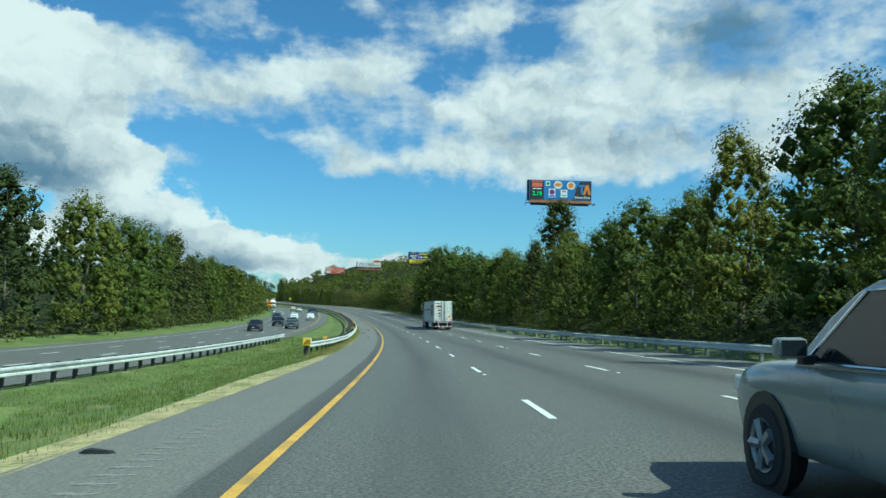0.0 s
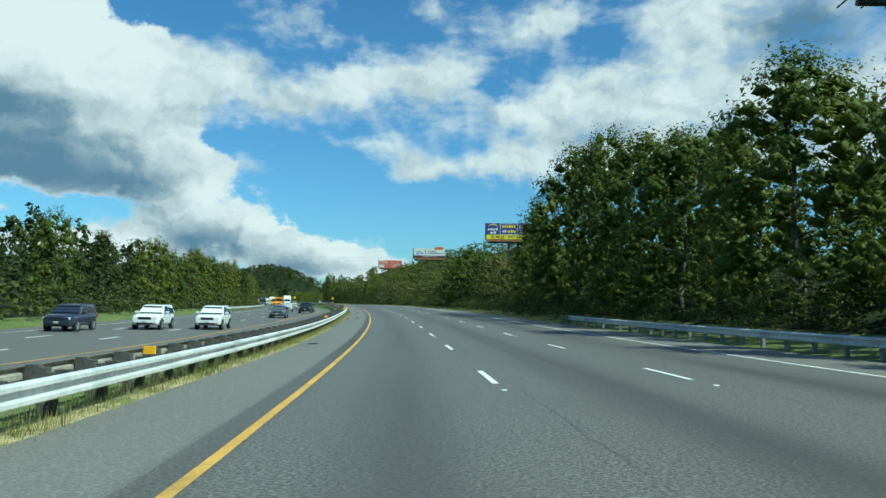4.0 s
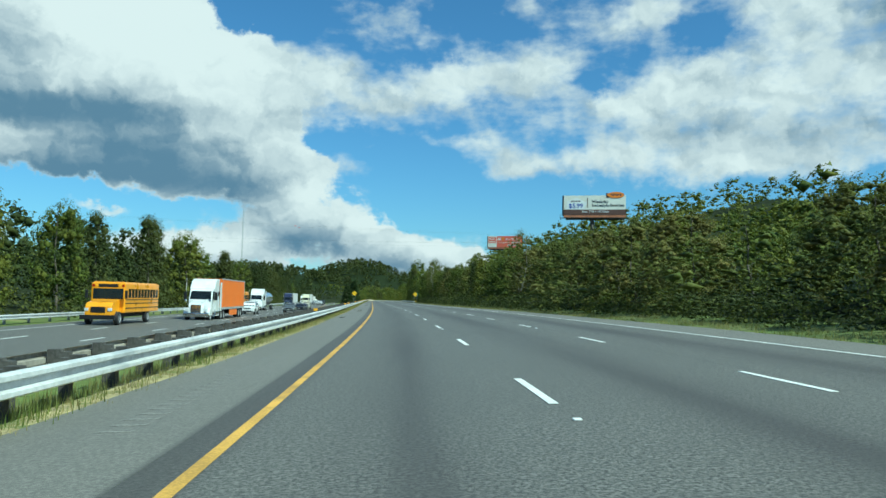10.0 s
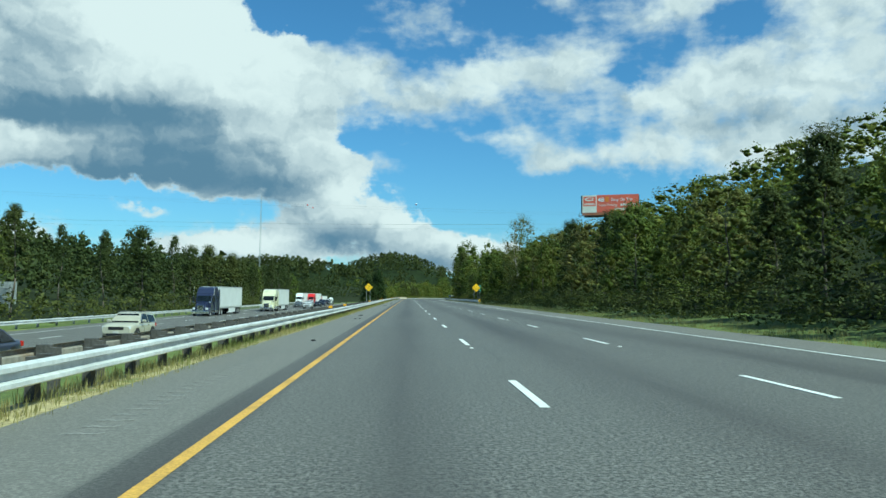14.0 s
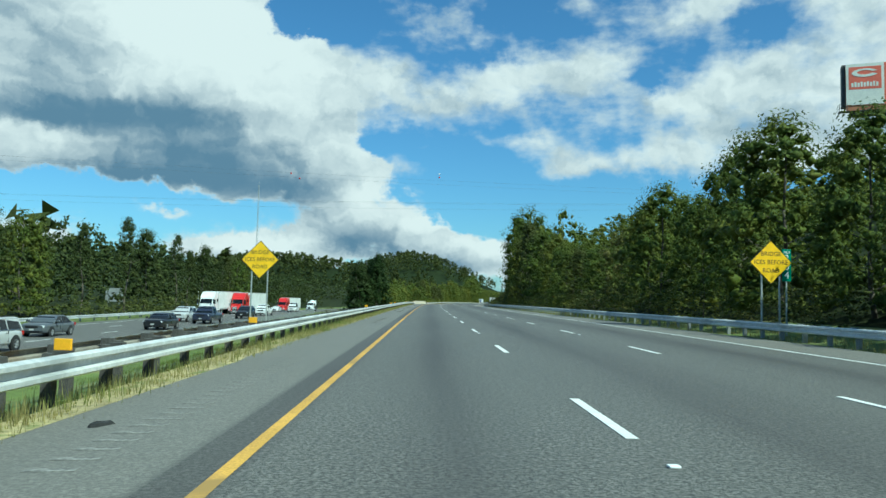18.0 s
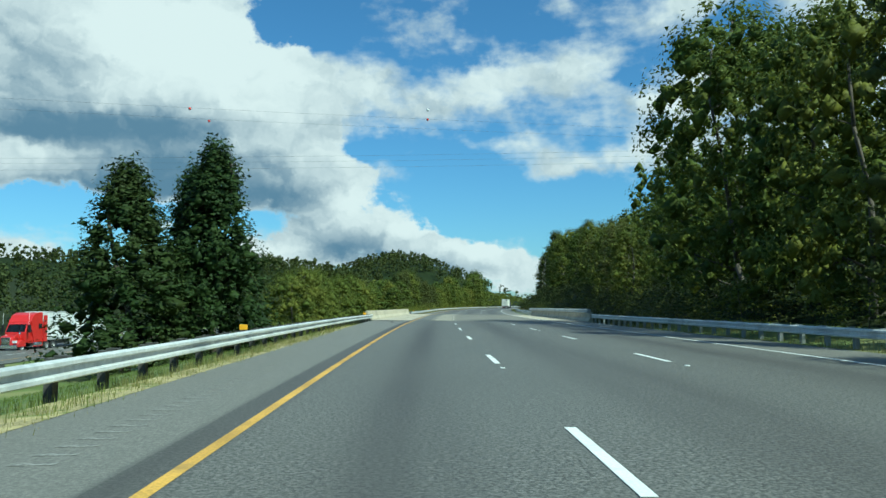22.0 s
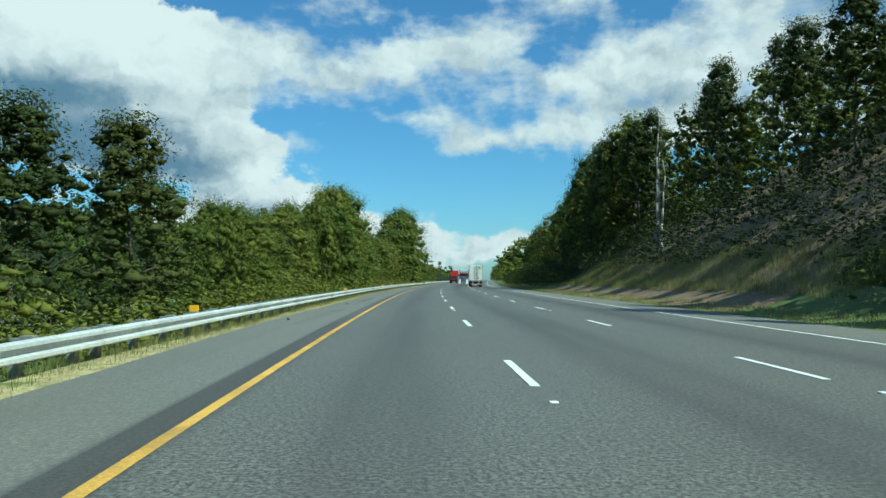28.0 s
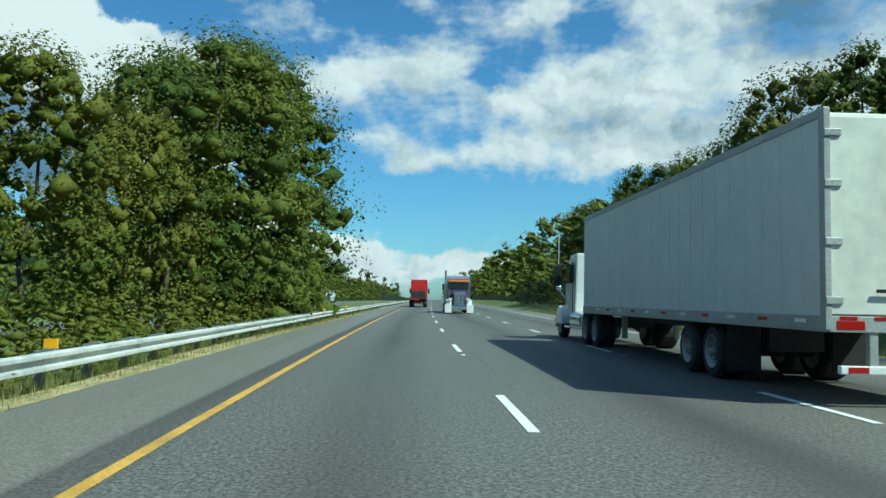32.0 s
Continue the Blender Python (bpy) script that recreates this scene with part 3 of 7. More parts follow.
def crown_points(shape, count, rng, clumps=60):
    """Leaf places and outward directions in a crown one unit high, from its lowest leaf to its tip."""
    pts, nor, cores = [], [], []
    per = max(4, count // clumps)
    for _ in range(clumps):
        small = 0.54
        if shape == "broad":
            h = rng.uniform(0.03, 1.0)
            t = rng.uniform(0, 2 * math.pi)
            wide = 0.43 * math.sqrt(max(0.0, 1 - h ** 2.6)) * (0.72 + 0.28 * min(1.0, h / 0.35)) + 0.02
            r = wide * (rng.uniform(0.2, 1.0) ** 0.45)
            c = np.array([r * math.cos(t), r * math.sin(t), h])
            d = np.array([math.cos(t), math.sin(t), 0.9 * h])
            rad = rng.uniform(0.045, 0.115)
            flat = 0.75
        elif shape == "pine":
            h = rng.uniform(0.0, 1.0) ** 0.8
            t = rng.uniform(0, 2 * math.pi)
            small = 0.48
            wide = 0.27 * (1 - h) ** 0.6 + 0.05
            r = wide * rng.uniform(0.35, 1.0)
            c = np.array([r * math.cos(t), r * math.sin(t), h])
            d = np.array([math.cos(t), math.sin(t), 0.5])
            rad = rng.uniform(0.04, 0.085)
            flat = 0.8
        elif shape == "cedar":
            h = rng.uniform(0.0, 1.0)
            t = rng.uniform(0, 2 * math.pi)
            r = (0.30 * (1 - h) ** 0.75 + 0.02) * rng.uniform(0.6, 1.05)
            c = np.array([r * math.cos(t), r * math.sin(t), h])
            d = np.array([math.cos(t), math.sin(t), 0.35])
            rad = rng.uniform(0.04, 0.08)
            flat = 1.1
        else:  # bush, leafy to the ground
            d = rng.normal(0, 1, 3)
            d[2] = abs(d[2])
            d /= np.linalg.norm(d)
            c = np.array([d[0] * 0.62, d[1] * 0.62, d[2] * 0.86 + 0.02]) * rng.uniform(0.6, 1.0)
            rad = rng.uniform(0.10, 0.2)
            small = 0.26
            flat = 0.8
        q = rng.normal(0, 1, (per, 3))
        q /= np.linalg.norm(q, axis=1)[:, None]
        p = c + q * (rad * rng.uniform(0.45, 1.06, per))[:, None] * np.array([1, 1, flat])
        pts.append(p)
        cores.append((c[0] * 0.86, c[1] * 0.86, c[2] * 0.95, rad * small, rad * small * flat))
        nor.append(q * 0.7 + np.array(d) * 0.5 + np.array([0, 0, 0.35]))
    return np.concatenate(pts), np.concatenate(nor), np.array(cores)


def lumps(cores, scale, base, rng):
    """The leafy inside of each clump, as an uneven eight-sided lump."""
    k = len(cores)
    six = np.array([(1, 0, 0), (0, 1, 0), (-1, 0, 0), (0, -1, 0), (0, 0, 1), (0, 0, -1)], float)
    ring = np.array([(0, 1, 4), (1, 2, 4), (2, 3, 4), (3, 0, 4), (1, 0, 5), (2, 1, 5), (3, 2, 5), (0, 3, 5)])
    r = np.stack([cores[:, 3], cores[:, 3], cores[:, 4]], 1)[:, None, :] * rng.uniform(0.7, 1.2, (k, 6, 1))
    v = (cores[:, None, :3] + six[None] * r + rng.normal(0, 0.2, (k, 6, 3)) * r) * np.asarray(scale) + np.asarray(base)
    f = (ring[None] + 6 * np.arange(k)[:, None, None]).reshape(-1, 3)
    return v.reshape(-1, 3), f


def limbs(bm, height, crown0, rng, count, spread, thick):
    """A tapered trunk with a slight bend, and limbs that rise from it."""
    p, r = Vector((0, 0, -0.4)), thick
    spine = [(p.copy(), r)]
    for i in range(5):
        p = p + Vector((rng.normal(0, 0.018) * height, rng.normal(0, 0.018) * height, height * 0.19))
        r *= 0.76
        spine.append((p.copy(), r))
    for (a, ra), (b, rb) in zip(spine, spine[1:]):
        rod(bm, a, b, ra, rb, 7)
    for _ in range(count):
        h = rng.uniform(crown0 * 0.9, 0.88)
        i = min(4, int(h / 0.19))
        a = spine[i][0].lerp(spine[i + 1][0], (h - i * 0.19) / 0.19 if h < 0.95 else 1)
        t = rng.uniform(0, 2 * math.pi)
        l = spread * 0.44 * rng.uniform(0.5, 0.95) * (1.12 - h)
        mid = a + Vector((math.cos(t) * l * 0.5, math.sin(t) * l * 0.5, l * 0.22))
        end = a + Vector((math.cos(t) * l, math.sin(t) * l, l * rng.uniform(0.3, 0.75)))
        ra = spine[i + 1][1] * 0.5
        rod(bm, a, mid, ra, ra * 0.65, 5)
        rod(bm, mid, end, ra * 0.65, ra * 0.2, 5)
    return bm


KINDS = {}


def tree_kind(key, name, shape, height, crown0, width, leaves, size, leaf, label, seed, clumps=60, trunk=0.2, bark=None, category="tree", limbs_n=9, solid=1.0):
    KINDS[key] = dict(name=name, shape=shape, height=height, crown0=crown0, width=width, leaves=leaves, size=size, leaf=leaf, label=label, seed=seed, clumps=clumps, trunk=trunk, bark=bark or BARK, category=category, limbs_n=limbs_n, solid=solid, first=None)


def plant(key, place, height, turn=0.0, girth=1.0, group="", label=""):
    """Plants one tree of that kind, of that height, on the ground at the place."""
    k = KINDS[key]
    f = height / k["height"]
    m = Matrix.Translation(place) @ pose(0, 0, 0, 0, 0, turn) @ Matrix.Diagonal((f * girth, f * girth, f, 1))
    if k["first"] is None:
        rng = np.random.default_rng(k["seed"])
        t = thing(k["name"], m, k["label"], k["category"], group)
        h, c0 = k["height"], k["crown0"]
        if k["trunk"]:
            part("trunk", limbs(bmesh.new(), h, c0, rng, k["limbs_n"], k["width"], k["trunk"]), k["bark"], t, smooth=True)
        p, q, cores = crown_points(k["shape"], k["leaves"], rng, k["clumps"])
        cores[:, 3:] *= k["solid"]
        size3, foot3 = np.array([k["width"] / 0.84, k["width"] / 0.84, h * (1 - c0)]), np.array([0, 0, h * c0])
        lv, lf = lumps(cores, size3, foot3, rng)
        p = p * np.array([k["width"] / 0.42 * 0.5, k["width"] / 0.42 * 0.5, h * (1 - c0)]) + np.array([0, 0, h * c0])
        v, fc = leaf_quads(p, q, k["size"], rng)
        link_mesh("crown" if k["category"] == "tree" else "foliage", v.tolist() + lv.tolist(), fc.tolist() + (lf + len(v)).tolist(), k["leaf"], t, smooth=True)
        k["first"] = t
    else:
        t = copy_thing(k["first"], m)
        t.matrix_basis = m
    if label:
        t["label"] = label
    return t


tree_kind("oak", "broadleaf_tree", "broad", 14, 0.04, 9.4, 8000, 0.125, LEAF_GREEN, "tall broadleaf tree with a dense dark green crown", 11, 190, 0.22)
tree_kind("oak2", "broadleaf_tree", "broad", 14, 0.02, 8.2, 7600, 0.118, LEAF_GREEN, "broadleaf tree, green and leafy almost to the ground", 12, 170, 0.2)
tree_kind("poplar", "broadleaf_tree", "broad", 16, 0.04, 6.6, 7200, 0.11, LEAF_YELLOW, "slim broadleaf tree with light yellowish green leaves", 13, 150, 0.18)
tree_kind("olive", "broadleaf_tree", "broad", 12, 0.02, 9.0, 7800, 0.105, LEAF_OLIVE, "bushy tree with dull olive leaves turning brown", 14, 170, 0.14)
tree_kind("pine", "pine_tree", "pine", 17, 0.05, 13.5, 7600, 0.112, LEAF_PINE, "tall pine with dark needles and open tiers", 15, 210, 0.2)
tree_kind("pine2", "pine_tree", "pine", 18, 0.40, 7.6, 5600, 0.105, LEAF_PINE, "tall pine with a bare lower trunk and high crown", 16, 120, 0.2)
tree_kind("cedar", "cedar_tree", "cedar", 11, 0.02, 6.4, 12000, 0.085, LEAF_CEDAR, "dense dark cedar in the median beside the guardrail", 17, 240, 0.16)
tree_kind("edge_oak", "broadleaf_tree", "broad", 12, 0.02, 8.4, 13000, 0.078, LEAF_GREEN, "broadleaf tree, green and leafy down to the guardrail", 21, 230, 0.15)
tree_kind("edge_poplar", "broadleaf_tree", "broad", 12, 0.02, 7.0, 11000, 0.075, LEAF_YELLOW, "broadleaf tree with light yellowish green leaves by the guardrail", 22, 200, 0.13)
tree_kind("thin", "broadleaf_tree", "broad", 15, 0.2, 7.5, 6500, 0.075, LEAF_OLIVE, "tall thin tree with bare twigs and sparse olive leaves", 23, 170, 0.14, PALE_BARK, limbs_n=46, solid=0.5)
tree_kind("bush", "shrub", "bush", 4, 0.0, 5.5, 1600, 0.075, LEAF_OLIVE, "wild shrub with olive leaves at the wood's edge", 18, 50, 0.05, category="shrub", limbs_n=4)
tree_kind("bush2", "shrub", "bush", 4, 0.0, 5.5, 1600, 0.075, LEAF_YELLOW, "wild shrub with yellow-green leaves at the wood's edge", 19, 50, 0.05, category="shrub", limbs_n=4)


def ground_at(s, u):
    row = ground_row(s)
    h = float(np.interp(u, [q[0] for q in row], [q[1] for q in row]))
    return spot(s, u, h - 0.05)


RIGHT_S = [0, 50, 66, 84, 140, 171, 190, 225, 240, 258, 276, 297, 316, 322, 342, 360, 385, 417, 450, 510, 525, 560, 600, 624, 650, 690, 717, 735, 755, 771, 786, 800, 804, 812, 820, 884, 905, 955, 987, 1030, 1060, 1085, 1098, 1118, 1145, 1250]
RIGHT_H = [13, 15, 13.5, 12, 13.5, 13, 16, 20, 16, 10, 10, 13, 13, 8.6, 7.3, 7.8, 7.6, 9.3, 9.7, 10.3, 9.2, 10.8, 12, 10, 12, 11.5, 9.6, 12, 14.3, 16, 20, 21.5, 26, 26, 13, 15, 18, 19, 24, 27, 23.5, 21.5, 19.8, 17.5, 16.5, 17]
NEAR_S = [822, 838, 860, 880, 892, 906, 914, 922, 928, 938, 954, 978, 992, 1010, 1020, 1036, 1048, 1060, 1072, 1078, 1086, 1092, 1110, 1120, 1128, 1142, 1158, 1178]
NEAR_H = [4.4, 6.0, 6.2, 5.8, 5.8, 6.4, 7.4, 9.8, 10.0, 9.8, 9.2, 8.0, 6.0, 5.8, 7.2, 10.8, 12.8, 11.2, 8.8, 8.2, 8.2, 8.4, 9.4, 10.0, 14, 18.5, 20.8, 17.6]
FAR_S = [0, 60, 130, 160, 200, 222, 300, 336, 400, 450, 500, 550, 627, 660, 700, 760, 830, 900]
FAR_H = [16, 16, 15, 13, 12.5, 9.6, 9.4, 10.6, 10.6, 11.2, 11.4, 10.6, 10.4, 11, 10.8, 12, 11, 11]
wood = random.Random(5)


def row_of_trees(s0, s1, d, u_of, height_of, mix, group):
    s = s0
    while s < s1:
        u = u_of(s) + wood.uniform(-1.4, 1.4)
        p = ground_at(s, u)
        h = height_of(s) - (p.z - spot(s, 0).z)
        h *= wood.uniform(0.84, 1.06)
        key = wood.choices([q[0] for q in mix(s)], [q[1] for q in mix(s)])[0]
        plant(key, p, max(2.5, h), wood.uniform(0, 360), wood.uniform(0.85, 1.15) * (1.25 if h < 9 else 1.0), group)
        s += d * wood.uniform(0.8, 1.2)


def right_u(s):
    """Where the outer wood begins: close to the verge, further out by the bridge and behind the cut bank."""
    return float(np.interp(s, [0, 292, 298, 320, 326, 808, 818, 838, 846, 884, 984, 994, 1048, 1056, 1300], [23.5, 23.5, 22.3, 22.3, 23.5, 23.5, 29, 29, 27, 28.5, 28.5, 36, 36, 28.5, 28.5]))


def right_mix(s):
    if 852 < s < 882:
        return [("poplar", 3), ("olive", 3), ("oak2", 2)]
    if 330 < s < 460:
        return [("olive", 6), ("oak2", 1), ("bush", 1)]
    if 500 < s < 640:
        return [("pine", 3), ("oak", 3), ("olive", 2), ("poplar", 1)]
    if 988 < s < 1056:
        return [("pine2", 3), ("pine", 3)]
    if 940 < s < 1100:
        return [("pine2", 3), ("oak", 2), ("pine", 5)]
    return [("oak", 4), ("oak2", 3), ("poplar", 1.2), ("pine", 1.2), ("olive", 1)]


row_of_trees(12, 1230, 8.6, right_u, lambda s: float(np.interp(s, RIGHT_S, RIGHT_H)), right_mix, "trees along the outer verge")
row_of_trees(1056, 1112, 5.2, lambda s: right_u(s) + 2.2, lambda s: float(np.interp(s, RIGHT_S, RIGHT_H)), lambda s: [("pine", 4), ("oak", 2)], "trees along the outer verge")
row_of_trees(824, 1143, 5.4, lambda s: -9.6 - (2.5 if ravine(s) > 0 else 0), lambda s: float(np.interp(s, NEAR_S, NEAR_H)), lambda s: [("pine", 5), ("edge_oak", 1)] if 905 < s < 985 else [("edge_poplar", 4), ("olive", 2)] if 1077 < s < 1125 else [("edge_oak", 4), ("edge_poplar", 2)] if s < 1125 else [("edge_oak", 1)], "trees between the carriageways")
row_of_trees(48, 830, 14.0, lambda s: other_u(s) - 15.0, lambda s: float(np.interp(s, FAR_S, FAR_H)), lambda s: [("oak", 3), ("oak2", 3), ("pine", 2), ("poplar", 1.5)] if s < 430 else [("pine", 4), ("pine2", 2), ("oak2", 1.5)], "trees beyond the oncoming lanes")


def woods(name, trees, leaf, per, size, seed, label):
    """Many trees too far off to count, in one mesh: (place, height, width, shape)."""
    rng = np.random.default_rng(seed)
    vs, fs, lumps_at, base = [], [], [], 0
    for place, h, w, shape in trees:
        p, q, cores = crown_points(shape, per, rng, max(14, per // 9))
        cores[:, 3:] *= 1.0 if shape == "bush" else min(1.45, 0.9 + size)
        p = p * np.array([w / 0.84, w / 0.84, h * 0.96]) + np.array(place) + np.array([0, 0, h * 0.04])
        v, f = leaf_quads(p, q, size * rng.uniform(0.85, 1.2), rng)
        vs.append(v)
        fs.append(f + base)
        base += len(v)
        lv, lf = lumps(cores, (w / 0.84, w / 0.84, h * 0.96), np.array(place) + np.array([0, 0, h * 0.04]), rng)
        vs.append(lv)
        lumps_at.append(lf + base)
        base += len(lv)
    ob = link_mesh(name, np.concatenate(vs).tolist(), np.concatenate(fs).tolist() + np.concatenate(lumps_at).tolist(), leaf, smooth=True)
    return tagged(ob, label, "woodland", "", "stuff")


def stand(s0, s1, ds, us, height_of, w=7.0, shapes=("broad", "broad", "pine")):
    out = []
    s = s0
    while s < s1:
        for u in us(s):
            uu = u + wood.uniform(-3.0, 3.0)
            ss = s + wood.uniform(-ds, ds) * 0.5
            p = ground_at(ss, uu)
            h = max(3.0, height_of(ss, uu) * wood.uniform(0.85, 1.1))
            out.append((p, h, w * wood.uniform(0.8, 1.25) * min(1.3, 0.5 + h / 20), wood.choice(shapes)))
        s += ds
    return out


def right_h(s):
    return float(np.interp(s, RIGHT_S, RIGHT_H))


def back_off(s):
    return 4.0 if 842 < s < 890 else 0.0


def back_h(s):
    return right_h(s) + 12.0 * smooth01(s, 838, 850) * (1 - smooth01(s, 880, 900))


woods("roadside_woodland", stand(6, 1260, 6.5, lambda s: (right_u(s) + 4.5 + back_off(s), right_u(s) + 10.5 + back_off(s)), lambda s, u: max(5.0, back_h(s) * 0.92 - (ground_at(s, u).z - spot(s, 0).z))), LEAF_GREEN, 440, 0.19, 31, "dense green mixed woodland rising behind the verge")
woods("hillside_woodland", stand(0, 1500, 12, lambda s: (43, 54, 68, 86) + ((104, 124, 146) if 400 < s < 800 else ()), lambda s, u: 10 + 6 * smooth01(s, 1030, 1070) * (1 - smooth01(s, 1180, 1260)), 11.5), LEAF_GREEN, 250, 0.30, 32, "wooded hillside of mixed green trees")
woods("median_woodland", stand(832, 1146, 7, lambda s: (-15, -21), lambda s, u: float(np.interp(s, NEAR_S, NEAR_H)) * 0.9 + 0.8, 6.0), LEAF_GREEN, 420, 0.17, 33, "green woodland between the two carriageways")
woods("opposite_woodland", stand(40, 1000, 8, lambda s: (other_u(s) - 22, other_u(s) - 32), lambda s, u: float(np.interp(s, FAR_S, FAR_H)) * 1.0 + 0.5, 7.0, ("broad", "pine", "pine")), LEAF_PINE, 280, 0.27, 34, "mixed pine and broadleaf woodland beyond the oncoming lanes")
woods("left_hillside_woodland", stand(20, 1180, 12, lambda s: (other_u(s) - 44, other_u(s) - 58, other_u(s) - 76, other_u(s) - 98), lambda s, u: 13.0, 10.0, ("broad", "pine", "pine")), LEAF_PINE, 220, 0.34, 37, "wooded slopes of pine and oak beyond the oncoming lanes")
woods("distant_woodland", stand(1190, 2100, 12, lambda s: (24, 36, 56), lambda s, u: 13.0, 11.0) + stand(1150, 2100, 12, lambda s: (other_u(s) - 16, other_u(s) - 30, other_u(s) - 55), lambda s, u: 14.0, 10.0), LEAF_GREEN, 130, 0.6, 35, "distant woods along both sides of the highway")


def thicket(s0, s1, d, u_of, low, high):
    out = []
    for s in np.arange(s0, s1, d):
        s = float(s) + wood.uniform(-1, 1)
        if ravine(s) < 0.3 or u_of(s) > 21:
            out.append((ground_at(s, u_of(s) + wood.uniform(-1, 1)), wood.uniform(low, high), wood.uniform(3.2, 5.0), "bush"))
    return out


woods("outer_thicket", thicket(205, 630, 2.4, lambda s: 19.5, 1.3, 2.8) + thicket(8, 985, 3.4, lambda s: right_u(s) - 1.6, 1.6, 4.2) + thicket(1062, 1230, 3.4, lambda s: right_u(s) - 3.0, 1.6, 4.0) + thicket(8, 985, 5.0, lambda s: right_u(s) + 2.0, 2.5, 4.5) + thicket(800, 985, 3.6, lambda s: 20.8, 2.0, 3.6) + thicket(796, 985, 3.6, lambda s: 23.6, 3.0, 5.0) + thicket(1062, 1230, 3.0, lambda s: 20.5, 1.6, 3.4) + thicket(1060, 1230, 3.0, lambda s: 23.0, 3.0, 5.0) + thicket(985, 1060, 2.0, lambda s: 24.5, 1.4, 2.8) + thicket(985, 1060, 2.0, lambda s: 27.5, 2.4, 4.4) + thicket(985, 1060, 2.4, lambda s: 31.5, 4.0, 6.5), LEAF_PINE, 230, 0.085, 38, "tangled dark green undergrowth along the foot of the wood")
woods("opposite_thicket", thicket(40, 830, 4.0, lambda s: other_u(s) - 13.2, 2.0, 4.6), LEAF_PINE, 130, 0.18, 39, "green undergrowth along the wood beyond the oncoming lanes")
woods("median_thicket", thicket(880, 1146, 2.8, lambda s: -6.9, 1.6, 3.6), LEAF_GREEN, 420, 0.07, 40, "leafy undergrowth behind the inner guardrail")


def dead_pine(s, u, height, seed):
    rng = np.random.default_rng(seed)
    t = thing("dead_pine", Matrix.Translation(ground_at(s, u)), "bare pale dead pine trunk above the cut bank", "tree", "dead pines on the bank")
    bm = bmesh.new()
    p, r = Vector((0, 0, -0.4)), 0.19
    spine = [p]
    for _ in range(6):
        q = p + Vector((rng.normal(0, 0.14), rng.normal(0, 0.14), height / 6))
        rod(bm, p, q, r, r * 0.82, 7)
        p, r = q, r * 0.82
        spine.append(p)
    part("trunk", bm, PALE_BARK, t, smooth=True)
    for k in range(7):
        a = spine[2].lerp(spine[-1], (k + 0.5) / 7)
        w = rng.uniform(0, 6.28)
        l = rng.uniform(0.5, 1.6)
        part("branch_stub", rods((a, a + Vector((l * math.cos(w), l * math.sin(w), rng.uniform(-0.1, 0.4))), 0.045, 0.015), sides=5), PALE_BARK, t)


for s_, u_, h_ in ((1031, 26.0, 9.5), (1034.5, 26.6, 10.5), (1037, 27.2, 15.0)):
    dead_pine(s_, u_, h_, int(s_))

# shrubs that close the foot of the wood
s_ = 10.0
while s_ < 1180:
    if not 985 < s_ < 1060 and not ravine(s_) > 0.2:
        plant(wood.choice(("bush", "bush", "bush2")), ground_at(s_, 19.6 + wood.uniform(-0.5, 0.8)), wood.uniform(1.6, 3.4), wood.uniform(0, 360), wood.uniform(0.8, 1.2), "shrubs at the wood's edge")
    s_ += wood.uniform(9, 15)
for s_ in np.arange(884, 1140, 11.0):
    plant(wood.choice(("bush", "bush2")), ground_at(s_, -6.6 + wood.uniform(-0.5, 0.5)), wood.uniform(1.4, 2.6), wood.uniform(0, 360), 1.0, "shrubs behind the guardrail")
plant("pine", ground_at(133, 29.0), 18.0, 30, 1.15, "trees along the outer verge", "tall dark pine rising above the roadside woodland")
for s_, u_, h_ in ((612, 21.5, 15.0), (617, 22.3, 12.5), (455, 21.5, 11.0)):
    plant("thin", ground_at(s_, u_), h_, s_, 1.0, "trees along the outer verge")
plant("cedar", ground_at(795, -15.6), 12.0, 20, 1.75, "cedars in the median")
plant("cedar", ground_at(799, -11.6), 13.2, 140, 1.5, "cedars in the median")
plant("cedar", ground_at(801, -13.6), 12.4, 260, 1.5, "cedars in the median")
plant("bush", ground_at(828, -27), 3.2, 40, 1.2, "")

# the long ridges behind
def ridge(centre, half, along, top, count, seed):
    """Tree places over a rounded hill."""
    r = random.Random(seed)
    out = []
    for _ in range(count):
        a, b = r.gauss(0, 0.5), r.gauss(0, 0.5)
        k = math.exp(-(a * a + b * b))
        d = Vector((math.cos(along), math.sin(along), 0)) * a * half[0] + Vector((-math.sin(along), math.cos(along), 0)) * b * half[1]
        out.append((Vector((centre[0], centre[1], 0)) + d + Vector((0, 0, top * k - 4)), r.uniform(12, 17), r.uniform(9, 13), r.choice(("broad", "broad", "pine"))))
    return out


def mound(name, centre, half, along, top):
    """The bare hill under a ridge's trees."""
    verts, faces, k = [], [], 25
    for i in range(k):
        for j in range(k):
            a, b = (i - 12) / 6.0, (j - 12) / 6.0
            d = Vector((math.cos(along), math.sin(along), 0)) * a * half[0] + Vector((-math.sin(along), math.cos(along), 0)) * b * half[1]
            verts.append((centre[0] + d.x, centre[1] + d.y, (top + 6) * math.exp(-(a * a + b * b)) - 8))
    faces = [(i * k + j, (i + 1) * k + j, (i + 1) * k + j + 1, i * k + j + 1) for i in range(k - 1) for j in range(k - 1)]
    return tagged(link_mesh(name, verts, faces, UNDERGROWTH, smooth=True), "far hill covered in green undergrowth", "hill", "", "structure")


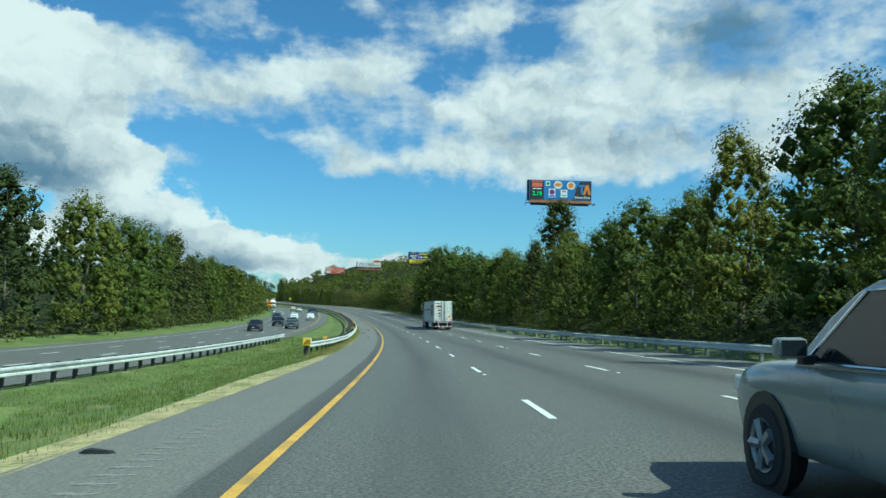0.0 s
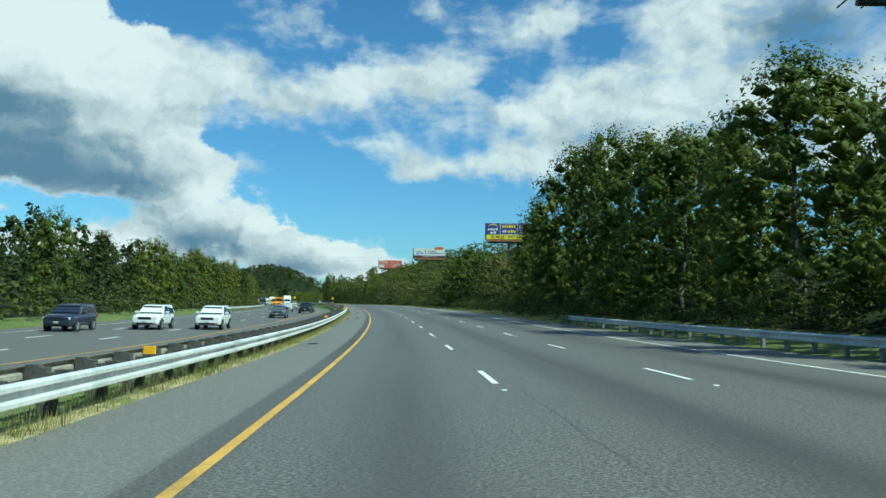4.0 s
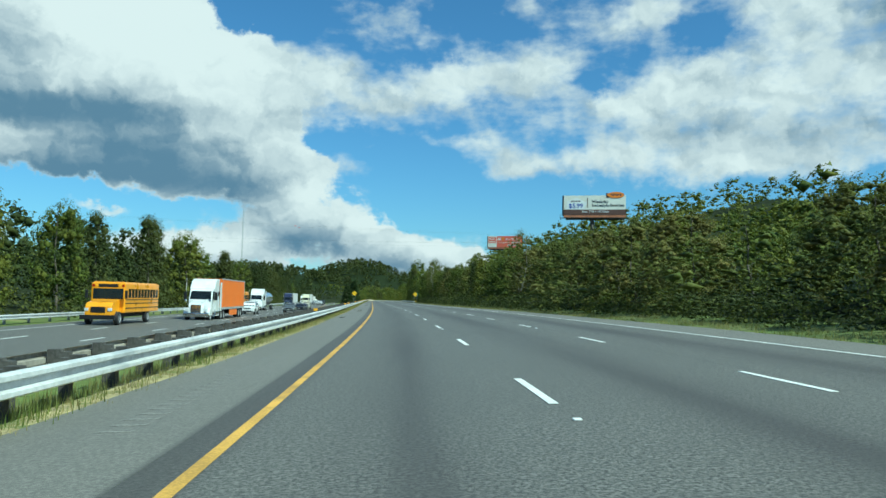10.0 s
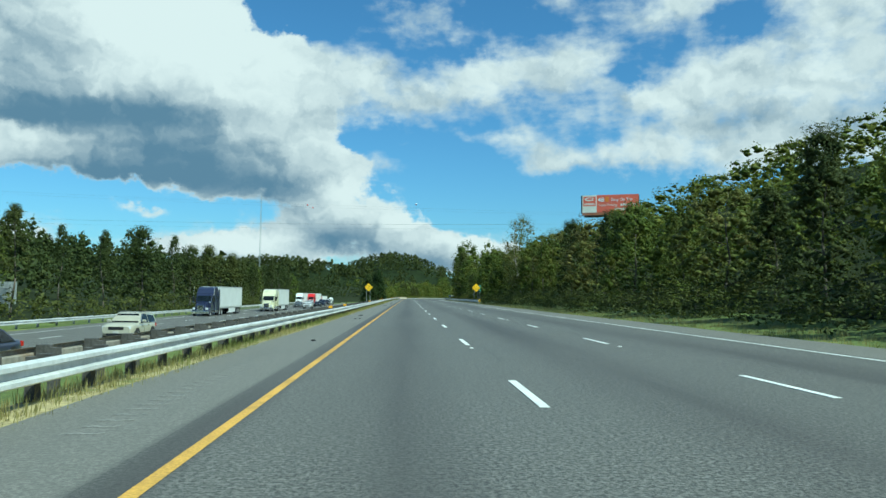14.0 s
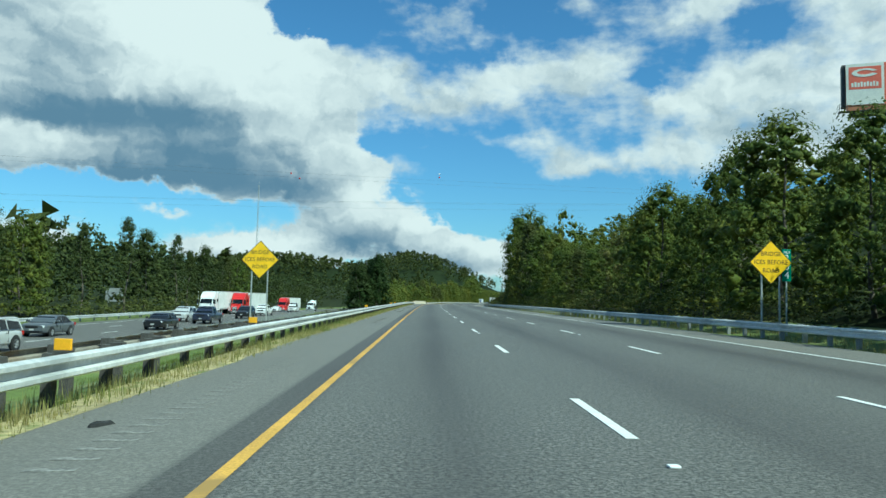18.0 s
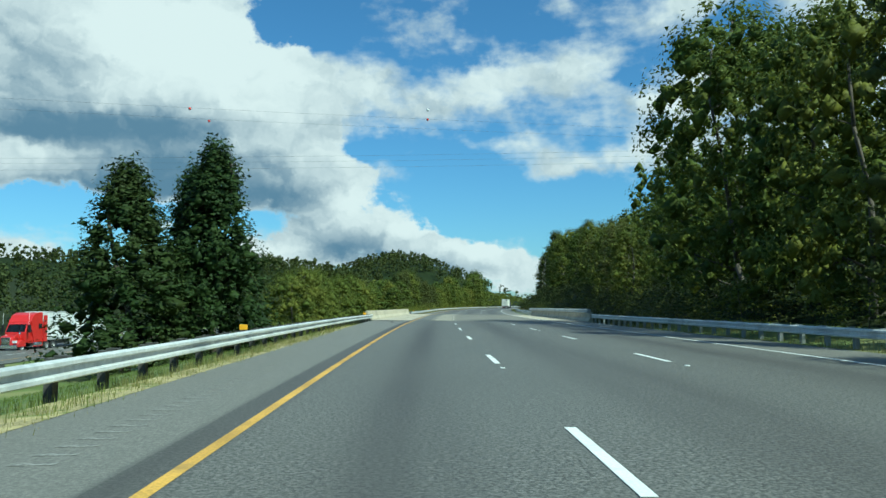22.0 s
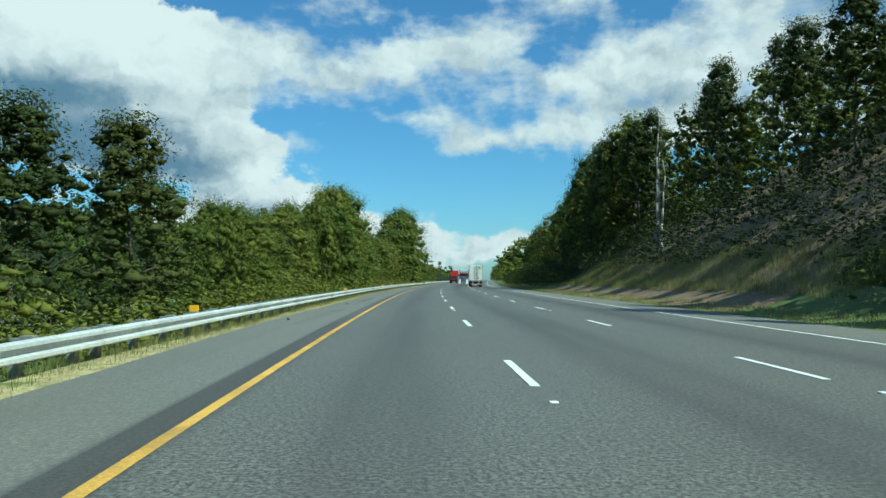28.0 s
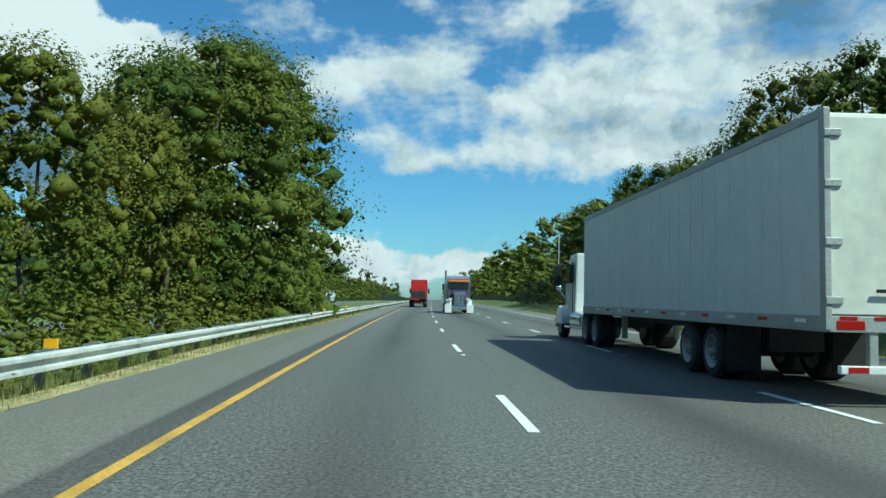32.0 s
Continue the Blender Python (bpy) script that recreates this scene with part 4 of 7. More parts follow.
UNDERGROWTH = material("hill_undergrowth", (0.017, 0.025, 0.009), 0.95, spread=0.25, grain=0.8, patch=0.06, bump=0.5, spec=0.08)
mound("far_hill_one", (-565, 1900), (150, 250), 0.3, 80)
mound("far_hill_four", (-600, 1480), (200, 120), 0.44, 50)
mound("far_hill_two", (-760, 1250), (420, 160), 1.2, 52)
mound("far_hill_three", (-420, 420), (330, 110), 1.3, 26)
woods("ridge_woodland", ridge((-565, 1900), (150, 250), 0.3, 80, 460, 1) + ridge((-600, 1480), (200, 120), 0.44, 50, 480, 4) + ridge((-760, 1250), (420, 160), 1.2, 52, 520, 2) + ridge((-420, 420), (330, 110), 1.3, 26, 420, 3), LEAF_PINE, 42, 1.45, 36, "distant wooded ridge of dark green trees")

# ---------------------------------------------------------------- road markings and bridge
def dash_row(name, u, offsets, label):
    holder = thing(name, None, label, "lane marking", kind="structure")
    shape = boxes((-0.065, 0.065, 0, 3.05, 0.0, 0.006))
    me = bpy.data.meshes.new("dash")
    shape.to_mesh(me)
    shape.free()
    me.materials.append(WHITE)
    stud = bpy.data.meshes.new("reflector_stud")
    b = boxes((-0.05, 0.05, -0.05, 0.05, 0.0, 0.022), bevel=0.012)
    b.to_mesh(stud)
    b.free()
    stud.materials.append(SIGN_WHITE)
    k = 0
    for a, z, first in offsets:
        s = first
        while s < z:
            ob = new("dash", me)
            ob.parent, ob.matrix_basis = holder, on_road(s, u, 0.004)
            if k % 2 == 0:
                ob = new("reflector_stud", stud)
                ob.parent, ob.matrix_basis = holder, on_road(s - 1.3, u, 0.002)
            s += 12.19
            k += 1
    return holder


dash_row("lane_dashes", EDGE1, [(0, 815, -12.19 * 3), (880, 948, 894.0), (948, 1600, 12.19 * 78)], "broken white lane line with small reflector studs")
dash_row("outer_lane_dashes", EDGE2, [(0, 815, -12.19 * 3 + 0.9), (880, 948, 894.0), (948, 1600, 12.19 * 78 + 0.9)], "broken white line between the outer lanes")
far_dashes = thing("far_lane_dashes", None, "broken white lane lines of the oncoming carriageway", "lane marking", kind="structure")
far_dash = bpy.data.meshes.new("dash")
b_ = boxes((-0.07, 0.07, 0, 3.05, 0.0, 0.006))
b_.to_mesh(far_dash)
b_.free()
far_dash.materials.append(WHITE)
for s_ in np.arange(40, 900, 12.19):
    for v_ in (-2.2, 1.6):
        ob_ = new("dash", far_dash)
        ob_.parent, ob_.matrix_basis = far_dashes, on_road(s_, other_u(s_) + v_, other_z(s_) + 0.024)

RUMBLE = material("rumble_cut", (0.20, 0.192, 0.175), 0.95, spread=0.3, grain=18.0, patch=5.0, second=(0.16, 0.154, 0.14))
rumble = thing("rumble_strip", None, "row of grooves cut into the inner shoulder", "rumble strip", kind="structure")
groove = bpy.data.meshes.new("groove")
b_ = boxes((-0.2, 0.2, -0.055, 0.055, -0.002, 0.0008))
b_.to_mesh(groove)
b_.free()
groove.materials.append(RUMBLE)
for s_ in np.concatenate([np.arange(a, a + 11, 0.42) for a in (18, 118, 216, 248, 282, 318, 352, 420, 486, 585, 620, 655, 690, 724, 757, 893, 910, 976, 996)]):
    ob_ = new("groove", groove)
    ob_.parent, ob_.matrix_basis = rumble, on_road(float(s_), -1.25, shoulder_h(float(s_), -1.25) + 0.004) @ pose(0, 0, 0, 0, -1.6, 0)

bridge_deck = strip("bridge_deck", steps(BRIDGE0, BRIDGE1, 4.0), lambda s: [(-3.95, -0.35), (-3.95, 0.006), (-0.22, 0.006)], CONCRETE, label="pale concrete bridge shoulder with transverse joints", category="bridge deck")
DECK_GREY = material("bridge_lane_concrete", (0.185, 0.172, 0.145), 0.85, spread=0.14, grain=12.0, patch=0.4, bump=0.3, second=(0.235, 0.215, 0.17))
DECK_BLUE = material("bridge_lane_overlay", (0.125, 0.125, 0.118), 0.85, spread=0.14, grain=14.0, patch=0.5, bump=0.3, second=(0.165, 0.163, 0.15))
DECK_PATCH = material("bridge_patch_concrete", (0.29, 0.262, 0.205), 0.85, spread=0.14, grain=12.0, patch=0.6, bump=0.3, second=(0.27, 0.25, 0.20))
strip("bridge_inner_lane", steps(BRIDGE0, BRIDGE1, 2.0), lambda s: [(-0.22, 0.003), (1.55 + 0.05 * math.sin(s * 1.7), 0.003)], DECK_BLUE, label="blue-grey worn overlay on the bridge's inner lane", category="bridge deck")
strip("bridge_lane_band", steps(BRIDGE0, BRIDGE1, 2.0), lambda s: [(1.55 + 0.05 * math.sin(s * 1.7), 0.003), (1.95, 0.003)], DECK_GREY, label="grey repair band along the bridge lane", category="bridge deck")
strip("bridge_deck_patch", steps(BRIDGE0, BRIDGE1, 2.0), lambda s: [(1.95, 0.0035), (3.9 + 0.12 * math.sin(s * 0.31), 0.0035)], DECK_PATCH, label="worn pale concrete band along the bridge lane", category="bridge deck")
strip("bridge_outer_lanes", steps(BRIDGE0, BRIDGE1, 2.0), lambda s: [(3.9 + 0.12 * math.sin(s * 0.31), 0.003), (12.75, 0.003)], DECK_GREY, label="grey stained concrete of the bridge's outer lanes", category="bridge deck")
bridge_marks = thing("bridge_lane_marks", None, "white dashes edged by dark lines on the bridge", "lane marking", kind="structure")
for u_ in (EDGE1, EDGE2):
    for s_ in np.arange(824.6, BRIDGE1 - 3, 12.19):
        for name_, x0_, x1_, m_ in (("dash", -0.05, 0.05, material("worn_dash_paint", (0.42, 0.40, 0.35), 0.8, spread=0.2, grain=30.0)), ("dark_edge", -0.13, -0.07, DARK_FRAME), ("dark_edge", 0.07, 0.13, DARK_FRAME)):
            part(name_, boxes((x0_, x1_, 0, 3.0, 0.0, 0.004)), m_, bridge_marks).matrix_basis = on_road(float(s_), u_, 0.008)
strip("bridge_deck_right", steps(BRIDGE0, BRIDGE1, 4.0), lambda s: [(12.75, 0.006), (15.75, 0.006), (15.75, -0.35)], CONCRETE, label="pale concrete outer shoulder of the bridge", category="bridge deck")
for q_, (s_, u0_, u1_) in enumerate([(829, -3.9, 12), (838, -3.9, 12), (847, -3.9, 12), (857, -3.9, 12), (866, -3.9, 12), (BRIDGE0 + 0.2, -3.9, 15.6), (BRIDGE1 - 0.2, -3.9, 15.6)]):
    b_ = boxes((u0_, u1_, -0.05, 0.05, 0.0, 0.003))
    j_ = part("expansion_joint", b_, DARK_FRAME if q_ > 4 else material("joint_filler", (0.16, 0.15, 0.13), 0.9), bridge_deck)
    j_.matrix_basis = on_road(s_, 0.0, 0.009)


def parapet(name, u, side, label):
    """A concrete barrier with a sloped foot and a square head."""
    p = thing(name, None, label, "bridge parapet", kind="structure")
    prof = [(0.0, 0.0), (0.0, 0.08), (0.16, 0.32), (0.22, 0.84), (0.42, 0.84), (0.46, -0.7), (0.0, -0.7)]
    for a in np.arange(BRIDGE0, BRIDGE1 - 1, 9.5):
        b = min(a + 9.48, BRIDGE1)
        verts, faces = [], []
        k = len(prof)
        for s in (a, (a + b) / 2, b):
            verts += [spot(float(s), u + side * x, z) for x, z in prof]
        for i in range(2):
            for j in range(k):
                faces.append((i * k + j, i * k + (j + 1) % k, (i + 1) * k + (j + 1) % k, (i + 1) * k + j))
        faces += [tuple(range(k)), tuple(range(2 * k, 3 * k))]
        link_mesh("barrier_length", verts, faces, PARAPET, p)
    return p


parapet("parapet_inner", -3.85, -1, "weathered pale concrete bridge parapet with scuff marks")
parapet("parapet_outer", 15.75, 1, "shaded concrete bridge parapet under a steel rail")


# ---------------------------------------------------------------- guardrails
W_BEAM = [(0.0, 0.385), (0.05, 0.395), (0.095, 0.42), (0.095, 0.475), (0.0, 0.505), (0.0, 0.59), (0.095, 0.62), (0.095, 0.675), (0.05, 0.70), (0.0, 0.71)]


def guardrail(s0, s1, u_of, side, steel, post_mat, label, group, h_of=None, gap=1.905, block=True, reflect=0, terminal=False):
    """W-beam on posts; side +1 shows its face to the right. One thing for every hundred metres or so."""
    count = max(1, int(round((s1 - s0) / 96)))
    cuts = np.linspace(s0, s1, count + 1)
    hf = h_of or (lambda s: -0.05)
    for a, b in zip(cuts, cuts[1:]):
        rail = thing("guardrail", on_road(float(a), u_of(float(a)), hf(float(a))), label, "guardrail", group)
        inv = rail.matrix_basis.inverted()
        ss = steps(float(a), float(b) + 0.15, 3.81)
        verts, faces = [], []
        k = len(W_BEAM)
        for s in ss:
            for x, z in W_BEAM:
                verts.append(inv @ spot(s, u_of(s) + side * (x + 0.02), z + hf(s)))
        m = len(verts)
        for s in ss:
            for x, z in W_BEAM:
                verts.append(inv @ spot(s, u_of(s) + side * (x + 0.012), z + hf(s)))
        for i in range(len(ss) - 1):
            for j in range(k - 1):
                p = i * k + j
                faces.append((p, p + 1, p + k + 1, p + k))
                faces.append((m + p, m + p + k, m + p + k + 1, m + p + 1))
            faces.append((i * k, (i + 1) * k, m + (i + 1) * k, m + i * k))
            faces.append(((i + 1) * k - 1, m + (i + 1) * k - 1, m + (i + 2) * k - 1, (i + 2) * k - 1))
        link_mesh("beam", verts, faces, steel, rail, smooth=False)
        post = bpy.data.meshes.new("post")
        d = 0.09
        x0 = -side * 0.02
        bm = boxes((min(x0 - side * 0.20, x0 - side * 0.34), max(x0 - side * 0.20, x0 - side * 0.34), -d, d, -0.9, 0.70), (min(x0, x0 - side * 0.2), max(x0, x0 - side * 0.2), -d, d, 0.38, 0.74) if block else (min(x0, x0 - side * 0.2), max(x0, x0 - side * 0.2), -0.03, 0.03, 0.5, 0.62))
        bm.to_mesh(post)
        bm.free()
        post.materials.append(post_mat)
        for i, s in enumerate(np.arange(float(a) + 0.6, float(b), gap)):
            ob = new("post", post)
            ob.parent = rail
            ob.matrix_basis = inv @ on_road(float(s), u_of(float(s)), hf(float(s)))
            if reflect and i % reflect == 3:
                r = part("reflector", boxes((-0.12, 0.12, -0.02, 0.02, 0.74, 0.90), bevel=0.01), AMBER, rail, "amber reflector plate")
                r.matrix_basis = ob.matrix_basis @ Matrix.Translation((-side * 0.12, 0, 0))


NEAR_U = lambda s: float(np.interp(s, [56, 63, 76, 560, 640, 780, 818, 900, 1400], [-4.1, -3.5, -2.95, -2.95, -3.3, -3.4, -3.8, -3.6, -3.5]))
guardrail(57, BRIDGE0 + 1, NEAR_U, 1, ZINC, POST_WOOD, "galvanised steel W-beam guardrail on dark timber posts", "guardrail along the median", lambda s: -0.21, reflect=22)
guardrail(BRIDGE1, 1420, NEAR_U, 1, ZINC, POST_STEEL, "galvanised steel W-beam guardrail beside the inner shoulder", "guardrail along the median", lambda s: -0.34, reflect=20)
guardrail(106, 640, lambda s: -4.15, -1, ZINC_RUST, POST_WOOD, "weathered rusty guardrail backed by timber blocks in the median", "guardrail of the oncoming side", lambda s: -0.22)
guardrail(-45, 98, lambda s: other_u(s) + 8.3, 1, ZINC, POST_WOOD, "pale steel guardrail across the grass median", "guardrail of the oncoming side", lambda s: other_z(s) + 0.05)
guardrail(640, 800, lambda s: other_u(s) + 8.8, -1, ZINC_RUST, POST_STEEL, "low guardrail on the oncoming carriageway's inner edge", "guardrail of the oncoming side", lambda s: other_z(s))
guardrail(255, 900, lambda s: other_u(s) - 8.8, 1, ZINC, POST_STEEL, "pale guardrail along the oncoming carriageway's outer edge", "guardrail of the oncoming side", lambda s: other_z(s), gap=3.81)
guardrail(-30, 205, lambda s: 16.2, -1, ZINC, POST_STEEL, "steel guardrail in the shade beside the outer shoulder", "guardrail along the outer verge", gap=1.905)
guardrail(632, BRIDGE0, lambda s: 16.1, -1, ZINC, POST_STEEL, "steel guardrail beside the outer shoulder and shrubs", "guardrail along the outer verge")
guardrail(BRIDGE0, BRIDGE1, lambda s: 15.72, -1, ZINC, POST_STEEL, "steel rail mounted along the bridge parapet", "guardrail along the outer verge", lambda s: 0.42)
guardrail(BRIDGE1, 948, lambda s: 16.1, -1, ZINC, POST_STEEL, "steel guardrail at the foot of the wooded slope", "guardrail along the outer verge")


def end_marker(s, u, label):
    """The padded head of a guardrail with its striped plate."""
    t = thing("guardrail_terminal", on_road(s, u, -0.05), label, "guardrail end")
    part("head", boxes((-0.05, 0.36, -0.1, 0.45, 0.36, 0.78), bevel=0.03), ZINC, t)
    part("plate", boxes((-0.06, 0.37, -0.125, -0.105, 0.36, 0.78), bevel=0.008), SIGN_YELLOW, t, "yellow plate with black diagonal stripes")
    for k in range(3):
        bm = bmesh.new()
        x = -0.05 + 0.13 * k
        prism(bm, [(x, 0.40), (x + 0.075, 0.40), (min(0.36, x + 0.30), 0.66 if k < 2 else 0.52), (min(0.36, x + 0.225), 0.70 if k < 2 else 0.58)], -0.131, -0.126)
        part("stripe", bm, BLACK, t)
    part("post", boxes((0.08, 0.24, 0.1, 0.3, -0.8, 0.5), bevel=0.01), POST_WOOD, t)


end_marker(56.6, -4.2, "guardrail end with a yellow and black striped plate")
end_marker(631.5, 15.95, "guardrail end with a striped plate on the outer verge")


# ---------------------------------------------------------------- signs
def lettering(body, size, mat, parent, m, name="lettering", align="CENTER", bold=0.0):
    """Raised letters as a mesh, standing in the x-z plane and read from -y."""
    curve = bpy.data.curves.new(name, "FONT")
    curve.body, curve.size, curve.align_x, curve.align_y, curve.extrude, curve.offset = body, size, align, "CENTER", 0.006, bold
    curve.resolution_u = 3
    tmp = new("draft", curve)
    me = bpy.data.meshes.new_from_object(tmp.evaluated_get(bpy.context.evaluated_depsgraph_get()))
    bpy.data.objects.remove(tmp)
    bpy.data.curves.remove(curve)
    me.name = name
    me.materials.append(mat)
    ob = new(name, me)
    ob.parent = parent
    ob.matrix_basis = m @ pose(0, 0, 0, 90, 0, 0)
    return ob


SIGN_STEEL = material("sign_post_steel", (0.42, 0.43, 0.42), 0.5, metal=0.4)


def diamond_sign(s, u, z, half, turn, label):
    base = ground_at(s, u)
    top = spot(s, 0).z + z
    t = thing("warning_sign", Matrix.Translation(base) @ pose(0, 0, 0, 0, 0, math.degrees(heading(s)) + turn), label, "road sign", "bridge warning signs")
    h = top - base.z
    bm = bmesh.new()
    prism(bm, [(0, h - half), (half, h), (0, h + half), (-half, h)], -0.01, 0.012)
    part("border", bm, BLACK, t)
    bm = bmesh.new()
    q = half - 0.035
    prism(bm, [(0, h - q), (q, h), (0, h + q), (-q, h)], -0.016, -0.011)
    part("face", bm, SIGN_YELLOW, t, "faded yellow diamond face")
    for body, dz, size in (("BRIDGE", 0.36, 0.27), ("ICES BEFORE", 0.0, 0.27), ("ROAD", -0.36, 0.27)):
        lettering(body, size * half / 0.95, FADED, t, Matrix.Translation((0, -0.018, h + dz * half / 0.95)), "wording")
    for x in (-0.42, 0.42):
        part("post", boxes((x * half - 0.035, x * half + 0.035, 0.014, 0.07, -0.4, h + half * 0.5), bevel=0.008), SIGN_STEEL, t)
    return t


FADED = material("faded_sign_black", (0.20, 0.11, 0.02), 0.6, spread=0.2, grain=20.0)
diamond_sign(654, -7.1, 3.15, 0.98, -2, "yellow diamond bridge ice warning sign in the median")
diamond_sign(648, 16.85, 3.3, 0.98, 3, "yellow diamond bridge ice warning sign before dark trees")


def mile_marker(s, u):
    base = ground_at(s, u)
    t = thing("mile_marker", Matrix.Translation(base) @ pose(0, 0, 0, 0, 0, math.degrees(heading(s))), "narrow green mile marker with white numerals", "road sign")
    h = spot(s, 0).z + 3.2 - base.z
    part("plate", boxes((-0.2, 0.2, -0.01, 0.01, h - 0.72, h + 0.72), bevel=0.005), SIGN_GREEN, t)
    lettering("MILE", 0.15, SIGN_WHITE, t, Matrix.Translation((0, -0.014, h + 0.58)), "wording")
    for k, c in enumerate("304"):
        lettering(c, 0.45, SIGN_WHITE, t, Matrix.Translation((0, -0.014, h + 0.3 - 0.38 * k)), "numeral")
    part("post", boxes((-0.03, 0.03, 0.012, 0.06, -0.4, h + 0.6), bevel=0.006), SIGN_STEEL, t)


mile_marker(648.3, 17.7)


def sign_back(s, u, w, h, z):
    base = ground_at(s, u)
    t = thing("road_sign", Matrix.Translation(base) @ pose(0, 0, 0, 0, 0, math.degrees(heading(s))), "grey back of a large road sign on two posts", "road sign")
    part("panel", boxes((-w / 2, w / 2, -0.02, 0.02, z, z + h), bevel=0.008), SIGN_STEEL, t)
    for x in (-w * 0.3, w * 0.3):
        part("post", boxes((x - 0.05, x + 0.05, -0.1, -0.022, -0.4, z + h * 0.9), bevel=0.01), POST_STEEL, t)
    for q in (0.3, 0.7):
        part("brace", boxes((-w * 0.46, w * 0.46, -0.05, -0.023, z + h * q - 0.03, z + h * q + 0.03)), POST_STEEL, t)


sign_back(765, -60, 3.4, 2.6, 0.6)
sign_back(556, -38, 3.0, 2.2, 1.2)

# ---------------------------------------------------------------- billboards
RUST_BAND = material("billboard_apron", (0.40, 0.16, 0.08), 0.7, spread=0.15, patch=0.8)
BOARD_STEEL = material("billboard_steel", (0.07, 0.065, 0.06), 0.6, metal=0.3, spread=0.2)


def paint(name, r, g, b, rough=0.55):
    return material(name, (r, g, b), rough, spread=0.05, grain=4.0, patch=0.4)


P_BLUE, P_NAVY, P_YELLOW = paint("print_blue", 0.05, 0.20, 0.48), paint("print_navy", 0.055, 0.05, 0.22), paint("print_yellow", 0.95, 0.75, 0.02)
P_WHITE, P_CREAM, P_BROWN = paint("print_white", 0.82, 0.83, 0.80), paint("print_cream", 0.80, 0.78, 0.68), paint("print_brown", 0.11, 0.055, 0.04)
P_RED, P_DARK, P_GREEN = paint("print_coral", 0.74, 0.15, 0.09), paint("print_charcoal", 0.03, 0.03, 0.035), paint("print_green", 0.05, 0.42, 0.10)
P_ORANGE, P_PURPLE, P_INK = paint("print_orange", 0.80, 0.24, 0.03), paint("print_purple", 0.22, 0.03, 0.20), paint("print_ink_blue", 0.05, 0.09, 0.42)


def billboard(corner, w, h, turn, back, label, pole_x=0.5):
    """A single-pole billboard. corner: its upper left corner."""
    base_z = -8.0
    m = Matrix.Translation((corner[0], corner[1], corner[2])) @ pose(0, 0, 0, 0, 0, turn)
    t = thing("billboard", m, label, "billboard", "roadside billboards")
    part("panel", boxes((0, w, 0.0, 0.30, -h, 0)), back, t)
    part("end_frame", boxes((-0.45, -0.02, 0.3, 1.6, -h - 0.1, 0.05), bevel=0.02), BOARD_STEEL, t)
    part("apron", boxes((0.0, w, 0.05, 0.4, -h - 0.75, -h - 0.02), bevel=0.02), RUST_BAND, t)
    part("back_panel", boxes((0, w, 2.2, 2.4, -h, 0)), BOARD_STEEL, t)
    part("catwalk", boxes((-1.0, w + 0.8, -1.15, -0.15, -h - 1.05, -h - 0.97)), BOARD_STEEL, t)
    for k in range(9):
        x = -0.9 + k * (w + 1.6) / 8
        part("bracket", boxes((x - 0.05, x + 0.05, -1.15, 2.2, -h - 1.2, -h - 1.06)), BOARD_STEEL, t)
    for k in range(4):
        x = w * (0.14 + 0.24 * k)
        part("floodlight", boxes((x - 0.25, x + 0.25, -1.5, -1.1, -h - 1.1, -h - 0.9), bevel=0.03), BOARD_STEEL, t)
    rail = bmesh.new()
    for a in (-0.95, 0.0):
        rod(rail, (a, -1.1, -h - 1.0), (a, -1.1, -h - 0.1), 0.03, sides=5)
    for z in (-0.55, -0.1):
        rod(rail, (-0.95, -1.1, -h + z), (0.0, -1.1, -h + z), 0.025, sides=5)
        rod(rail, (-0.95, -1.1, -h + z), (-0.95, 1.6, -h + z), 0.025, sides=5)
    part("safety_rail", rail, BOARD_STEEL, t)
    part("torsion_beam", rods(((0.5, 1.2, -h - 1.0), (w - 0.5, 1.2, -h - 1.0), 0.35), sides=12), BOARD_STEEL, t)
    part("pole", rods(((w * pole_x, 1.2, base_z - corner[2] + 4), (w * pole_x, 1.2, -h + 0.5), 0.48), sides=18), BOARD_STEEL, t, smooth=True)
    return t


def patch(t, name, mat, x0, x1, z0, z1, lift=1, label=""):
    return part(name, boxes((x0, x1, -0.012 * lift, -0.012 * lift + 0.010, z0, z1)), mat, t, label)


def blob(t, name, mat, x, z, rx, rz, lift=1, sides=20):
    bm = bmesh.new()
    prism(bm, [(x + rx * math.cos(2 * math.pi * i / sides), z + rz * math.sin(2 * math.pi * i / sides)) for i in range(sides)], -0.012 * lift, -0.012 * lift + 0.010)
    return part(name, bm, mat, t)


def words(t, body, size, mat, x, z, lift=2, bold=0.0, align="CENTER"):
    return lettering(body, size, mat, t, Matrix.Translation((x, -0.012 * lift, z)), "wording", align, bold)


GLOW_GREEN = bpy.data.materials.new("lit_green_numerals")
GLOW_GREEN.use_nodes = True
GLOW_GREEN.node_tree.nodes["Principled BSDF"].inputs["Base Color"].default_value = rgb(0.02, 0.3, 0.05)
GLOW_GREEN.node_tree.nodes["Principled BSDF"].inputs["Emission Color"].default_value = rgb(0.05, 0.9, 0.15)
GLOW_GREEN.node_tree.nodes["Principled BSDF"].inputs["Emission Strength"].default_value = 1.0

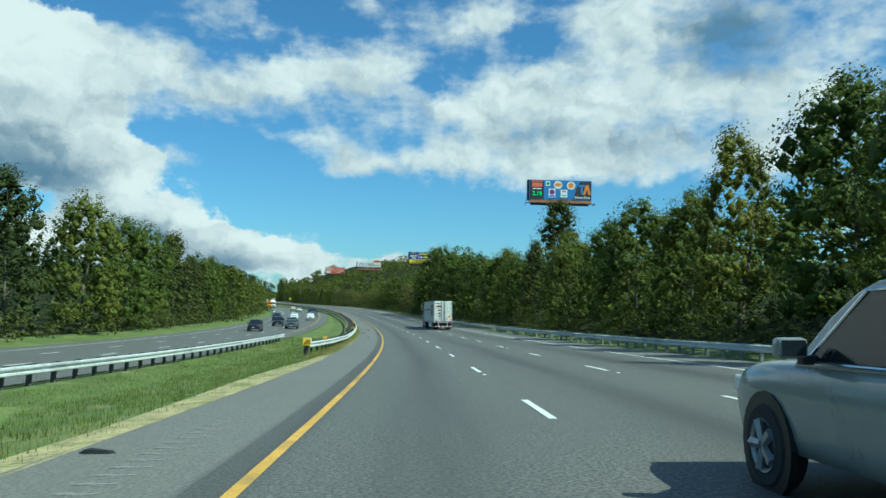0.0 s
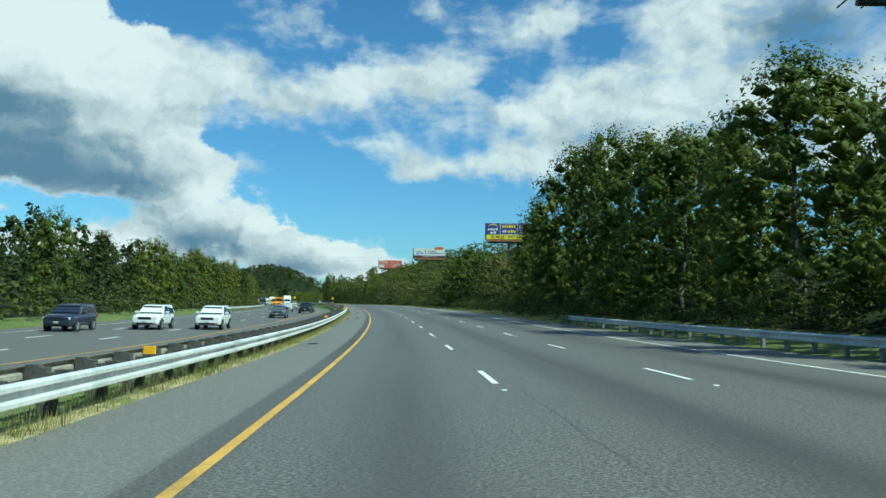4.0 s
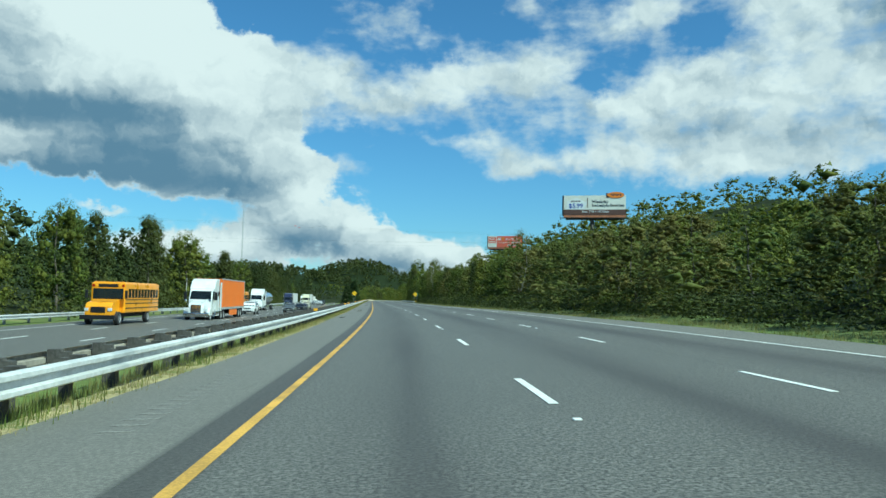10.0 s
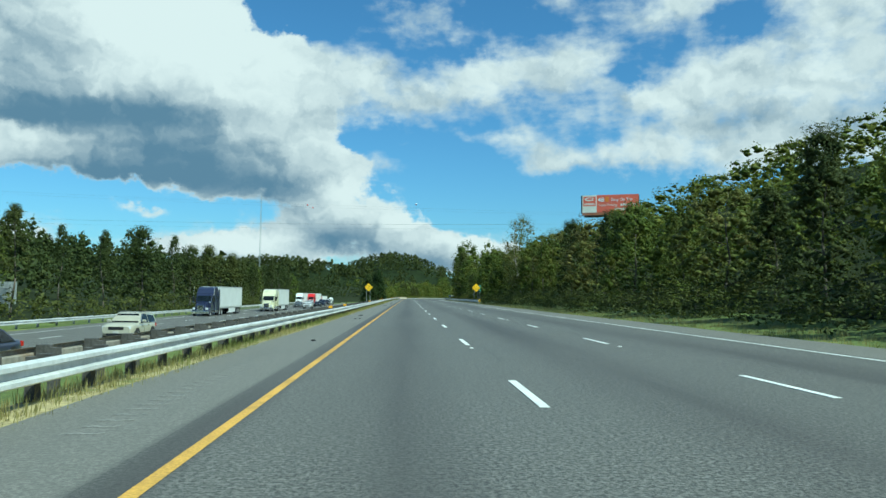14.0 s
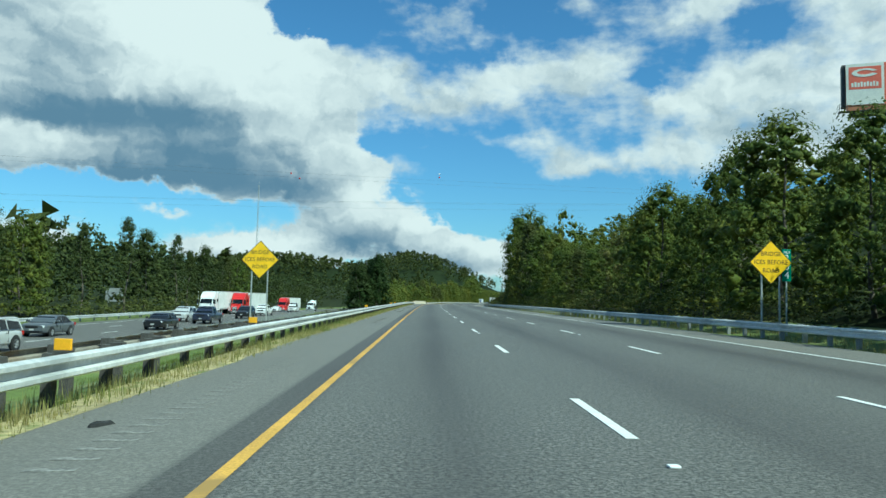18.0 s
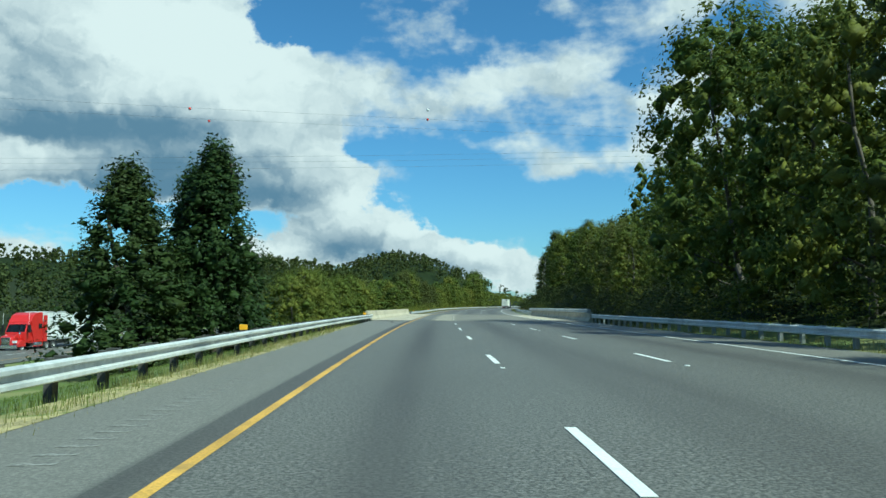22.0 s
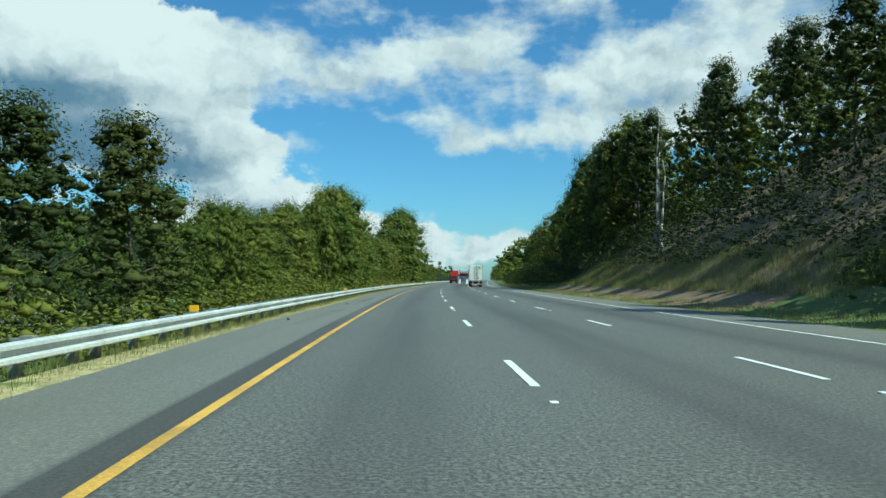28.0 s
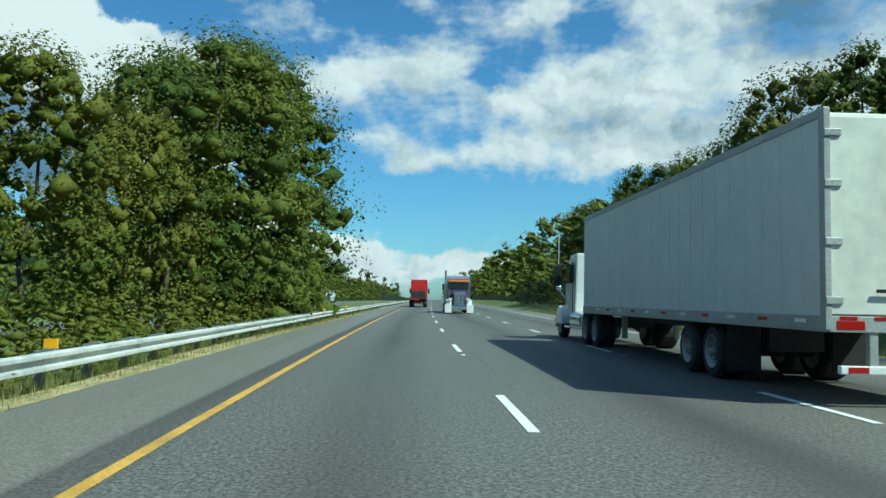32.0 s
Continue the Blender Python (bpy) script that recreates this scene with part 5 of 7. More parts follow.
BW, BH = 16.7, 5.3
t_ = billboard((23.4, 216.6, 34.9), BW, BH, 2.5, P_BLUE, "blue travel stop billboard with fuel price and round logos", 0.42)
patch(t_, "price_panel", P_DARK, 0.1, 3.9, -BH + 0.1, -0.1, 1, "black fuel price panel")
patch(t_, "red_display", P_RED, 0.7, 3.5, -1.9, -0.75, 2)
patch(t_, "red_strip", P_RED, 0.5, 3.6, -0.5, -0.2, 2)
words(t_, "2.19", 1.5, GLOW_GREEN, 2.1, -3.7, 3)
patch(t_, "digit_caption", P_WHITE, 0.9, 3.3, -2.5, -2.25, 2)
patch(t_, "green_logo", P_WHITE, 4.4, 5.6, -1.6, -0.3, 1)
blob(t_, "green_disc", P_GREEN, 5.0, -0.95, 0.42, 0.42, 2)
blob(t_, "white_disc", P_CREAM, 7.7, -1.25, 1.15, 1.1, 1)
blob(t_, "orange_band", P_ORANGE, 7.7, -1.2, 0.95, 0.45, 2)
blob(t_, "sun_disc", P_CREAM, 11.2, -1.35, 1.15, 1.1, 1)
blob(t_, "orange_disc", P_ORANGE, 11.2, -1.35, 0.75, 0.7, 2)
patch(t_, "logo_card", P_WHITE, 5.2, 7.0, -4.6, -2.3, 1)
blob(t_, "purple_bell", P_PURPLE, 6.1, -3.2, 0.7, 0.7, 2)
patch(t_, "logo_caption", P_INK, 5.4, 6.8, -4.45, -4.05, 2)
patch(t_, "logo_card", P_WHITE, 8.4, 10.2, -4.6, -2.5, 1)
patch(t_, "red_cap", P_RED, 8.8, 9.8, -3.2, -2.75, 2)
patch(t_, "logo_caption", P_GREEN, 8.7, 9.9, -4.2, -3.9, 2)
bm_ = bmesh.new()
prism(bm_, [(11.9, -BH + 0.1), (12.6, -2.2), (13.6, -0.2), (BW - 0.05, -0.1), (BW - 0.05, -BH + 0.1)], -0.014, -0.004)
part("dark_field", bm_, P_DARK, t_)
patch(t_, "blue_stroke", P_BLUE, 13.2, 15.0, -1.6, -1.1, 2)
patch(t_, "blue_stroke", P_BLUE, 13.8, 14.4, -3.6, -1.6, 2)
bm_ = bmesh.new()
prism(bm_, [(14.4, -3.7), (15.2, -1.1), (15.9, -1.1), (16.5, -3.7), (15.9, -3.7), (15.5, -2.2), (15.0, -3.7)], -0.026, -0.016)
part("orange_stroke", bm_, P_ORANGE, t_)
words(t_, "Next Exit", 1.05, P_WHITE, 14.3, -4.55, 3, 0.01)

t_ = billboard((-16.7, 402.2, 27.5), BW, BH, -1, P_NAVY, "navy and yellow hotel billboard on a dark pole", 0.46)
patch(t_, "yellow_band", P_YELLOW, 0.0, BW, -BH, -3.85, 1, "yellow lower band")
words(t_, "20 MILES \u2022 EXIT 283", 1.2, P_DARK, 1.6, -4.6, 2, 0.02, "LEFT")
patch(t_, "frame_line", P_CREAM, 4.55, 4.7, -3.8, -0.05, 1)
patch(t_, "frame_line", P_CREAM, 4.9, 10.4, -0.25, -0.15, 1)
patch(t_, "frame_line", P_CREAM, 4.9, 10.4, -3.75, -3.65, 1)
patch(t_, "frame_line", P_CREAM, 10.3, 10.4, -3.75, -0.15, 1)
for x_, w_, z_, h_, p_ in ((0.4, 3.6, -2.4, 0.75, P_WHITE), (1.3, 2.2, -3.5, 0.75, P_WHITE), (5.3, 4.6, -1.5, 0.95, P_YELLOW), (7.1, 2.9, -3.1, 0.9, P_YELLOW), (5.4, 1.4, -3.1, 0.9, P_CREAM),
                           (11.0, 5.2, -0.85, 0.35, P_CREAM), (11.0, 3.0, -1.6, 0.35, P_CREAM), (11.0, 5.0, -2.4, 0.35, P_CREAM), (11.0, 4.2, -3.2, 0.35, P_CREAM)):
    k_ = max(2, int(w_ / 0.75))
    for i_ in range(k_):
        patch(t_, "letter_bar", p_, x_ + i_ * w_ / k_, x_ + (i_ + 0.72) * w_ / k_, z_, z_ + h_ * (0.8 + 0.2 * (i_ % 2)), 2)
bm_ = bmesh.new()
prism(bm_, [(0.7 + 1.5 - 1.5 * math.cos(q), -1.15 + 0.95 * math.sin(q)) for q in np.linspace(0.2, 2.9, 9)] + [(2.2 - 1.3 * math.cos(q), -1.15 + 0.62 * math.sin(q)) for q in np.linspace(2.7, 0.3, 9)], -0.026, -0.016)
part("yellow_arc", bm_, P_YELLOW, t_)

t_ = billboard((-60.2, 553.8, 30.4), BW, BH, 0, P_CREAM, "cream restaurant billboard with a brown lower band", 0.46)
patch(t_, "brown_band", P_BROWN, 0, BW, -BH, -3.9, 1, "brown lower band")
bm_ = bmesh.new()
prism(bm_, [(0.7, -3.85), (0.9, -1.5), (3.6, -0.6), (6.2, -2.0), (5.6, -3.85)], -0.014, -0.004)
part("white_plate", bm_, P_WHITE, t_)
words(t_, "$5.99", 1.7, P_INK, 3.3, -2.9, 3, 0.02)
for i_ in range(6):
    patch(t_, "letter_bar", P_BROWN, 1.9 + 0.45 * i_, 2.2 + 0.45 * i_, -1.85, -1.45 + 0.1 * (i_ % 2), 2)
patch(t_, "cutlery", P_BROWN, 6.3, 6.5, -3.4, -0.7, 2)
words(t_, "Weekday", 1.15, P_DARK, 7.6, -1.75, 2, 0.02, "LEFT")
words(t_, "homestyle favorites", 1.1, P_DARK, 7.6, -2.75, 2, 0.02, "LEFT")
words(t_, "Exit 290 \u2022 14 Miles", 0.95, P_WHITE, 8.6, -4.45, 3, 0.0)
b_ = bmesh.new()
prism(b_, [(14.0 + 2.3 * math.cos(q), 0.1 + 0.85 * math.sin(q)) for q in np.linspace(0, 2 * math.pi, 18)[:-1]], -0.10, -0.02)
part("cut_out", b_, P_ORANGE, t_, "orange oval cut-out rising above the board")
for i_ in range(6):
    patch(t_, "letter_bar", P_BROWN, 12.6 + 0.5 * i_, 12.95 + 0.5 * i_, -0.2 if i_ % 2 else 0.0, 0.45, 9)
patch(t_, "cut_out_figure", P_BROWN, 11.4, 12.3, -0.7, 0.6, 2)

t_ = billboard((-105.0, 705.7, 32.7), BW, BH, -4, P_RED, "coral red motel billboard with a white corner panel", 0.46)
patch(t_, "white_panel", P_CREAM, 0, 4.3, -BH, 0, 1, "white corner panel")
patch(t_, "red_card", P_RED, 0.3, 4.0, -3.3, -0.4, 2)
bm_ = bmesh.new()
prism(bm_, [(2.15 + 1.5 * math.cos(q), -1.2 + 0.55 * math.sin(q)) for q in np.linspace(0.4, 5.9, 14)] + [(2.15 + 0.9 * math.cos(q), -1.15 + 0.28 * math.sin(q)) for q in np.linspace(5.9, 0.4, 14)], -0.05, -0.03)
part("swirl", bm_, P_CREAM, t_)
for i_ in range(9):
    patch(t_, "letter_bar", P_CREAM, 0.6 + 0.35 * i_, 0.85 + 0.35 * i_, -3.0, -2.45 + 0.1 * (i_ % 2), 3)
words(t_, "48", 1.9, P_WHITE, 5.6, -1.5, 2, 0.03)
patch(t_, "price_tag", P_ORANGE, 6.9, 7.9, -2.1, -0.6, 2)
words(t_, "Stop On The", 1.2, P_WHITE, 8.6, -1.5, 2, 0.01, "LEFT")
words(t_, "Truck Parking", 1.0, P_CREAM, 4.7, -3.1, 2, 0.0, "LEFT")
for i_ in range(7):
    patch(t_, "letter_bar", P_CREAM, 11.4 + 0.7 * i_, 11.9 + 0.7 * i_, -3.4, -2.8 + 0.1 * (i_ % 2), 2)
for i_ in range(8):
    patch(t_, "letter_bar", P_CREAM, 9.6 + 0.8 * i_, 10.2 + 0.8 * i_, -4.7, -4.1 + 0.1 * (i_ % 2), 2)


# ---------------------------------------------------------------- mast, wires and marker balls
def lattice_mast(place, height):
    t = thing("lattice_mast", Matrix.Translation(place), "tall slim steel lattice mast on the far wooded ridge", "radio mast")
    legs = [(1.1 * math.cos(a), 1.1 * math.sin(a)) for a in (0.3, 2.39, 4.48)]
    for x, y in legs:
        part("leg", rods(((x, y, 0), (x * 0.7, y * 0.7, height), 0.14), sides=5), SIGN_STEEL, t)
    for k in range(26):
        z0, z1 = height * k / 26, height * (k + 1) / 26
        bm = bmesh.new()
        for i in range(3):
            a, b = legs[i], legs[(i + 1) % 3]
            rod(bm, (a[0], a[1], z0), (b[0] * 0.9, b[1] * 0.9, z1), 0.07, sides=4)
        part("bracing", bm, SIGN_STEEL, t)
    part("aerial", rods(((0, 0, height - 3), (0, 0, height + 4), 0.12), sides=5), SIGN_STEEL, t)


lattice_mast((-561, 1354, 0), 126)

WIRE = material("power_line", (0.12, 0.125, 0.13), 0.6, metal=0.3)
BALL_RED = material("marker_ball_red", (0.55, 0.03, 0.02), 0.5)
BALL_WHITE = material("marker_ball_white", (0.75, 0.74, 0.72), 0.5)


def wire(a, b, sag, label):
    """A hanging wire between two far-off ends."""
    a, b = Vector(a), Vector(b)
    t = thing("power_line", Matrix.Translation(a), label, "power line", "power lines")
    pts = [(b - a) * (i / 24) - Vector((0, 0, sag * 4 * (i / 24) * (1 - i / 24))) for i in range(25)]
    side = [(0.026, 0, 0), (-0.013, 0, 0.022), (-0.013, 0, -0.022)]
    verts = [p + Vector(q) for p in pts for q in side]
    faces = [(3 * i + j, 3 * i + (j + 1) % 3, 3 * i + 3 + (j + 1) % 3, 3 * i + 3 + j) for i in range(24) for j in range(3)]
    link_mesh("wire", verts, faces, WIRE, t)
    return t


def marker_ball(p, mat, label):
    b = bmesh.new()
    bmesh.ops.create_uvsphere(b, u_segments=14, v_segments=9, radius=0.42)
    t = thing("marker_ball", Matrix.Translation(p), label, "marker ball", "balls on the power lines")
    part("shell", b, mat, t, smooth=True)
    part("clamp", rods(((-0.5, 0, 0.38), (0.5, 0, 0.38), 0.06), sides=6), WIRE, t)


for k_, (y_, z_, s0_) in enumerate(((922.5, 60.6, 10), (937.5, 60.6, 10), (945.0, 52.0, 12), (955.0, 50.0, 12), (965.0, 54.0, 12))):
    slope_ = 0.58 if k_ < 2 else 0.3
    wire((-760, y_ - 460 * slope_, z_ + 6), (180, y_ + 480 * slope_, z_ + 14), s0_, "thin dark power line high across the highway")
for p_, m_, l_ in (((-296.9, 923.1, 60.0), BALL_RED, "red aviation marker ball on a wire"), ((-299.9, 937.9, 60.0), BALL_RED, "red aviation marker ball on a wire"), ((-234.9, 959.0, 63.9), BALL_WHITE, "white aviation marker ball on a wire"), ((-240.8, 978.6, 65.8), BALL_RED, "red aviation marker ball on a wire")):
    marker_ball(p_, m_, l_)

# ---------------------------------------------------------------- vehicles
def glossy(name, r, g, b, coat=0.6):
    return material(name, (r, g, b), 0.32, metal=0.0, spread=0.05, grain=2.0, patch=0.8, coat=coat)


GLASS = material("dark_window_glass", (0.018, 0.024, 0.028), 0.06, spread=0.1, spec=0.8)
LENS = material("headlamp_lens", (0.62, 0.64, 0.66), 0.12, spread=0.05, spec=0.8)
TAIL = material("tail_lamp_red", (0.35, 0.012, 0.01), 0.2, spread=0.05)
TRAILER_WHITE = material("trailer_white", (0.66, 0.67, 0.65), 0.5, spread=0.06, grain=3.0, patch=0.5, second=(0.58, 0.585, 0.56))
TRAILER_BRIGHT = material("trailer_plain_white", (0.74, 0.735, 0.68), 0.55, spread=0.03, grain=2.0, patch=0.3, second=(0.70, 0.69, 0.62))
DOOR_WHITE = material("trailer_door_cream", (0.70, 0.69, 0.62), 0.55, spread=0.08, grain=3.0, patch=0.6, second=(0.60, 0.55, 0.42))
TRAILER_STEEL = material("trailer_side_rail", (0.42, 0.43, 0.42), 0.5, metal=0.35, spread=0.12, patch=0.7)
TANK_STEEL = material("tank_stainless", (0.62, 0.64, 0.66), 0.22, metal=0.9, spread=0.06, patch=0.6)
PLATE_BAR = material("plate_bar", (0.45, 0.45, 0.43), 0.5)
WHEELS = {}


def wheel_mesh(kind, r, w):
    if (kind, r, w) not in WHEELS:
        bm = bmesh.new()
        lathe(bm, [(-w / 2 + 0.09, r * 0.2), (-w / 2 + 0.08, r * 0.6), (-w / 2, r * 0.62), (-w / 2, r * 0.9), (-w * 0.36, r), (w * 0.36, r), (w / 2, r * 0.9), (w / 2, r * 0.62)], "X", 24)
        tyre = bpy.data.meshes.new("wheel")
        bm.to_mesh(tyre)
        bm.free()
        tyre.materials.append(RUBBER)
        bm = bmesh.new()
        lathe(bm, [(-w / 2 - 0.01, r * 0.04), (-w / 2, r * 0.15), (-w / 2 + 0.07, r * 0.2), (-w / 2 + 0.075, r * 0.46), (-w / 2 + 0.005, r * 0.55), (-w / 2 - 0.012, r * 0.63), (w / 2, r * 0.6)], "X", 20)
        for i in range(10 if kind == "truck" else 5):
            t = 2 * math.pi * i / (10 if kind == "truck" else 5)
            c, s = math.cos(t), math.sin(t)
            if kind == "truck":
                rod(bm, (-w / 2 - 0.0, r * 0.3 * c, r * 0.3 * s), (-w / 2 + 0.06, r * 0.3 * c, r * 0.3 * s), 0.03, sides=5)
            else:
                rod(bm, (-w / 2 + 0.0, r * 0.1 * c, r * 0.1 * s), (-w / 2 + 0.0, r * 0.58 * c, r * 0.58 * s), 0.035, 0.05, sides=5)
        rim = bpy.data.meshes.new("rim")
        bm.to_mesh(rim)
        bm.free()
        rim.materials.append(RIM)
        WHEELS[(kind, r, w)] = (tyre, rim)
    return WHEELS[(kind, r, w)]


def wheel(t, x, y, r, w, kind="car"):
    tyre, rim = wheel_mesh(kind, r, w)
    a = new("wheel", tyre)
    a.parent, a.location = t, (x, y, r)
    if x > 0:
        a.rotation_euler = (0, 0, math.pi)
    b = new("rim", rim)
    b.parent = a


def shell(outline, half, tuck=0.0, tuck_above=0.0, nose=0.0, bevel=0.05):
    """A body from its side outline of (y, z) pairs: drawn across, narrowed above a height and at both ends, edges rounded."""
    bm = bmesh.new()
    a = [bm.verts.new((-half, y, z)) for y, z in outline]
    b = [bm.verts.new((half, y, z)) for y, z in outline]
    k = len(outline)
    for i in range(k):
        bm.faces.new((a[i], a[(i + 1) % k], b[(i + 1) % k], b[i]))
    bm.faces.new(a[::-1])
    bm.faces.new(b)
    y0, y1 = min(p[0] for p in outline), max(p[0] for p in outline)
    for v in bm.verts:
        if v.co.z > tuck_above:
            v.co.x *= 1 - tuck * min(1.0, (v.co.z - tuck_above) / 0.5)
        e = min(v.co.y - y0, y1 - v.co.y)
        if nose and e < 0.35:
            v.co.x *= 1 - nose * (1 - e / 0.35)
    bmesh.ops.recalc_face_normals(bm, faces=bm.faces)
    if bevel:
        bmesh.ops.bevel(bm, geom=list(bm.edges), offset=bevel, segments=2, affect="EDGES", profile=0.6, clamp_overlap=True)
    return bm


# half length, half width, belt, roof, bonnet, cabin (rear foot, rear top, front top, front foot), wheel radius, axle y
CARS = {
    "sedan": (2.38, 0.90, 0.92, 1.45, 0.98, (-1.75, -1.05, 0.35, 1.15), 0.32, 1.38),
    "suv": (2.35, 0.94, 1.09, 1.74, 1.10, (-2.2, -1.95, 0.25, 0.98), 0.37, 1.38),
    "pickup": (2.90, 1.00, 1.15, 1.90, 1.22, (-0.35, -0.15, 1.05, 1.60), 0.40, 1.80),
    "van": (2.75, 1.00, 1.20, 2.40, 1.20, (-2.65, -2.55, 1.30, 2.0), 0.36, 1.75),
}


def car(kind, m, colour, label, group="oncoming traffic", name=None):
    L, W2, belt, roof, bonnet, (c0, c1, c2, c3), r, ax = CARS[kind]
    t = thing(name or {"sedan": "sedan_car", "suv": "suv_car", "pickup": "pickup_truck", "van": "delivery_van"}[kind], m, label, "car" if kind in ("sedan", "suv") else kind, group)
    lo = 0.24 if kind == "sedan" else 0.32
    back = belt + (0.05 if kind == "sedan" else 0.0)
    def loft():
        """The body below the windows, rounded across and drawn in at both ends."""
        bm = bmesh.new()
        rings = []
        for i in range(23):
            y = -L + 2 * L * i / 22
            e = abs(y) / L
            w = W2 * (1 - 0.16 * e ** 7)
            if y > c3:
                q = (y - c3) / (L - c3)
                top = belt + 0.03 + (bonnet - belt - 0.06) * q - 0.16 * q ** 5
            else:
                top = belt + 0.03 if y > c0 or kind in ("suv", "van") else back
                top -= 0.14 * max(0.0, (e - 0.8) / 0.2) ** 4
            low = lo + 0.2 * max(0.0, (e - 0.86) / 0.14) ** 2
            prof = [(0.0, 1.0 + 0.015), (0.55, 1.008), (0.84, 0.985), (0.93, 0.93), (0.965, 0.84), (1.0, 0.66), (0.995, 0.45), (0.975, 0.2), (0.94, 0.04), (0.8, 0.0), (0.0, 0.0)]
            half = [(x * w, low + (top - low) * z) for x, z in prof]
            ring = [(x, z) for x, z in half] + [(-x, z) for x, z in half[-2:0:-1]]
            rings.append([bm.verts.new((x, y, z)) for x, z in ring])
        k = len(rings[0])
        for a, b in zip(rings, rings[1:]):
            for j in range(k):
                bm.faces.new((a[j], a[(j + 1) % k], b[(j + 1) % k], b[j]))
        bm.faces.new(rings[0])
        bm.faces.new(rings[-1])
        bmesh.ops.recalc_face_normals(bm, faces=bm.faces)
        for f in bm.faces:
            f.smooth = len(f.verts) == 4
        return bm

    part("body", loft(), colour, t)
    part("cabin", shell([(c0, belt - 0.03), (c3, belt - 0.03), (c3 - 0.52 * (c3 - c2), belt + 0.55 * (roof - belt)), (c2 + 0.02, roof - 0.10), (c2 - 0.22, roof - 0.03), (c2 - 0.6, roof), (c1 + 0.25, roof), (c1, roof - 0.07)], W2 * 0.95, 0.20, belt, 0.0, 0.03), colour, t)
    # glass lies just outside the cabin
    def pane(name, a, b, c, d):
        bm = bmesh.new()
        vs = [bm.verts.new(p) for p in (a, b, c, d)]
        f = bm.faces.new(vs)
        n = bmesh.ops.solidify(bm, geom=[f], thickness=0.012)
        return part(name, bm, GLASS, t)

    w_lo, w_hi = W2 * 0.95 - 0.01, W2 * 0.95 * 0.80 + 0.005
    zb, zt = belt + 0.03, roof - 0.10
    k = (zt - belt) / (roof - belt)
    wf = lambda z: W2 * 0.95 * (1 - 0.20 * min(1.0, (z - belt) / 0.5)) + 0.012
    fy = lambda z: c3 + (c2 - c3) * (z - belt + 0.03) / (roof - 0.03 - belt) + 0.03
    ry = lambda z: c0 + (c1 - c0) * (z - belt + 0.03) / (roof - 0.03 - belt) - 0.03
    pane("windscreen", (-wf(zb) + 0.09, fy(zb), zb), (wf(zb) - 0.09, fy(zb), zb), (wf(zt) - 0.09, fy(zt), zt), (-wf(zt) + 0.09, fy(zt), zt))
    if kind != "van":
        pane("rear_window", (wf(zb) - 0.1, ry(zb), zb), (-wf(zb) + 0.1, ry(zb), zb), (-wf(zt) + 0.1, ry(zt), zt), (wf(zt) - 0.1, ry(zt), zt))
    mid = (c1 + c2) / 2 + 0.15
    for sx in (-1, 1):
        spans = [(mid + 0.04, c2 - 0.02, c3 - 0.12)] if kind == "van" else [(mid + 0.05, c2 - 0.14, c3 - 0.30), (mid - 0.05, c1 + 0.14, c0 + 0.2)]
        for near, far_t, far_b in spans:
            pane("side_window", (sx * wf(zb), near, zb), (sx * wf(zb), far_b, zb), (sx * wf(zt), far_t, zt), (sx * wf(zt), near, zt))
        part("window_trim", rods(((sx * (wf(zb) + 0.004), c0 + 0.2, zb - 0.02), (sx * (wf(zb) + 0.004), c3 - 0.22, zb - 0.02), 0.014), ((sx * (wf(zb) + 0.004), c3 - 0.24, zb - 0.02), (sx * (wf(zt) + 0.004), c2 - 0.12, zt), 0.014), ((sx * (wf(zt) + 0.004), c2 - 0.12, zt + 0.01), (sx * (wf(zt) + 0.004), c1 + 0.14, zt + 0.01), 0.014), sides=6), CHROME if kind == "suv" else BLACK, t)
        part("door_seam", boxes((sx * W2 * 0.985 - 0.012, sx * W2 * 0.985 + 0.012, mid - 0.008, mid + 0.008, lo + 0.15, belt)), BLACK, t)
        part("door_handle", boxes((sx * (W2 * 0.985) - 0.03, sx * (W2 * 0.985) + 0.03, mid + 0.08, mid + 0.26, belt - 0.16, belt - 0.12), bevel=0.01), CHROME if kind == "suv" else colour, t)
        mirror = part("door_mirror", boxes((sx * (W2 + 0.13) - 0.12, sx * (W2 + 0.13) + 0.12, c3 - 0.42, c3 - 0.28, belt + 0.05, belt + 0.21), bevel=0.045), colour, t)
        part("mirror_glass", boxes((sx * (W2 + 0.13) - 0.095, sx * (W2 + 0.13) + 0.095, c3 - 0.427, c3 - 0.418, belt + 0.07, belt + 0.19), bevel=0.003), GLASS, mirror, "dark mirror glass")
        part("mirror_foot", boxes((min(sx * W2 * 0.9, sx * (W2 + 0.06)), max(sx * W2 * 0.9, sx * (W2 + 0.06)), c3 - 0.40, c3 - 0.31, belt + 0.0, belt + 0.075), bevel=0.015), BLACK, mirror)
        part("headlight", boxes((sx * W2 * 0.66 - 0.2, sx * W2 * 0.66 + 0.2, L - 0.30, L - 0.005, bonnet - 0.34, bonnet - 0.18), bevel=0.03), LENS, t)
        part("tail_light", boxes((sx * W2 * 0.78 - 0.13, sx * W2 * 0.78 + 0.13, -L - 0.005, -L + 0.2, back - 0.30, back - 0.08), bevel=0.03), TAIL, t)
        for y in (-ax, ax):
            # A flat black disc stands in for the shaded hollow of the arch
            bm = bmesh.new()
            lathe(bm, [(-0.03, r * 1.25), (0.03, r * 1.25)], "X", 20, (sx * (W2 * 0.985), y, r))
            part("wheel_arch", bm, BLACK, t)
            wheel(t, sx * (W2 - 0.08), y, r, 0.23)
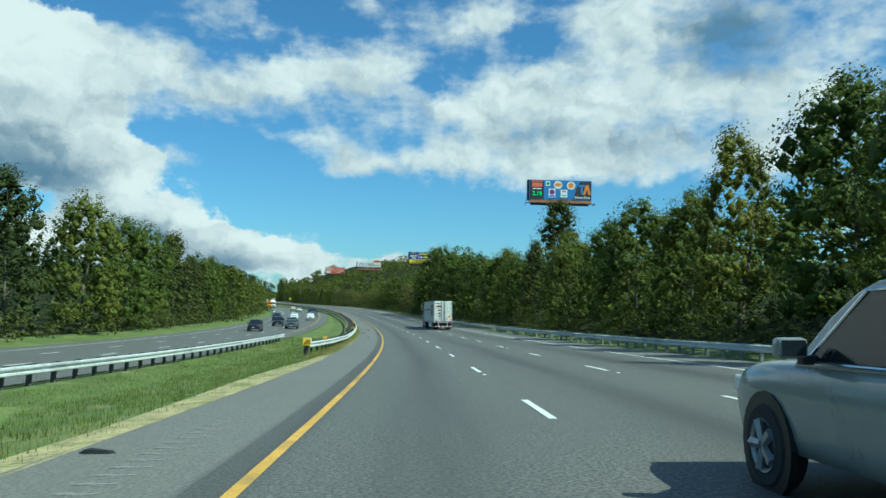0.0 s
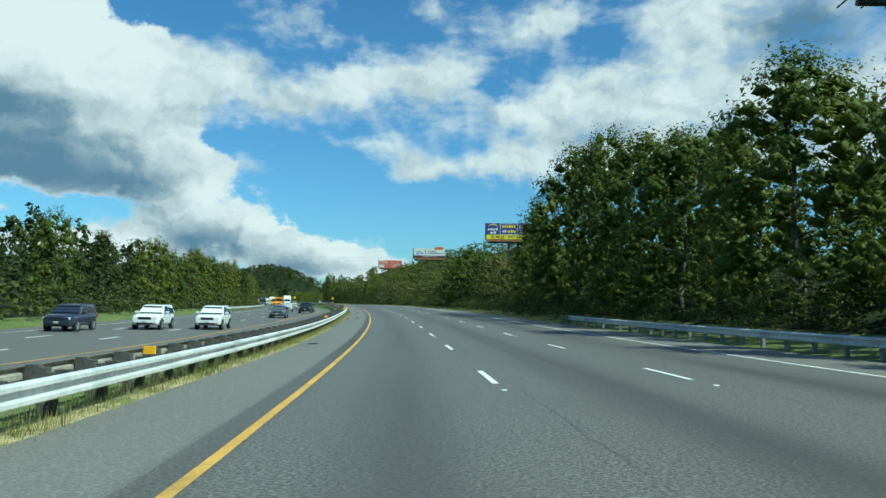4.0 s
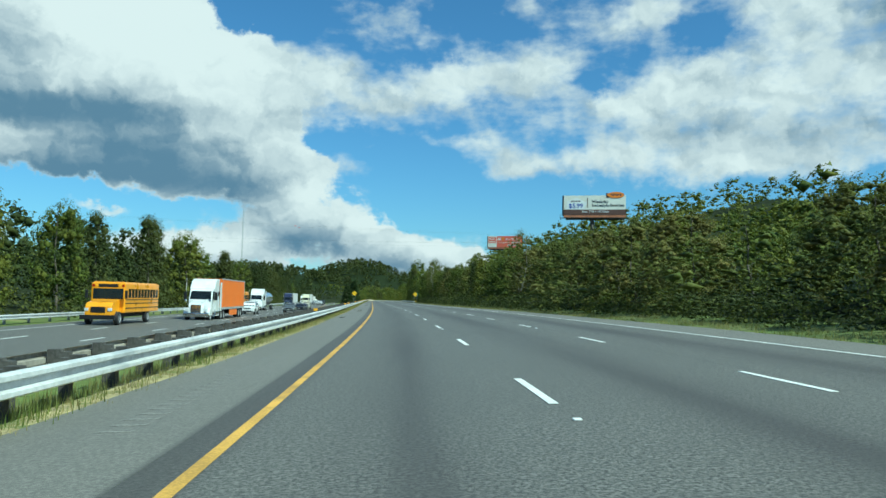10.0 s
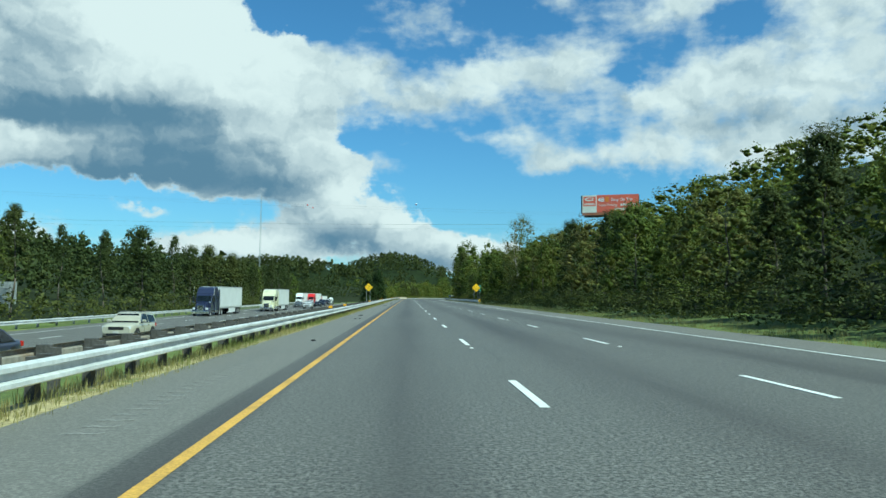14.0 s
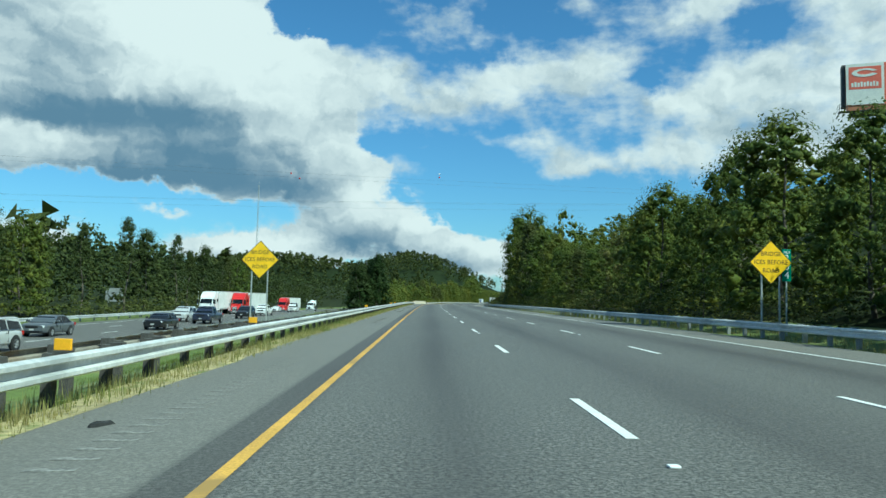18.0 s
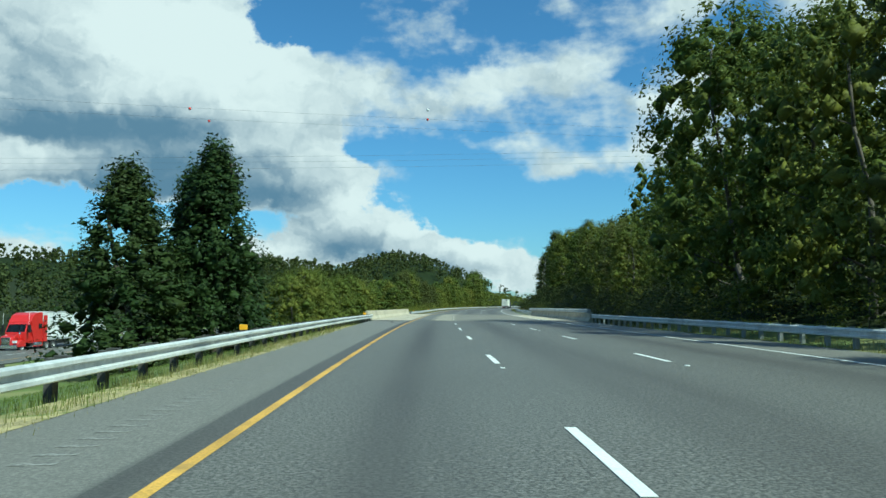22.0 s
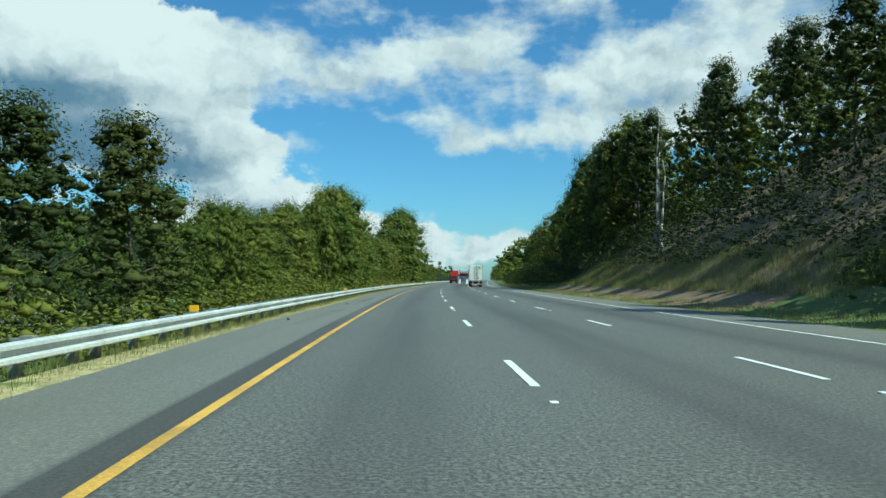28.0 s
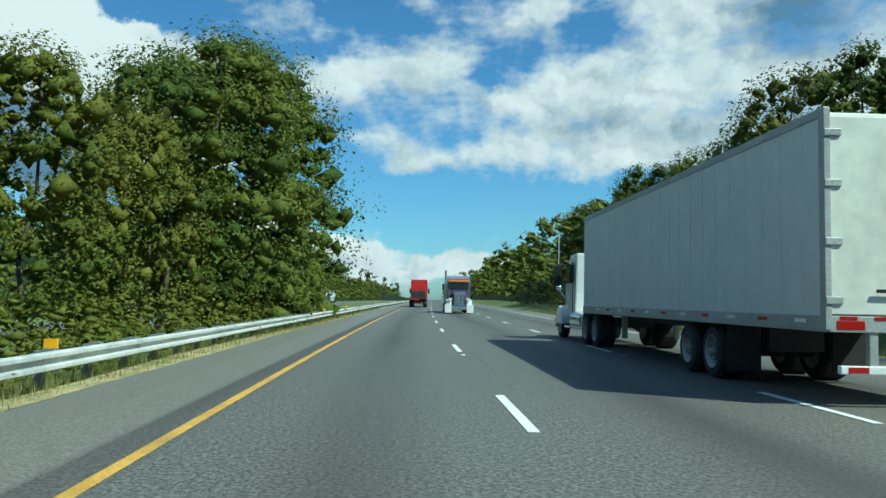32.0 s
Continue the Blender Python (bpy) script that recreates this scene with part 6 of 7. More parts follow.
    part("grille", boxes((-W2 * 0.48, W2 * 0.48, L - 0.06, L + 0.006, bonnet - 0.38, bonnet - 0.19), bevel=0.015), BLACK, t)
    part("lower_intake", boxes((-W2 * 0.6, W2 * 0.6, L - 0.05, L + 0.008, lo + 0.06, lo + 0.2), bevel=0.015), BLACK, t)
    part("number_plate", boxes((-0.16, 0.16, L, L + 0.014, lo + 0.22, lo + 0.33)), PLATE_BAR, t)
    if kind == "suv":
        for sx in (-1, 1):
            part("roof_rail", rods(((sx * W2 * 0.62, c1 + 0.2, roof + 0.03), (sx * W2 * 0.62, c2 - 0.1, roof + 0.03), 0.022), sides=6), BLACK, t)
    if kind == "pickup":
        part("load_bed", boxes((-W2 * 0.8, W2 * 0.8, -L + 0.15, c0 - 0.1, belt - 0.02, belt + 0.012)), BLACK, t)
    return t


def tractor(t, colour, y, sleeper=True, lower=None, chrome=True):
    """The cab of a lorry, its bumper at y, reaching back about six metres."""
    part("bonnet", shell([(y, 0.55), (y - 0.05, 1.25), (y - 0.35, 1.62), (y - 1.7, 1.95), (y - 1.7, 0.75), (y - 0.5, 0.5)], 0.78, 0.14, 1.2, 0.12, 0.05), colour, t)
    part("cab", shell([(y - 1.65, 0.85), (y - 1.65, 1.95), (y - 2.15, 2.85), (y - 2.5, 3.05), (y - 3.3, 3.1), (y - 3.3, 0.85)], 1.12, 0.05, 2.0, 0.05, 0.06), colour, t)
    if sleeper:
        part("sleeper", shell([(y - 3.28, 0.85), (y - 2.35, 3.02), (y - 3.0, 3.75), (y - 3.6, 3.98), (y - 4.9, 4.02), (y - 4.95, 0.85)], 1.2, 0.05, 3.2, 0.03, 0.07), lower or colour, t)
        for sx in (-1, 1):
            part("sleeper_window", boxes((sx * 1.195 - 0.012, sx * 1.195 + 0.012, y - 4.6, y - 4.0, 2.35, 2.8), bevel=0.01), GLASS, t)
            part("side_fairing", boxes((sx * 1.22 - 0.03, sx * 1.22 + 0.03, y - 5.6, y - 4.9, 0.9, 3.7), bevel=0.02), lower or colour, t)
    bm = bmesh.new()
    f = bm.faces.new([bm.verts.new(p) for p in ((-0.98, y - 1.66, 2.02), (0.98, y - 1.66, 2.02), (0.92, y - 2.12, 2.80), (-0.92, y - 2.12, 2.80))])
    bmesh.ops.solidify(bm, geom=[f], thickness=0.03)
    part("windscreen", bm, GLASS, t)
    part("grille", boxes((-0.46, 0.46, y - 0.12, y + 0.03, 0.72, 1.52), bevel=0.03), CHROME if chrome else BLACK, t)
    for i in range(7):
        part("grille_bar", boxes((-0.42 + 0.13 * i, -0.38 + 0.13 * i, y + 0.02, y + 0.05, 0.76, 1.48)), BLACK, t)
    part("bumper", boxes((-1.15, 1.15, y - 0.18, y + 0.12, 0.38, 0.76), bevel=0.05), CHROME if chrome else colour, t)
    for sx in (-1, 1):
        part("headlight", boxes((sx * 0.84 - 0.17, sx * 0.84 + 0.17, y - 0.4, y - 0.02, 0.92, 1.18), bevel=0.04), LENS, t)
        bm = bmesh.new()
        prism(bm, [(y - 0.25 + 0.62 * math.cos(q) - 0.75, 0.55 + 0.66 * math.sin(q)) for q in np.linspace(0, math.pi, 9)] + [(y - 1.0 - 0.5, 0.55), (y - 1.0 + 0.5, 0.55)], -0.2, 0.2)
        o = part("front_fender", bm, colour, t)
        o.matrix_basis = Matrix.Translation((sx * 0.98, 0, 0)) @ Matrix(((0, -1, 0, 0), (1, 0, 0, 0), (0, 0, 1, 0), (0, 0, 0, 1)))
        part("side_window", boxes((sx * 1.115 - 0.012, sx * 1.115 + 0.012, y - 3.1, y - 2.05, 2.02, 2.75), bevel=0.01), GLASS, t)
        part("door_seam", boxes((sx * 1.12 - 0.01, sx * 1.12 + 0.01, y - 3.2, y - 3.17, 0.95, 2.8)), BLACK, t)
        part("mirror", boxes((sx * 1.42 - 0.13, sx * 1.42 + 0.13, y - 1.9, y - 1.76, 1.95, 2.7), bevel=0.03), BLACK, t)
        part("mirror_arm", rods(((sx * 1.1, y - 1.85, 2.72), (sx * 1.42, y - 1.83, 2.74), 0.025), sides=6), BLACK, t)
        part("fender_mirror", rods(((sx * 0.9, y - 0.9, 1.45), (sx * 1.1, y - 0.6, 1.85), 0.018), sides=5), CHROME, t)
        bm = bmesh.new()
        bmesh.ops.create_uvsphere(bm, u_segments=10, v_segments=6, radius=0.12, matrix=Matrix.Translation((sx * 1.1, y - 0.6, 1.9)))
        part("convex_mirror", bm, CHROME, t, smooth=True)
        part("step", boxes((sx * 1.05 - 0.14, sx * 1.05 + 0.14, y - 3.0, y - 2.1, 0.42, 0.5), bevel=0.015), CHROME, t)
        bm = bmesh.new()
        lathe(bm, [(y - 4.7, 0.1), (y - 4.68, 0.33), (y - 3.1, 0.33), (y - 3.08, 0.1)], "Y", 16, (sx * 0.88, 0, 0.72))
        part("fuel_tank", bm, CHROME, t, smooth=False)
        part("side_skirt", boxes((sx * 1.13 - 0.02, sx * 1.13 + 0.02, y - 4.9, y - 3.1, 0.45, 0.95), bevel=0.01), lower or colour, t)
        wheel(t, sx * 0.98, y - 1.0, 0.5, 0.3, "truck")
        for yy in (y - 5.6, y - 6.9):
            wheel(t, sx * 0.95, yy, 0.5, 0.55, "truck")
        part("aerial", rods(((sx * 1.36, y - 1.8, 2.75), (sx * 1.36, y - 1.8, 4.0), 0.012), sides=5), SIGN_WHITE, t)
    part("frame", boxes((-0.42, 0.42, y - 7.5, y - 1.0, 0.62, 0.9)), DARK_FRAME, t)
    for i in range(5):
        part("marker_lamp", boxes((-0.72 + 0.36 * i - 0.06, -0.72 + 0.36 * i + 0.06, y - 2.62, y - 2.5, 3.06, 3.14), bevel=0.02), AMBER, t)


def van_trailer(t, y0, length, side, doors, logo=False, skirt=True, rail=None, marks=True, slide=0.0):
    """A box trailer with its rear doors at y0."""
    y1 = y0 + length
    part("box", boxes((-1.27, 1.27, y0 + 0.10, y1, 1.20, 4.06), bevel=0.02), side, t)
    part("top_rail", boxes((-1.29, -1.20, y0, y1, 3.98, 4.11), (1.20, 1.29, y0, y1, 3.98, 4.11), bevel=0.012), rail or TRAILER_STEEL, t)
    part("bottom_rail", boxes((-1.295, -1.20, y0 + 0.05, y1, 1.02, 1.24), (1.20, 1.295, y0 + 0.05, y1, 1.02, 1.24), bevel=0.012), rail or TRAILER_STEEL, t)
    n = int(length / 0.61)
    for sx in (-1, 1):
        for i in range(1, n):
            yy = y0 + length * i / n
            part("panel_seam", boxes((sx * 1.272 - 0.004, sx * 1.272 + 0.004, yy - 0.014, yy + 0.014, 1.26, 3.97)), side, t)
        if marks:
            for i in range(12):
                yy = y0 + 0.5 + i * length / 12.2
                part("marking_tape", boxes((sx * 1.297 - 0.004, sx * 1.297 + 0.004, yy, yy + 0.32, 1.13, 1.19)), TAIL if i % 2 else SIGN_WHITE, t)
    for sx in (-1, 1):
        door = part("rear_door", boxes((min(0.012 * sx, 1.22 * sx), max(0.012 * sx, 1.22 * sx), y0 - 0.02, y0 + 0.08, 1.26, 3.98), bevel=0.012), doors, t)
        for q in ((0.16, 0.22) if sx < 0 else (0.16, 0.30)):
            part("lock_rod", rods(((sx * q, y0 - 0.06, 1.2), (sx * q, y0 - 0.06, 4.0), 0.022), sides=6), TRAILER_STEEL, door)
        part("lock_handle", boxes((min(sx * 0.2, sx * 0.62), max(sx * 0.2, sx * 0.62), y0 - 0.085, y0 - 0.06, 1.56, 1.61), bevel=0.008), BLACK, door)
        for z in (1.45, 2.25, 3.05, 3.75):
            part("hinge", boxes((sx * 1.18 - 0.12, sx * 1.18 + 0.12, y0 - 0.05, y0 - 0.015, z - 0.05, z + 0.05), bevel=0.01), TRAILER_STEEL, door)
        part("corner_post", boxes((sx * 1.255 - 0.045, sx * 1.255 + 0.045, y0 - 0.03, y0 + 0.12, 1.05, 4.10), bevel=0.01), rail or TRAILER_STEEL, t)
        part("tail_light", boxes((sx * 0.95 - 0.2, sx * 0.95 + 0.2, y0 - 0.03, y0 + 0.05, 1.05, 1.18), bevel=0.02), TAIL, t)
        part("bumper_post", boxes((sx * 0.62 - 0.06, sx * 0.62 + 0.06, y0 + 0.0, y0 + 0.10, 0.52, 1.1), bevel=0.01), TRAILER_STEEL, t)
        part("mud_flap", boxes((sx * 0.95 - 0.3, sx * 0.95 + 0.3, y0 + 0.9 + slide, y0 + 0.93 + slide, 0.2, 1.0)), RUBBER, t)
        for yy in (y0 + 1.7 + slide, y0 + 2.95 + slide):
            wheel(t, sx * 0.95, yy, 0.5, 0.55, "truck")
        part("landing_leg", boxes((sx * 0.75 - 0.07, sx * 0.75 + 0.07, y1 - 3.0, y1 - 2.86, 0.35, 1.15), bevel=0.01), TRAILER_STEEL, t)
        if skirt:
            part("aero_skirt", boxes((sx * 1.22 - 0.015, sx * 1.22 + 0.015, y0 + 4.3, y0 + 8.6, 0.36, 1.04), bevel=0.008), side, t)
    part("threshold", boxes((-1.25, 1.25, y0 - 0.02, y0 + 0.12, 1.02, 1.24), bevel=0.012), TRAILER_STEEL, t)
    part("under_ride_bar", boxes((-1.1, 1.1, y0 - 0.04, y0 + 0.06, 0.46, 0.57), bevel=0.012), SIGN_WHITE, t)
    for i in range(4):
        part("red_tape", boxes((-1.0 + 0.55 * i, -0.72 + 0.55 * i, y0 - 0.046, y0 - 0.041, 0.475, 0.555)), TAIL, t)
    for i in range(5):
        part("red_tape", boxes((-1.1 + 0.48 * i, -0.86 + 0.48 * i, y0 - 0.027, y0 - 0.021, 1.19, 1.235)), TAIL, t)
    part("bogie", boxes((-0.5, 0.5, y0 + 0.9 + slide, y0 + 3.8 + slide, 0.55, 1.02)), DARK_FRAME, t)
    part("axle", rods(((-0.9, y0 + 1.7 + slide, 0.5), (0.9, y0 + 1.7 + slide, 0.5), 0.09), ((-0.9, y0 + 2.95 + slide, 0.5), (0.9, y0 + 2.95 + slide, 0.5), 0.09)), DARK_FRAME, t)
    part("floor", boxes((-1.2, 1.2, y0 + 3.8, y1 - 0.2, 1.0, 1.1)), DARK_FRAME, t)
    for x in (-0.42, 0.42):
        part("floor_rail", boxes((x - 0.08, x + 0.08, y0 + 3.8, y1 - 2.0, 0.85, 1.02)), DARK_FRAME, t)


def lorry(m, name, label, cab, side, doors, length=14.6, group="", sleeper=True, lower=None, skirt=True, chrome=True, marks=True, slide=0.0):
    """A tractor and its box trailer, the trailer's rear at the origin, y forward."""
    t = thing(name, m, label, "truck", group)
    van_trailer(t, 0.0, length, side, doors, skirt=skirt, marks=marks, slide=slide)
    tractor(t, cab, length + 5.6, sleeper, lower, chrome)
    return t


MAROON = glossy("cab_dark_maroon", 0.035, 0.022, 0.028)
CAB_WHITE, CAB_RED, CAB_NAVY, CAB_CREAM, CAB_BLUE = glossy("cab_white", 0.74, 0.75, 0.74), glossy("cab_red", 0.52, 0.02, 0.02), glossy("cab_navy", 0.02, 0.025, 0.06), glossy("cab_cream", 0.62, 0.60, 0.42), glossy("cab_blue", 0.02, 0.10, 0.50)
DECAL_RED, DECAL_GREY = paint("decal_dull_red", 0.20, 0.02, 0.03), paint("decal_grey", 0.30, 0.32, 0.34)

# the white trailer with its dark cab in the outer lane
gst = lorry(on_road(121.2, 9.25), "semi_trailer_truck", "white box trailer with a red emblem behind a maroon sleeper cab", MAROON, TRAILER_WHITE, DOOR_WHITE, 16.0)


def side_bar(t, mat, y0, y1, z0, z1, x=-1.283, slant=0.0, name="decal"):
    bm = bmesh.new()
    vs = [bm.verts.new(p) for p in ((x, y0, z0), (x, y1, z0), (x, y1 + slant, z1), (x, y0 + slant, z1))]
    f = bm.faces.new(vs)
    bmesh.ops.solidify(bm, geom=[f], thickness=0.006)
    return part(name, bm, mat, t)


# slanted shapes in place of the haulier's mark, its stripe and the small line below
for y0_, y1_, z0_, z1_ in ((4.55, 5.45, 2.35, 2.62), (4.85, 5.45, 2.62, 3.28), (4.55, 5.45, 3.28, 3.55), (3.35, 4.3, 2.35, 2.72), (3.35, 4.3, 2.84, 3.06), (3.35, 4.3, 3.18, 3.55), (2.05, 3.1, 3.2, 3.55), (2.3, 2.85, 2.35, 3.2)):
    side_bar(gst, DECAL_RED, y0_ - 0.9, y1_ - 0.9, z0_, z1_, slant=-0.14)
side_bar(gst, DECAL_RED, 4.8, 15.2, 2.86, 2.97, name="stripe")
side_bar(gst, DECAL_GREY, 4.8, 15.2, 2.72, 2.78, name="stripe")
side_bar(gst, DECAL_RED, 0.3, 1.0, 2.86, 2.97, name="stripe")
for k_ in range(14):
    side_bar(gst, P_DARK, 4.5 - 0.27 * k_, 4.32 - 0.27 * k_, 2.06, 2.24 + 0.05 * (k_ % 5 == 1), name="small_bar")
side_bar(gst, TRAILER_STEEL, 9.3, 9.55, 1.75, 2.15, name="hatch")
for x0_, x1_, z0_, z1_, m_ in ((-0.95, -0.25, 3.2, 3.45, DECAL_RED), (-0.85, -0.45, 2.98, 3.03, DECAL_GREY), (-1.0, -0.4, 3.68, 3.78, P_DARK), (-0.75, -0.35, 2.68, 2.84, DECAL_RED), (-0.75, -0.35, 2.5, 2.62, P_WHITE), (-0.75, -0.35, 2.26, 2.46, DECAL_RED), (0.75, 1.0, 1.75, 2.05, P_ORANGE), (-1.05, -0.7, 1.36, 1.44, P_BLUE)):
    part("door_decal", boxes((x0_, x1_, -0.029, -0.021, z0_, z1_)), m_, gst)
bm_ = bmesh.new()
prism(bm_, [(-0.5, 1.72), (-0.25, 1.97), (-0.5, 2.22), (-0.75, 1.97)], -0.029, -0.021)
part("placard_holder", bm_, DECAL_GREY, gst)

# the plain white trailer, further on
apex = lorry(on_road(1099.3, 9.25), "semi_trailer_truck", "plain weathered white box trailer with rust-streaked rear doors", CAB_WHITE, TRAILER_BRIGHT, DOOR_WHITE, 14.6, skirt=False, sleeper=False, slide=2.4)
part("door_decal", boxes((0.45, 0.75, -0.03, -0.021, 3.72, 3.82)), P_DARK, apex)
part("door_decal", boxes((0.4, 0.95, -0.03, -0.021, 3.46, 3.56)), P_DARK, apex)
part("door_decal", boxes((0.42, 0.9, -0.03, -0.021, 3.62, 3.66)), DECAL_GREY, apex)

car("suv", on_road(17.9, 5.55), glossy("paint_silver_blue", 0.24, 0.255, 0.235), "silver-blue sport utility car in the next lane", "traffic ahead")


def tow_truck(m):
    """A bright lorry cab towed backwards: its grille and bumper face the road behind."""
    t = thing("towed_truck", m, "chrome-fronted lorry cab towed backwards, grille facing the rear", "truck", "traffic ahead")
    part("cab", shell([(-1.7, 0.9), (-1.7, 2.2), (-1.5, 3.2), (0.4, 3.5), (0.6, 0.9)], 1.1, 0.06, 2.4, 0.03, 0.06), glossy("cab_purple_grey", 0.10, 0.08, 0.14), t)
    part("bonnet", shell([(-3.0, 0.75), (-3.0, 1.7), (-2.8, 1.95), (-1.6, 2.1), (-1.6, 0.75)], 0.62, 0.12, 1.5, 0.06, 0.05), glossy("cab_purple_grey", 0.10, 0.08, 0.14), t)
    part("grille", boxes((-0.46, 0.46, -3.08, -2.95, 0.8, 1.85), bevel=0.03), CHROME, t)
    for i in range(7):
        part("grille_bar", boxes((-0.40 + 0.125 * i, -0.36 + 0.125 * i, -3.11, -3.07, 0.85, 1.8)), BLACK, t)
    part("bumper", boxes((-1.2, 1.2, -3.35, -3.1, 0.38, 0.74), bevel=0.04), CHROME, t)
    part("windscreen", boxes((-0.9, 0.9, -1.735, -1.70, 2.2, 2.9), bevel=0.01), GLASS, t)
    part("visor", boxes((-0.95, 0.95, -1.85, -1.7, 2.9, 3.1), bevel=0.02), P_ORANGE, t, "orange sun visor strip")
    for sx in (-1, 1):
        part("exhaust_stack", rods(((sx * 1.15, 0.5, 0.9), (sx * 1.15, 0.5, 4.0), 0.09), sides=10), CHROME, t)
        part("front_fender", shell([(-3.1, 0.6), (-2.9, 1.2), (-2.2, 1.32), (-1.5, 0.9), (-1.6, 0.6)], 0.24, 0.0, 9, 0, 0.05), CAB_WHITE, t).location = (sx * 0.92, 0, 0)
        part("headlight", boxes((sx * 0.8 - 0.16, sx * 0.8 + 0.16, -3.15, -2.95, 1.2, 1.42), bevel=0.03), LENS, t)
        part("mirror", boxes((sx * 1.4 - 0.1, sx * 1.4 + 0.1, -1.6, -1.5, 2.1, 2.7), bevel=0.02), BLACK, t)
        part("mud_flap", boxes((sx * 0.98 - 0.3, sx * 0.98 + 0.3, -3.5, -3.47, 0.12, 0.85)), SIGN_WHITE, t)
        wheel(t, sx * 0.95, -2.3, 0.5, 0.3, "truck")
        for y in (1.6, 2.9, 7.5):
            wheel(t, sx * 0.95, y, 0.5, 0.5, "truck")
    bm = bmesh.new()
    lathe(bm, [(0.7, 0.3), (0.75, 1.0), (4.6, 1.0), (4.65, 0.3)], "Y", 24, (0, 0, 2.2))
    part("tank", bm, TANK_STEEL, t)
    part("frame", boxes((-0.45, 0.45, -2.8, 9.0, 0.6, 0.95)), DARK_FRAME, t)
    part("tow_cab", shell([(5.6, 0.9), (5.6, 2.9), (7.0, 2.9), (7.7, 1.8), (9.0, 1.6), (9.0, 0.6), (5.6, 0.6)], 1.1, 0.05, 2.2, 0.03, 0.06), CAB_NAVY, t)


tow_truck(on_road(1161.5, 6.05))

# red lorry with a low load far ahead
red = thing("flatbed_truck", on_road(1196, 1.85), "red-fronted flatbed truck far ahead in the inner lane", "truck", "traffic ahead")
part("headboard", boxes((-1.2, 1.2, 8.0, 8.3, 1.4, 4.0), bevel=0.03), CAB_RED, red)
part("bed", boxes((-1.25, 1.25, 0, 8.4, 1.15, 1.4), bevel=0.02), DARK_FRAME, red)
part("load", boxes((-1.0, 1.0, 0.8, 7.5, 1.4, 2.3), bevel=0.05), DARK_FRAME, red)
tractor(red, CAB_RED, 14.6)
for sx_ in (-1, 1):
    for y_ in (1.3, 2.6):
        wheel(red, sx_ * 0.95, y_, 0.5, 0.55, "truck")
    part("tail_light", boxes((sx_ * 0.95 - 0.2, sx_ * 0.95 + 0.2, -0.03, 0.03, 1.16, 1.3), bevel=0.02), TAIL, red)


# ---------------------------------------------------------------- oncoming traffic
def oncoming(s, lane):
    return on_road(s, other_u(s) + {0: 3.5, 1: -0.25, 2: -4.0}[lane], other_z(s) + 0.02, 180)


PAINTS = {"black": glossy("paint_black", 0.012, 0.013, 0.016), "navy": glossy("paint_navy", 0.02, 0.025, 0.05), "silver": glossy("paint_silver", 0.45, 0.46, 0.46), "white": glossy("paint_white", 0.72, 0.73, 0.72), "grey": glossy("paint_grey", 0.09, 0.10, 0.11), "green": glossy("paint_dark_green", 0.02, 0.06, 0.045), "champagne": glossy("paint_champagne", 0.40, 0.38, 0.30)}
for kind_, s_, lane_, tone_, words_ in (
        ("suv", 131, 1, "black", "black sport utility car with a dark grille"), ("suv", 160, 1, "black", "glossy black sport utility car"), ("suv", 201, 1, "white", "white sport utility car in the middle lane"),
        ("pickup", 147, 0, "grey", "dark pickup truck in the inner lane"), ("suv", 203, 0, "white", "clean white sport utility car"), ("suv", 196, 2, "navy", "dark blue sport utility car"), ("sedan", 236, 0, "grey", "dark grey sedan beside the median rail"),
        ("suv", 284, 0, "green", "dark sport utility car in the inner lane"), ("suv", 268, 0, "black", "large black sport utility car with a chrome grille"), ("sedan", 287, 1, "silver", "silver sedan car in the middle lane"),
        ("suv", 323, 1, "champagne", "pale gold sport utility car in traffic"), ("suv", 451, 1, "white", "white crossover car with dark glass"), ("sedan", 472, 0, "grey", "grey sedan on the inner lane"), ("sedan", 497, 0, "black", "black sedan car by the median"),
        ("sedan", 508, 0, "navy", "dark blue sedan by the median"), ("suv", 527, 0, "champagne", "silvery beige crossover car"), ("suv", 653, 0, "silver", "silver sport utility car in traffic"), ("sedan", 669, 1, "grey", "dark grey sedan in the middle lane"),
        ("sedan", 683, 0, "black", "black sedan in the inner lane"), ("pickup", 700, 0, "navy", "navy blue pickup truck with a chrome grille"), ("suv", 704, 1, "silver", "silver sport utility car in traffic"), ("suv", 722, 0, "black", "small black sport utility car"),
        ("pickup", 746, 0, "white", "white pickup truck with chrome bumper"), ("sedan", 801, 1, "white", "white sedan car in the middle lane"), ("van", 806, 0, "white", "white delivery van in the inner lane")):
    car(kind_, oncoming(s_, lane_), PAINTS[tone_], words_)

ORANGE_BOX = material("trailer_orange", (0.72, 0.17, 0.02), 0.5, spread=0.06, patch=0.5)
GREY_BOX = material("trailer_pale_grey", (0.55, 0.56, 0.55), 0.5, spread=0.06, patch=0.5)


def oncoming_lorry(s, lane, label, cab, side, length=14.0, sleeper=True):
    # its bumper stands at s
    return lorry(oncoming(s + length + 5.6, lane), "semi_trailer_truck", label, cab, side, DOOR_WHITE, length, "oncoming traffic", sleeper, marks=False)


